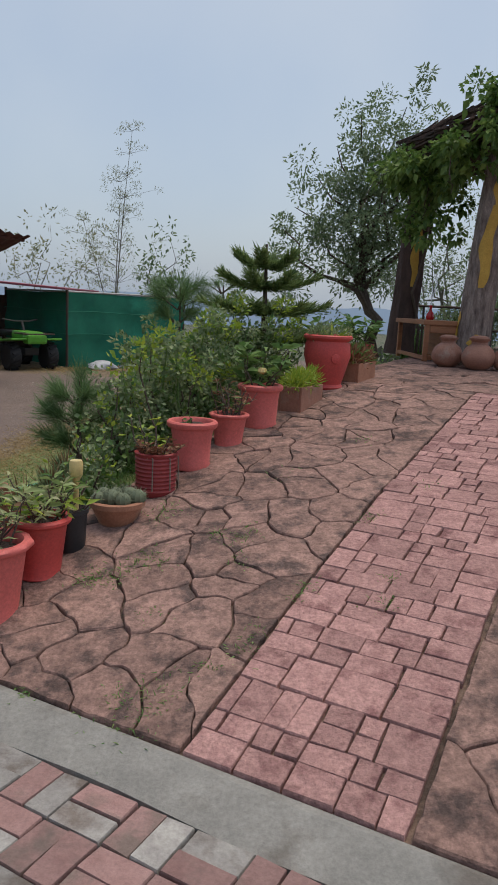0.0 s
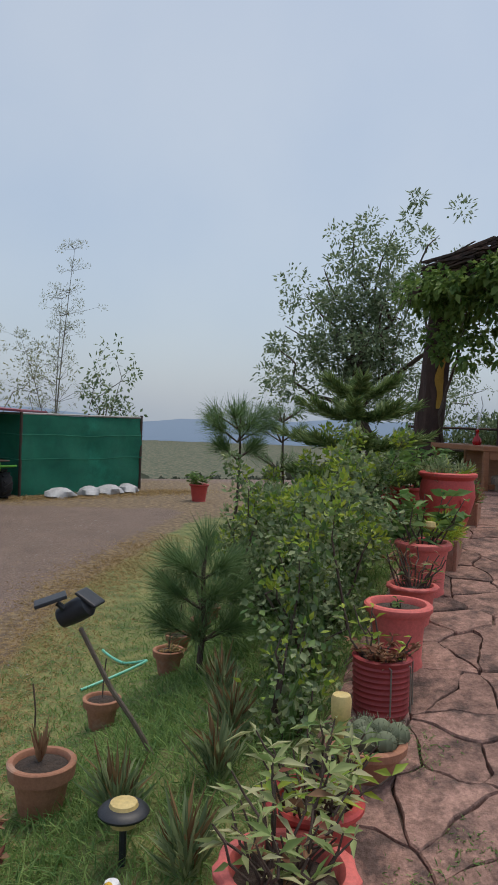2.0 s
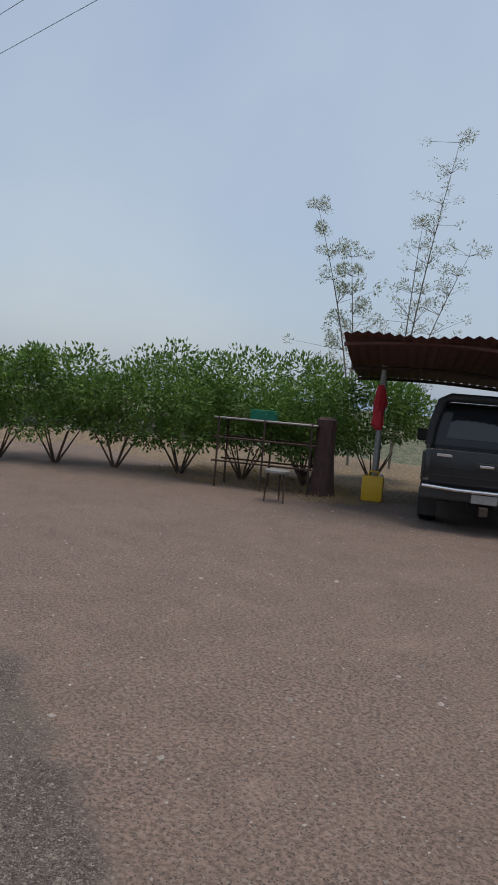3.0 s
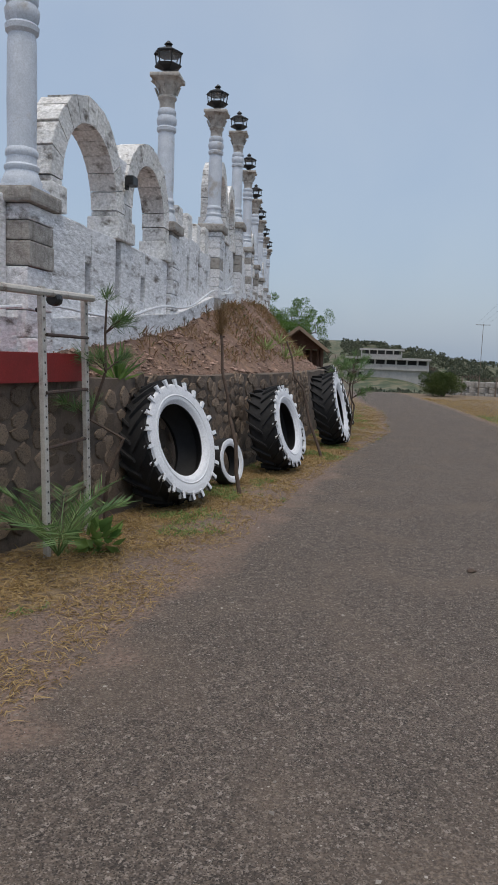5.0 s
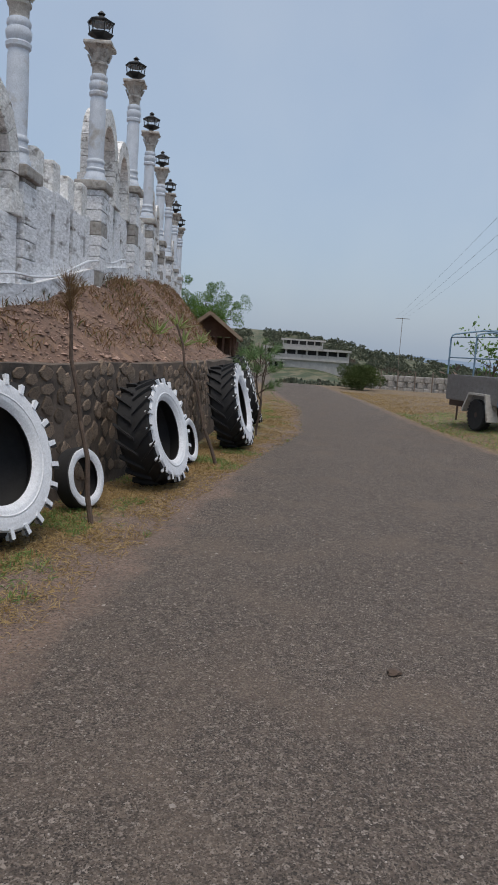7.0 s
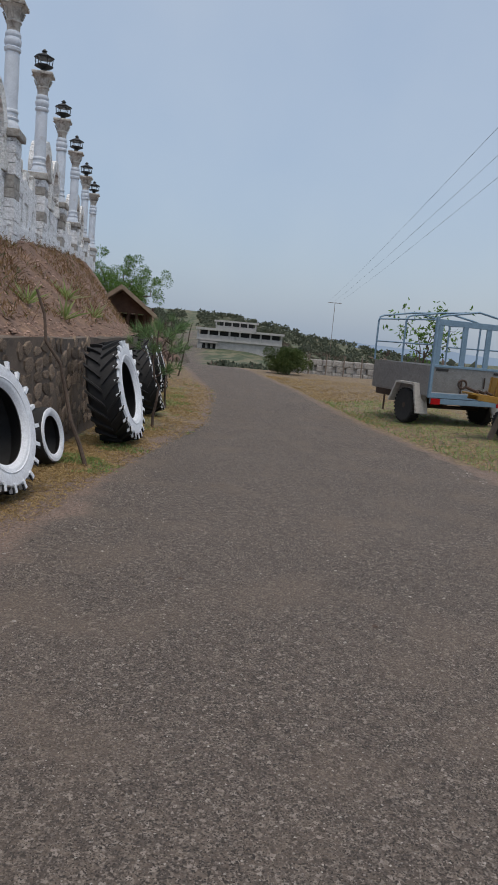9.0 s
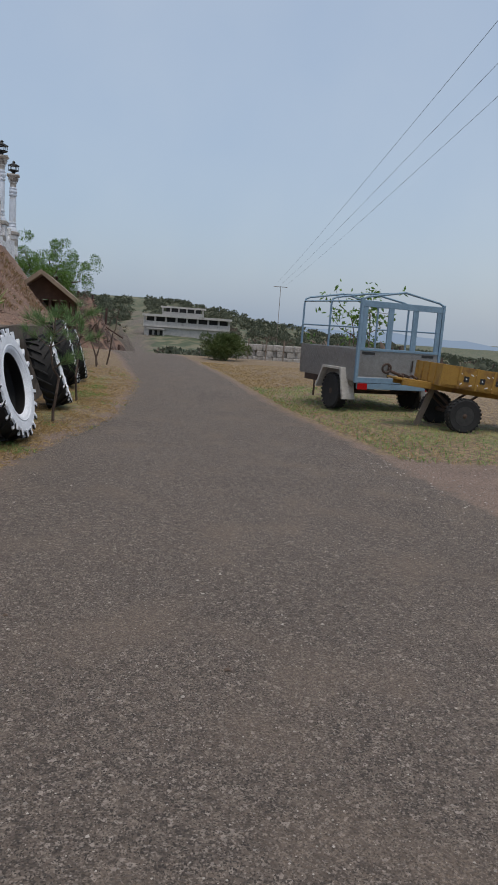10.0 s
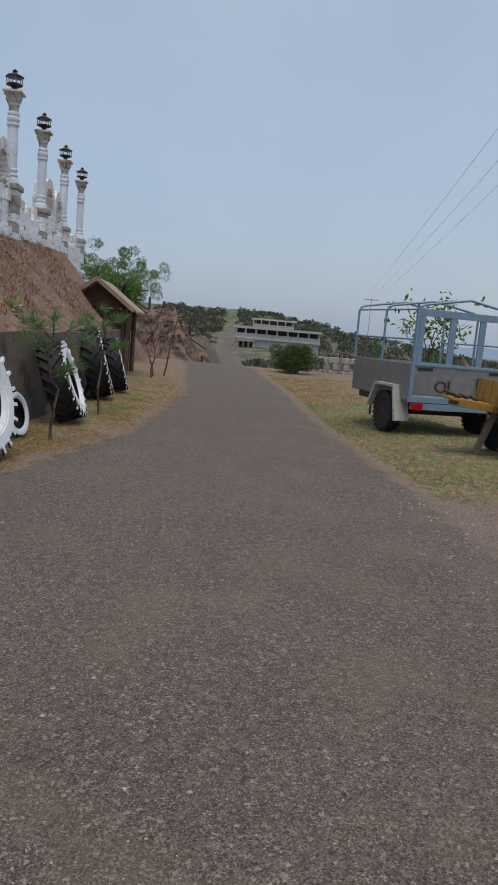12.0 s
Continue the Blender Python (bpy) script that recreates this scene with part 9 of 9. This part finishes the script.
def slab(parent, name, poly, mat, rng, gap, thick=0.05, round_off=True, uneven=0.008):
    """A paving piece from an outline in (s, w), laid on the ground."""
    cx, cy = sum(p[0] for p in poly) / len(poly), sum(p[1] for p in poly) / len(poly)
    pts = []
    for p in poly:
        d = math.hypot(p[0] - cx, p[1] - cy)
        f = max(0.3, (d - gap) / max(d, 1e-4))
        pts.append((cx + (p[0] - cx) * f, cy + (p[1] - cy) * f))
    if round_off:
        cut = []
        for k in range(len(pts)):
            p, q = pts[k], pts[(k + 1) % len(pts)]
            for t in (0.07, 0.36, 0.64, 0.93):
                j = rng.normal() * 0.012 if 0.2 < t < 0.8 else 0
                cut.append((p[0] + (q[0] - p[0]) * t + j, p[1] + (q[1] - p[1]) * t + j))
        pts = cut
    if not round_off:
        pts = [(p[0] + rng.normal() * 0.003, p[1] + rng.normal() * 0.003) for p in pts]
    lift, ts, tw = rng.uniform(0, uneven), rng.normal() * 0.012, rng.normal() * 0.012
    base = gz(cx, cy)
    x0, y0 = garden(cx, cy)
    rings = []
    for inset, drop in ((1.0, -thick), (1.0, 0.004), (0.975, 0.012)):
        ring = []
        for s, w in pts:
            s2, w2 = cx + (s - cx) * inset, cy + (w - cy) * inset
            x, y = garden(s2, w2)
            ring.append((x - x0, y - y0, gz(s2, w2) - base + drop + lift + ts * (s2 - cx) + tw * (w2 - cy)))
        rings.append(ring)
    n = len(pts)
    verts = rings[0] + rings[1] + rings[2]
    faces = [(r * n + k, r * n + (k + 1) % n, (r + 1) * n + (k + 1) % n, (r + 1) * n + k) for r in range(2) for k in range(n)] + [tuple(range(2 * n, 3 * n))]
    return obj(name, verts, faces, mat, parent, m=pose(x0, y0, base))


def curved(poly, rect):
    """The outline with its joints bent into shallow curves, alike on both sides of a joint."""
    out = []
    for k in range(len(poly)):
        p, q = poly[k], poly[(k + 1) % len(poly)]
        n = max(2, int(math.hypot(q[0] - p[0], q[1] - p[1]) / 0.045))
        for i in range(n):
            s, w = p[0] + (q[0] - p[0]) * i / n, p[1] + (q[1] - p[1]) * i / n
            f = min(1.0, min(s - rect[0], rect[1] - s, w - rect[2], rect[3] - w) / 0.12)
            out.append((s + f * (0.030 * math.sin(11 * w + 3 * s) + 0.010 * math.sin(31 * w + 17 * s)), w + f * (0.030 * math.sin(12 * s + 2 * w + 1) + 0.010 * math.sin(29 * s - 13 * w))))
    return out


def build_flagstones():
    rng = np.random.default_rng(201)
    path = thing("flagstone_paving", "worn red sandstone crazy paving with dark joints", "paving", kind="structure")
    for (s0, s1, w0, w1), step in (((2.13, 7.0, 1.365, 2.95), 0.268), ((2.13, 7.0, -1.6, 0.475), 0.40), ((7.0, 12.6, -3.0, 2.95), 0.56)):
        seeds = []
        s = s0 + step / 2
        row = 0
        while s < s1:
            w = w0 + step / 2 * (1 + row % 2 * 0.6)
            while w < w1:
                seeds.append((s + rng.uniform(-0.6, 0.6) * step, w + rng.uniform(-0.6, 0.6) * step))
                w += step * rng.uniform(0.85, 1.3)
            s += step
            row += 1
        for k, p in enumerate(seeds):
            near = [q for q in seeds if q is not p and (q[0] - p[0]) ** 2 + (q[1] - p[1]) ** 2 < (3.2 * step) ** 2]
            poly = clip_cell(p, near, (s0, s1, w0, w1))
            if len(poly) >= 3:
                slab(path, "flagstone", curved(poly, (s0, s1, w0, w1)), M_STONE, rng, 0.003 + 0.004 * rng.random(), round_off=False)
    rows_, cols_ = 70, 30
    verts = [(*garden(-2.2 + 15.0 * i / rows_, -3.2 + 6.2 * j / cols_), gz(-2.2 + 15.0 * i / rows_, -3.2 + 6.2 * j / cols_) - 0.016) for i in range(rows_ + 1) for j in range(cols_ + 1)]
    faces = [(i * (cols_ + 1) + j, (i + 1) * (cols_ + 1) + j, (i + 1) * (cols_ + 1) + j + 1, i * (cols_ + 1) + j + 1) for i in range(rows_) for j in range(cols_)]
    tagged(obj("path_bed", verts, faces, M_MORTAR, smooth_shade=True), "dark earth bed under the paving", "paving bed", kind="structure")


build_flagstones()


def build_path_weeds():
    """Low tufts rooted in the joints of the paving."""
    rng = np.random.default_rng(205)
    spots = []
    for s, w, r, n in ((2.25, 1.62, 0.10, 260), (2.75, 1.42, 0.06, 120), (2.95, 2.3, 0.07, 110), (3.6, 2.5, 0.09, 220), (3.55, 1.9, 0.08, 160), (4.4, 2.0, 0.08, 130), (2.45, 2.75, 0.08, 150), (4.0, 1.3, 0.06, 90), (5.2, 1.8, 0.06, 70), (4.55, 1.1, 0.06, 70), (3.2, 1.36, 0.05, 80)):
        ds, dw = rng.normal(size=n) * r, rng.normal(size=n) * r * 0.7
        for p, q in zip(s + ds, w + dw):
            spots.append((*garden(p, q), gz(p, q)))
    grass_blades("path_weeds", rng, np.array(spots), 0.05, 0.006, L_GRASS, "small green weeds in the paving joints", lean=1.3)


build_path_weeds()


def build_brick_path():
    rng = np.random.default_rng(211)
    path = thing("brick_paving", "pink stamped concrete pavers in uneven rows", "paving", kind="structure")
    s = 2.13
    while s < 7.1:
        deep = rng.choice([0.105, 0.125, 0.2], p=[0.4, 0.35, 0.25])
        w = 0.49
        while w < 1.33:
            wide = min(rng.choice([0.1, 0.15, 0.2, 0.24]), 1.355 - w)
            if 1.355 - w - wide < 0.06:
                wide = 1.355 - w
            if deep > 0.15 and rng.random() < 0.55:
                for q in (0, 1):
                    slab(path, "paver", [(s + deep / 2 * q, w), (s + deep / 2 * (q + 1), w), (s + deep / 2 * (q + 1), w + wide), (s + deep / 2 * q, w + wide)], M_BRICK, rng, 0.0055, round_off=False, uneven=0.006)
            else:
                slab(path, "paver", [(s, w), (s + deep, w), (s + deep, w + wide), (s, w + wide)], M_BRICK, rng, 0.0055, round_off=False, uneven=0.006)
            w += wide
        s += deep


build_brick_path()


def build_kerb_and_drive():
    rng = np.random.default_rng(221)
    bm = bmesh.new()
    n = 30
    rows_ = []
    for k in range(n + 1):
        w = -3.0 + 6.4 * k / n
        wob = 0.012 * math.sin(w * 5)
        row = []
        for s, z in ((1.895, -0.06), (1.89 + wob, 0.012), (1.92 + wob, 0.02), (2.09 + wob, 0.075), (2.122, 0.07), (2.125, -0.05)):
            x, y = garden(s, w)
            row.append(bm.verts.new((x, y, z)))
        rows_.append(row)
    for a, b in zip(rows_, rows_[1:]):
        for q in range(5):
            bm.faces.new((a[q], a[q + 1], b[q + 1], b[q]))
    tagged(part("kerb_strip", bm, M_CONCRETE, None), "grey weathered concrete strip at the path's foot", "kerb", kind="structure")
    drive = thing("paver_drive", "grey and dusty red block pavers in basket weave", "paving", kind="structure")
    unit = 0.23
    for i in range(0, 7):
        for j in range(0, 15):
            s0, w0 = 1.885 - unit * (i + 1), -0.25 + unit * j
            if s0 < 0.3:
                continue
            for q in (0, 1):
                half = unit / 2
                r = [(s0 + half * q, w0), (s0 + half * (q + 1), w0), (s0 + half * (q + 1), w0 + unit), (s0 + half * q, w0 + unit)] if (i + j) % 2 else [(s0, w0 + half * q), (s0 + unit, w0 + half * q), (s0 + unit, w0 + half * (q + 1)), (s0, w0 + half * (q + 1))]
                slab(drive, "block_paver", r, M_GREYPAVER if rng.random() < 0.5 else M_REDPAVER, rng, 0.007, round_off=False, uneven=0.006)


build_kerb_and_drive()
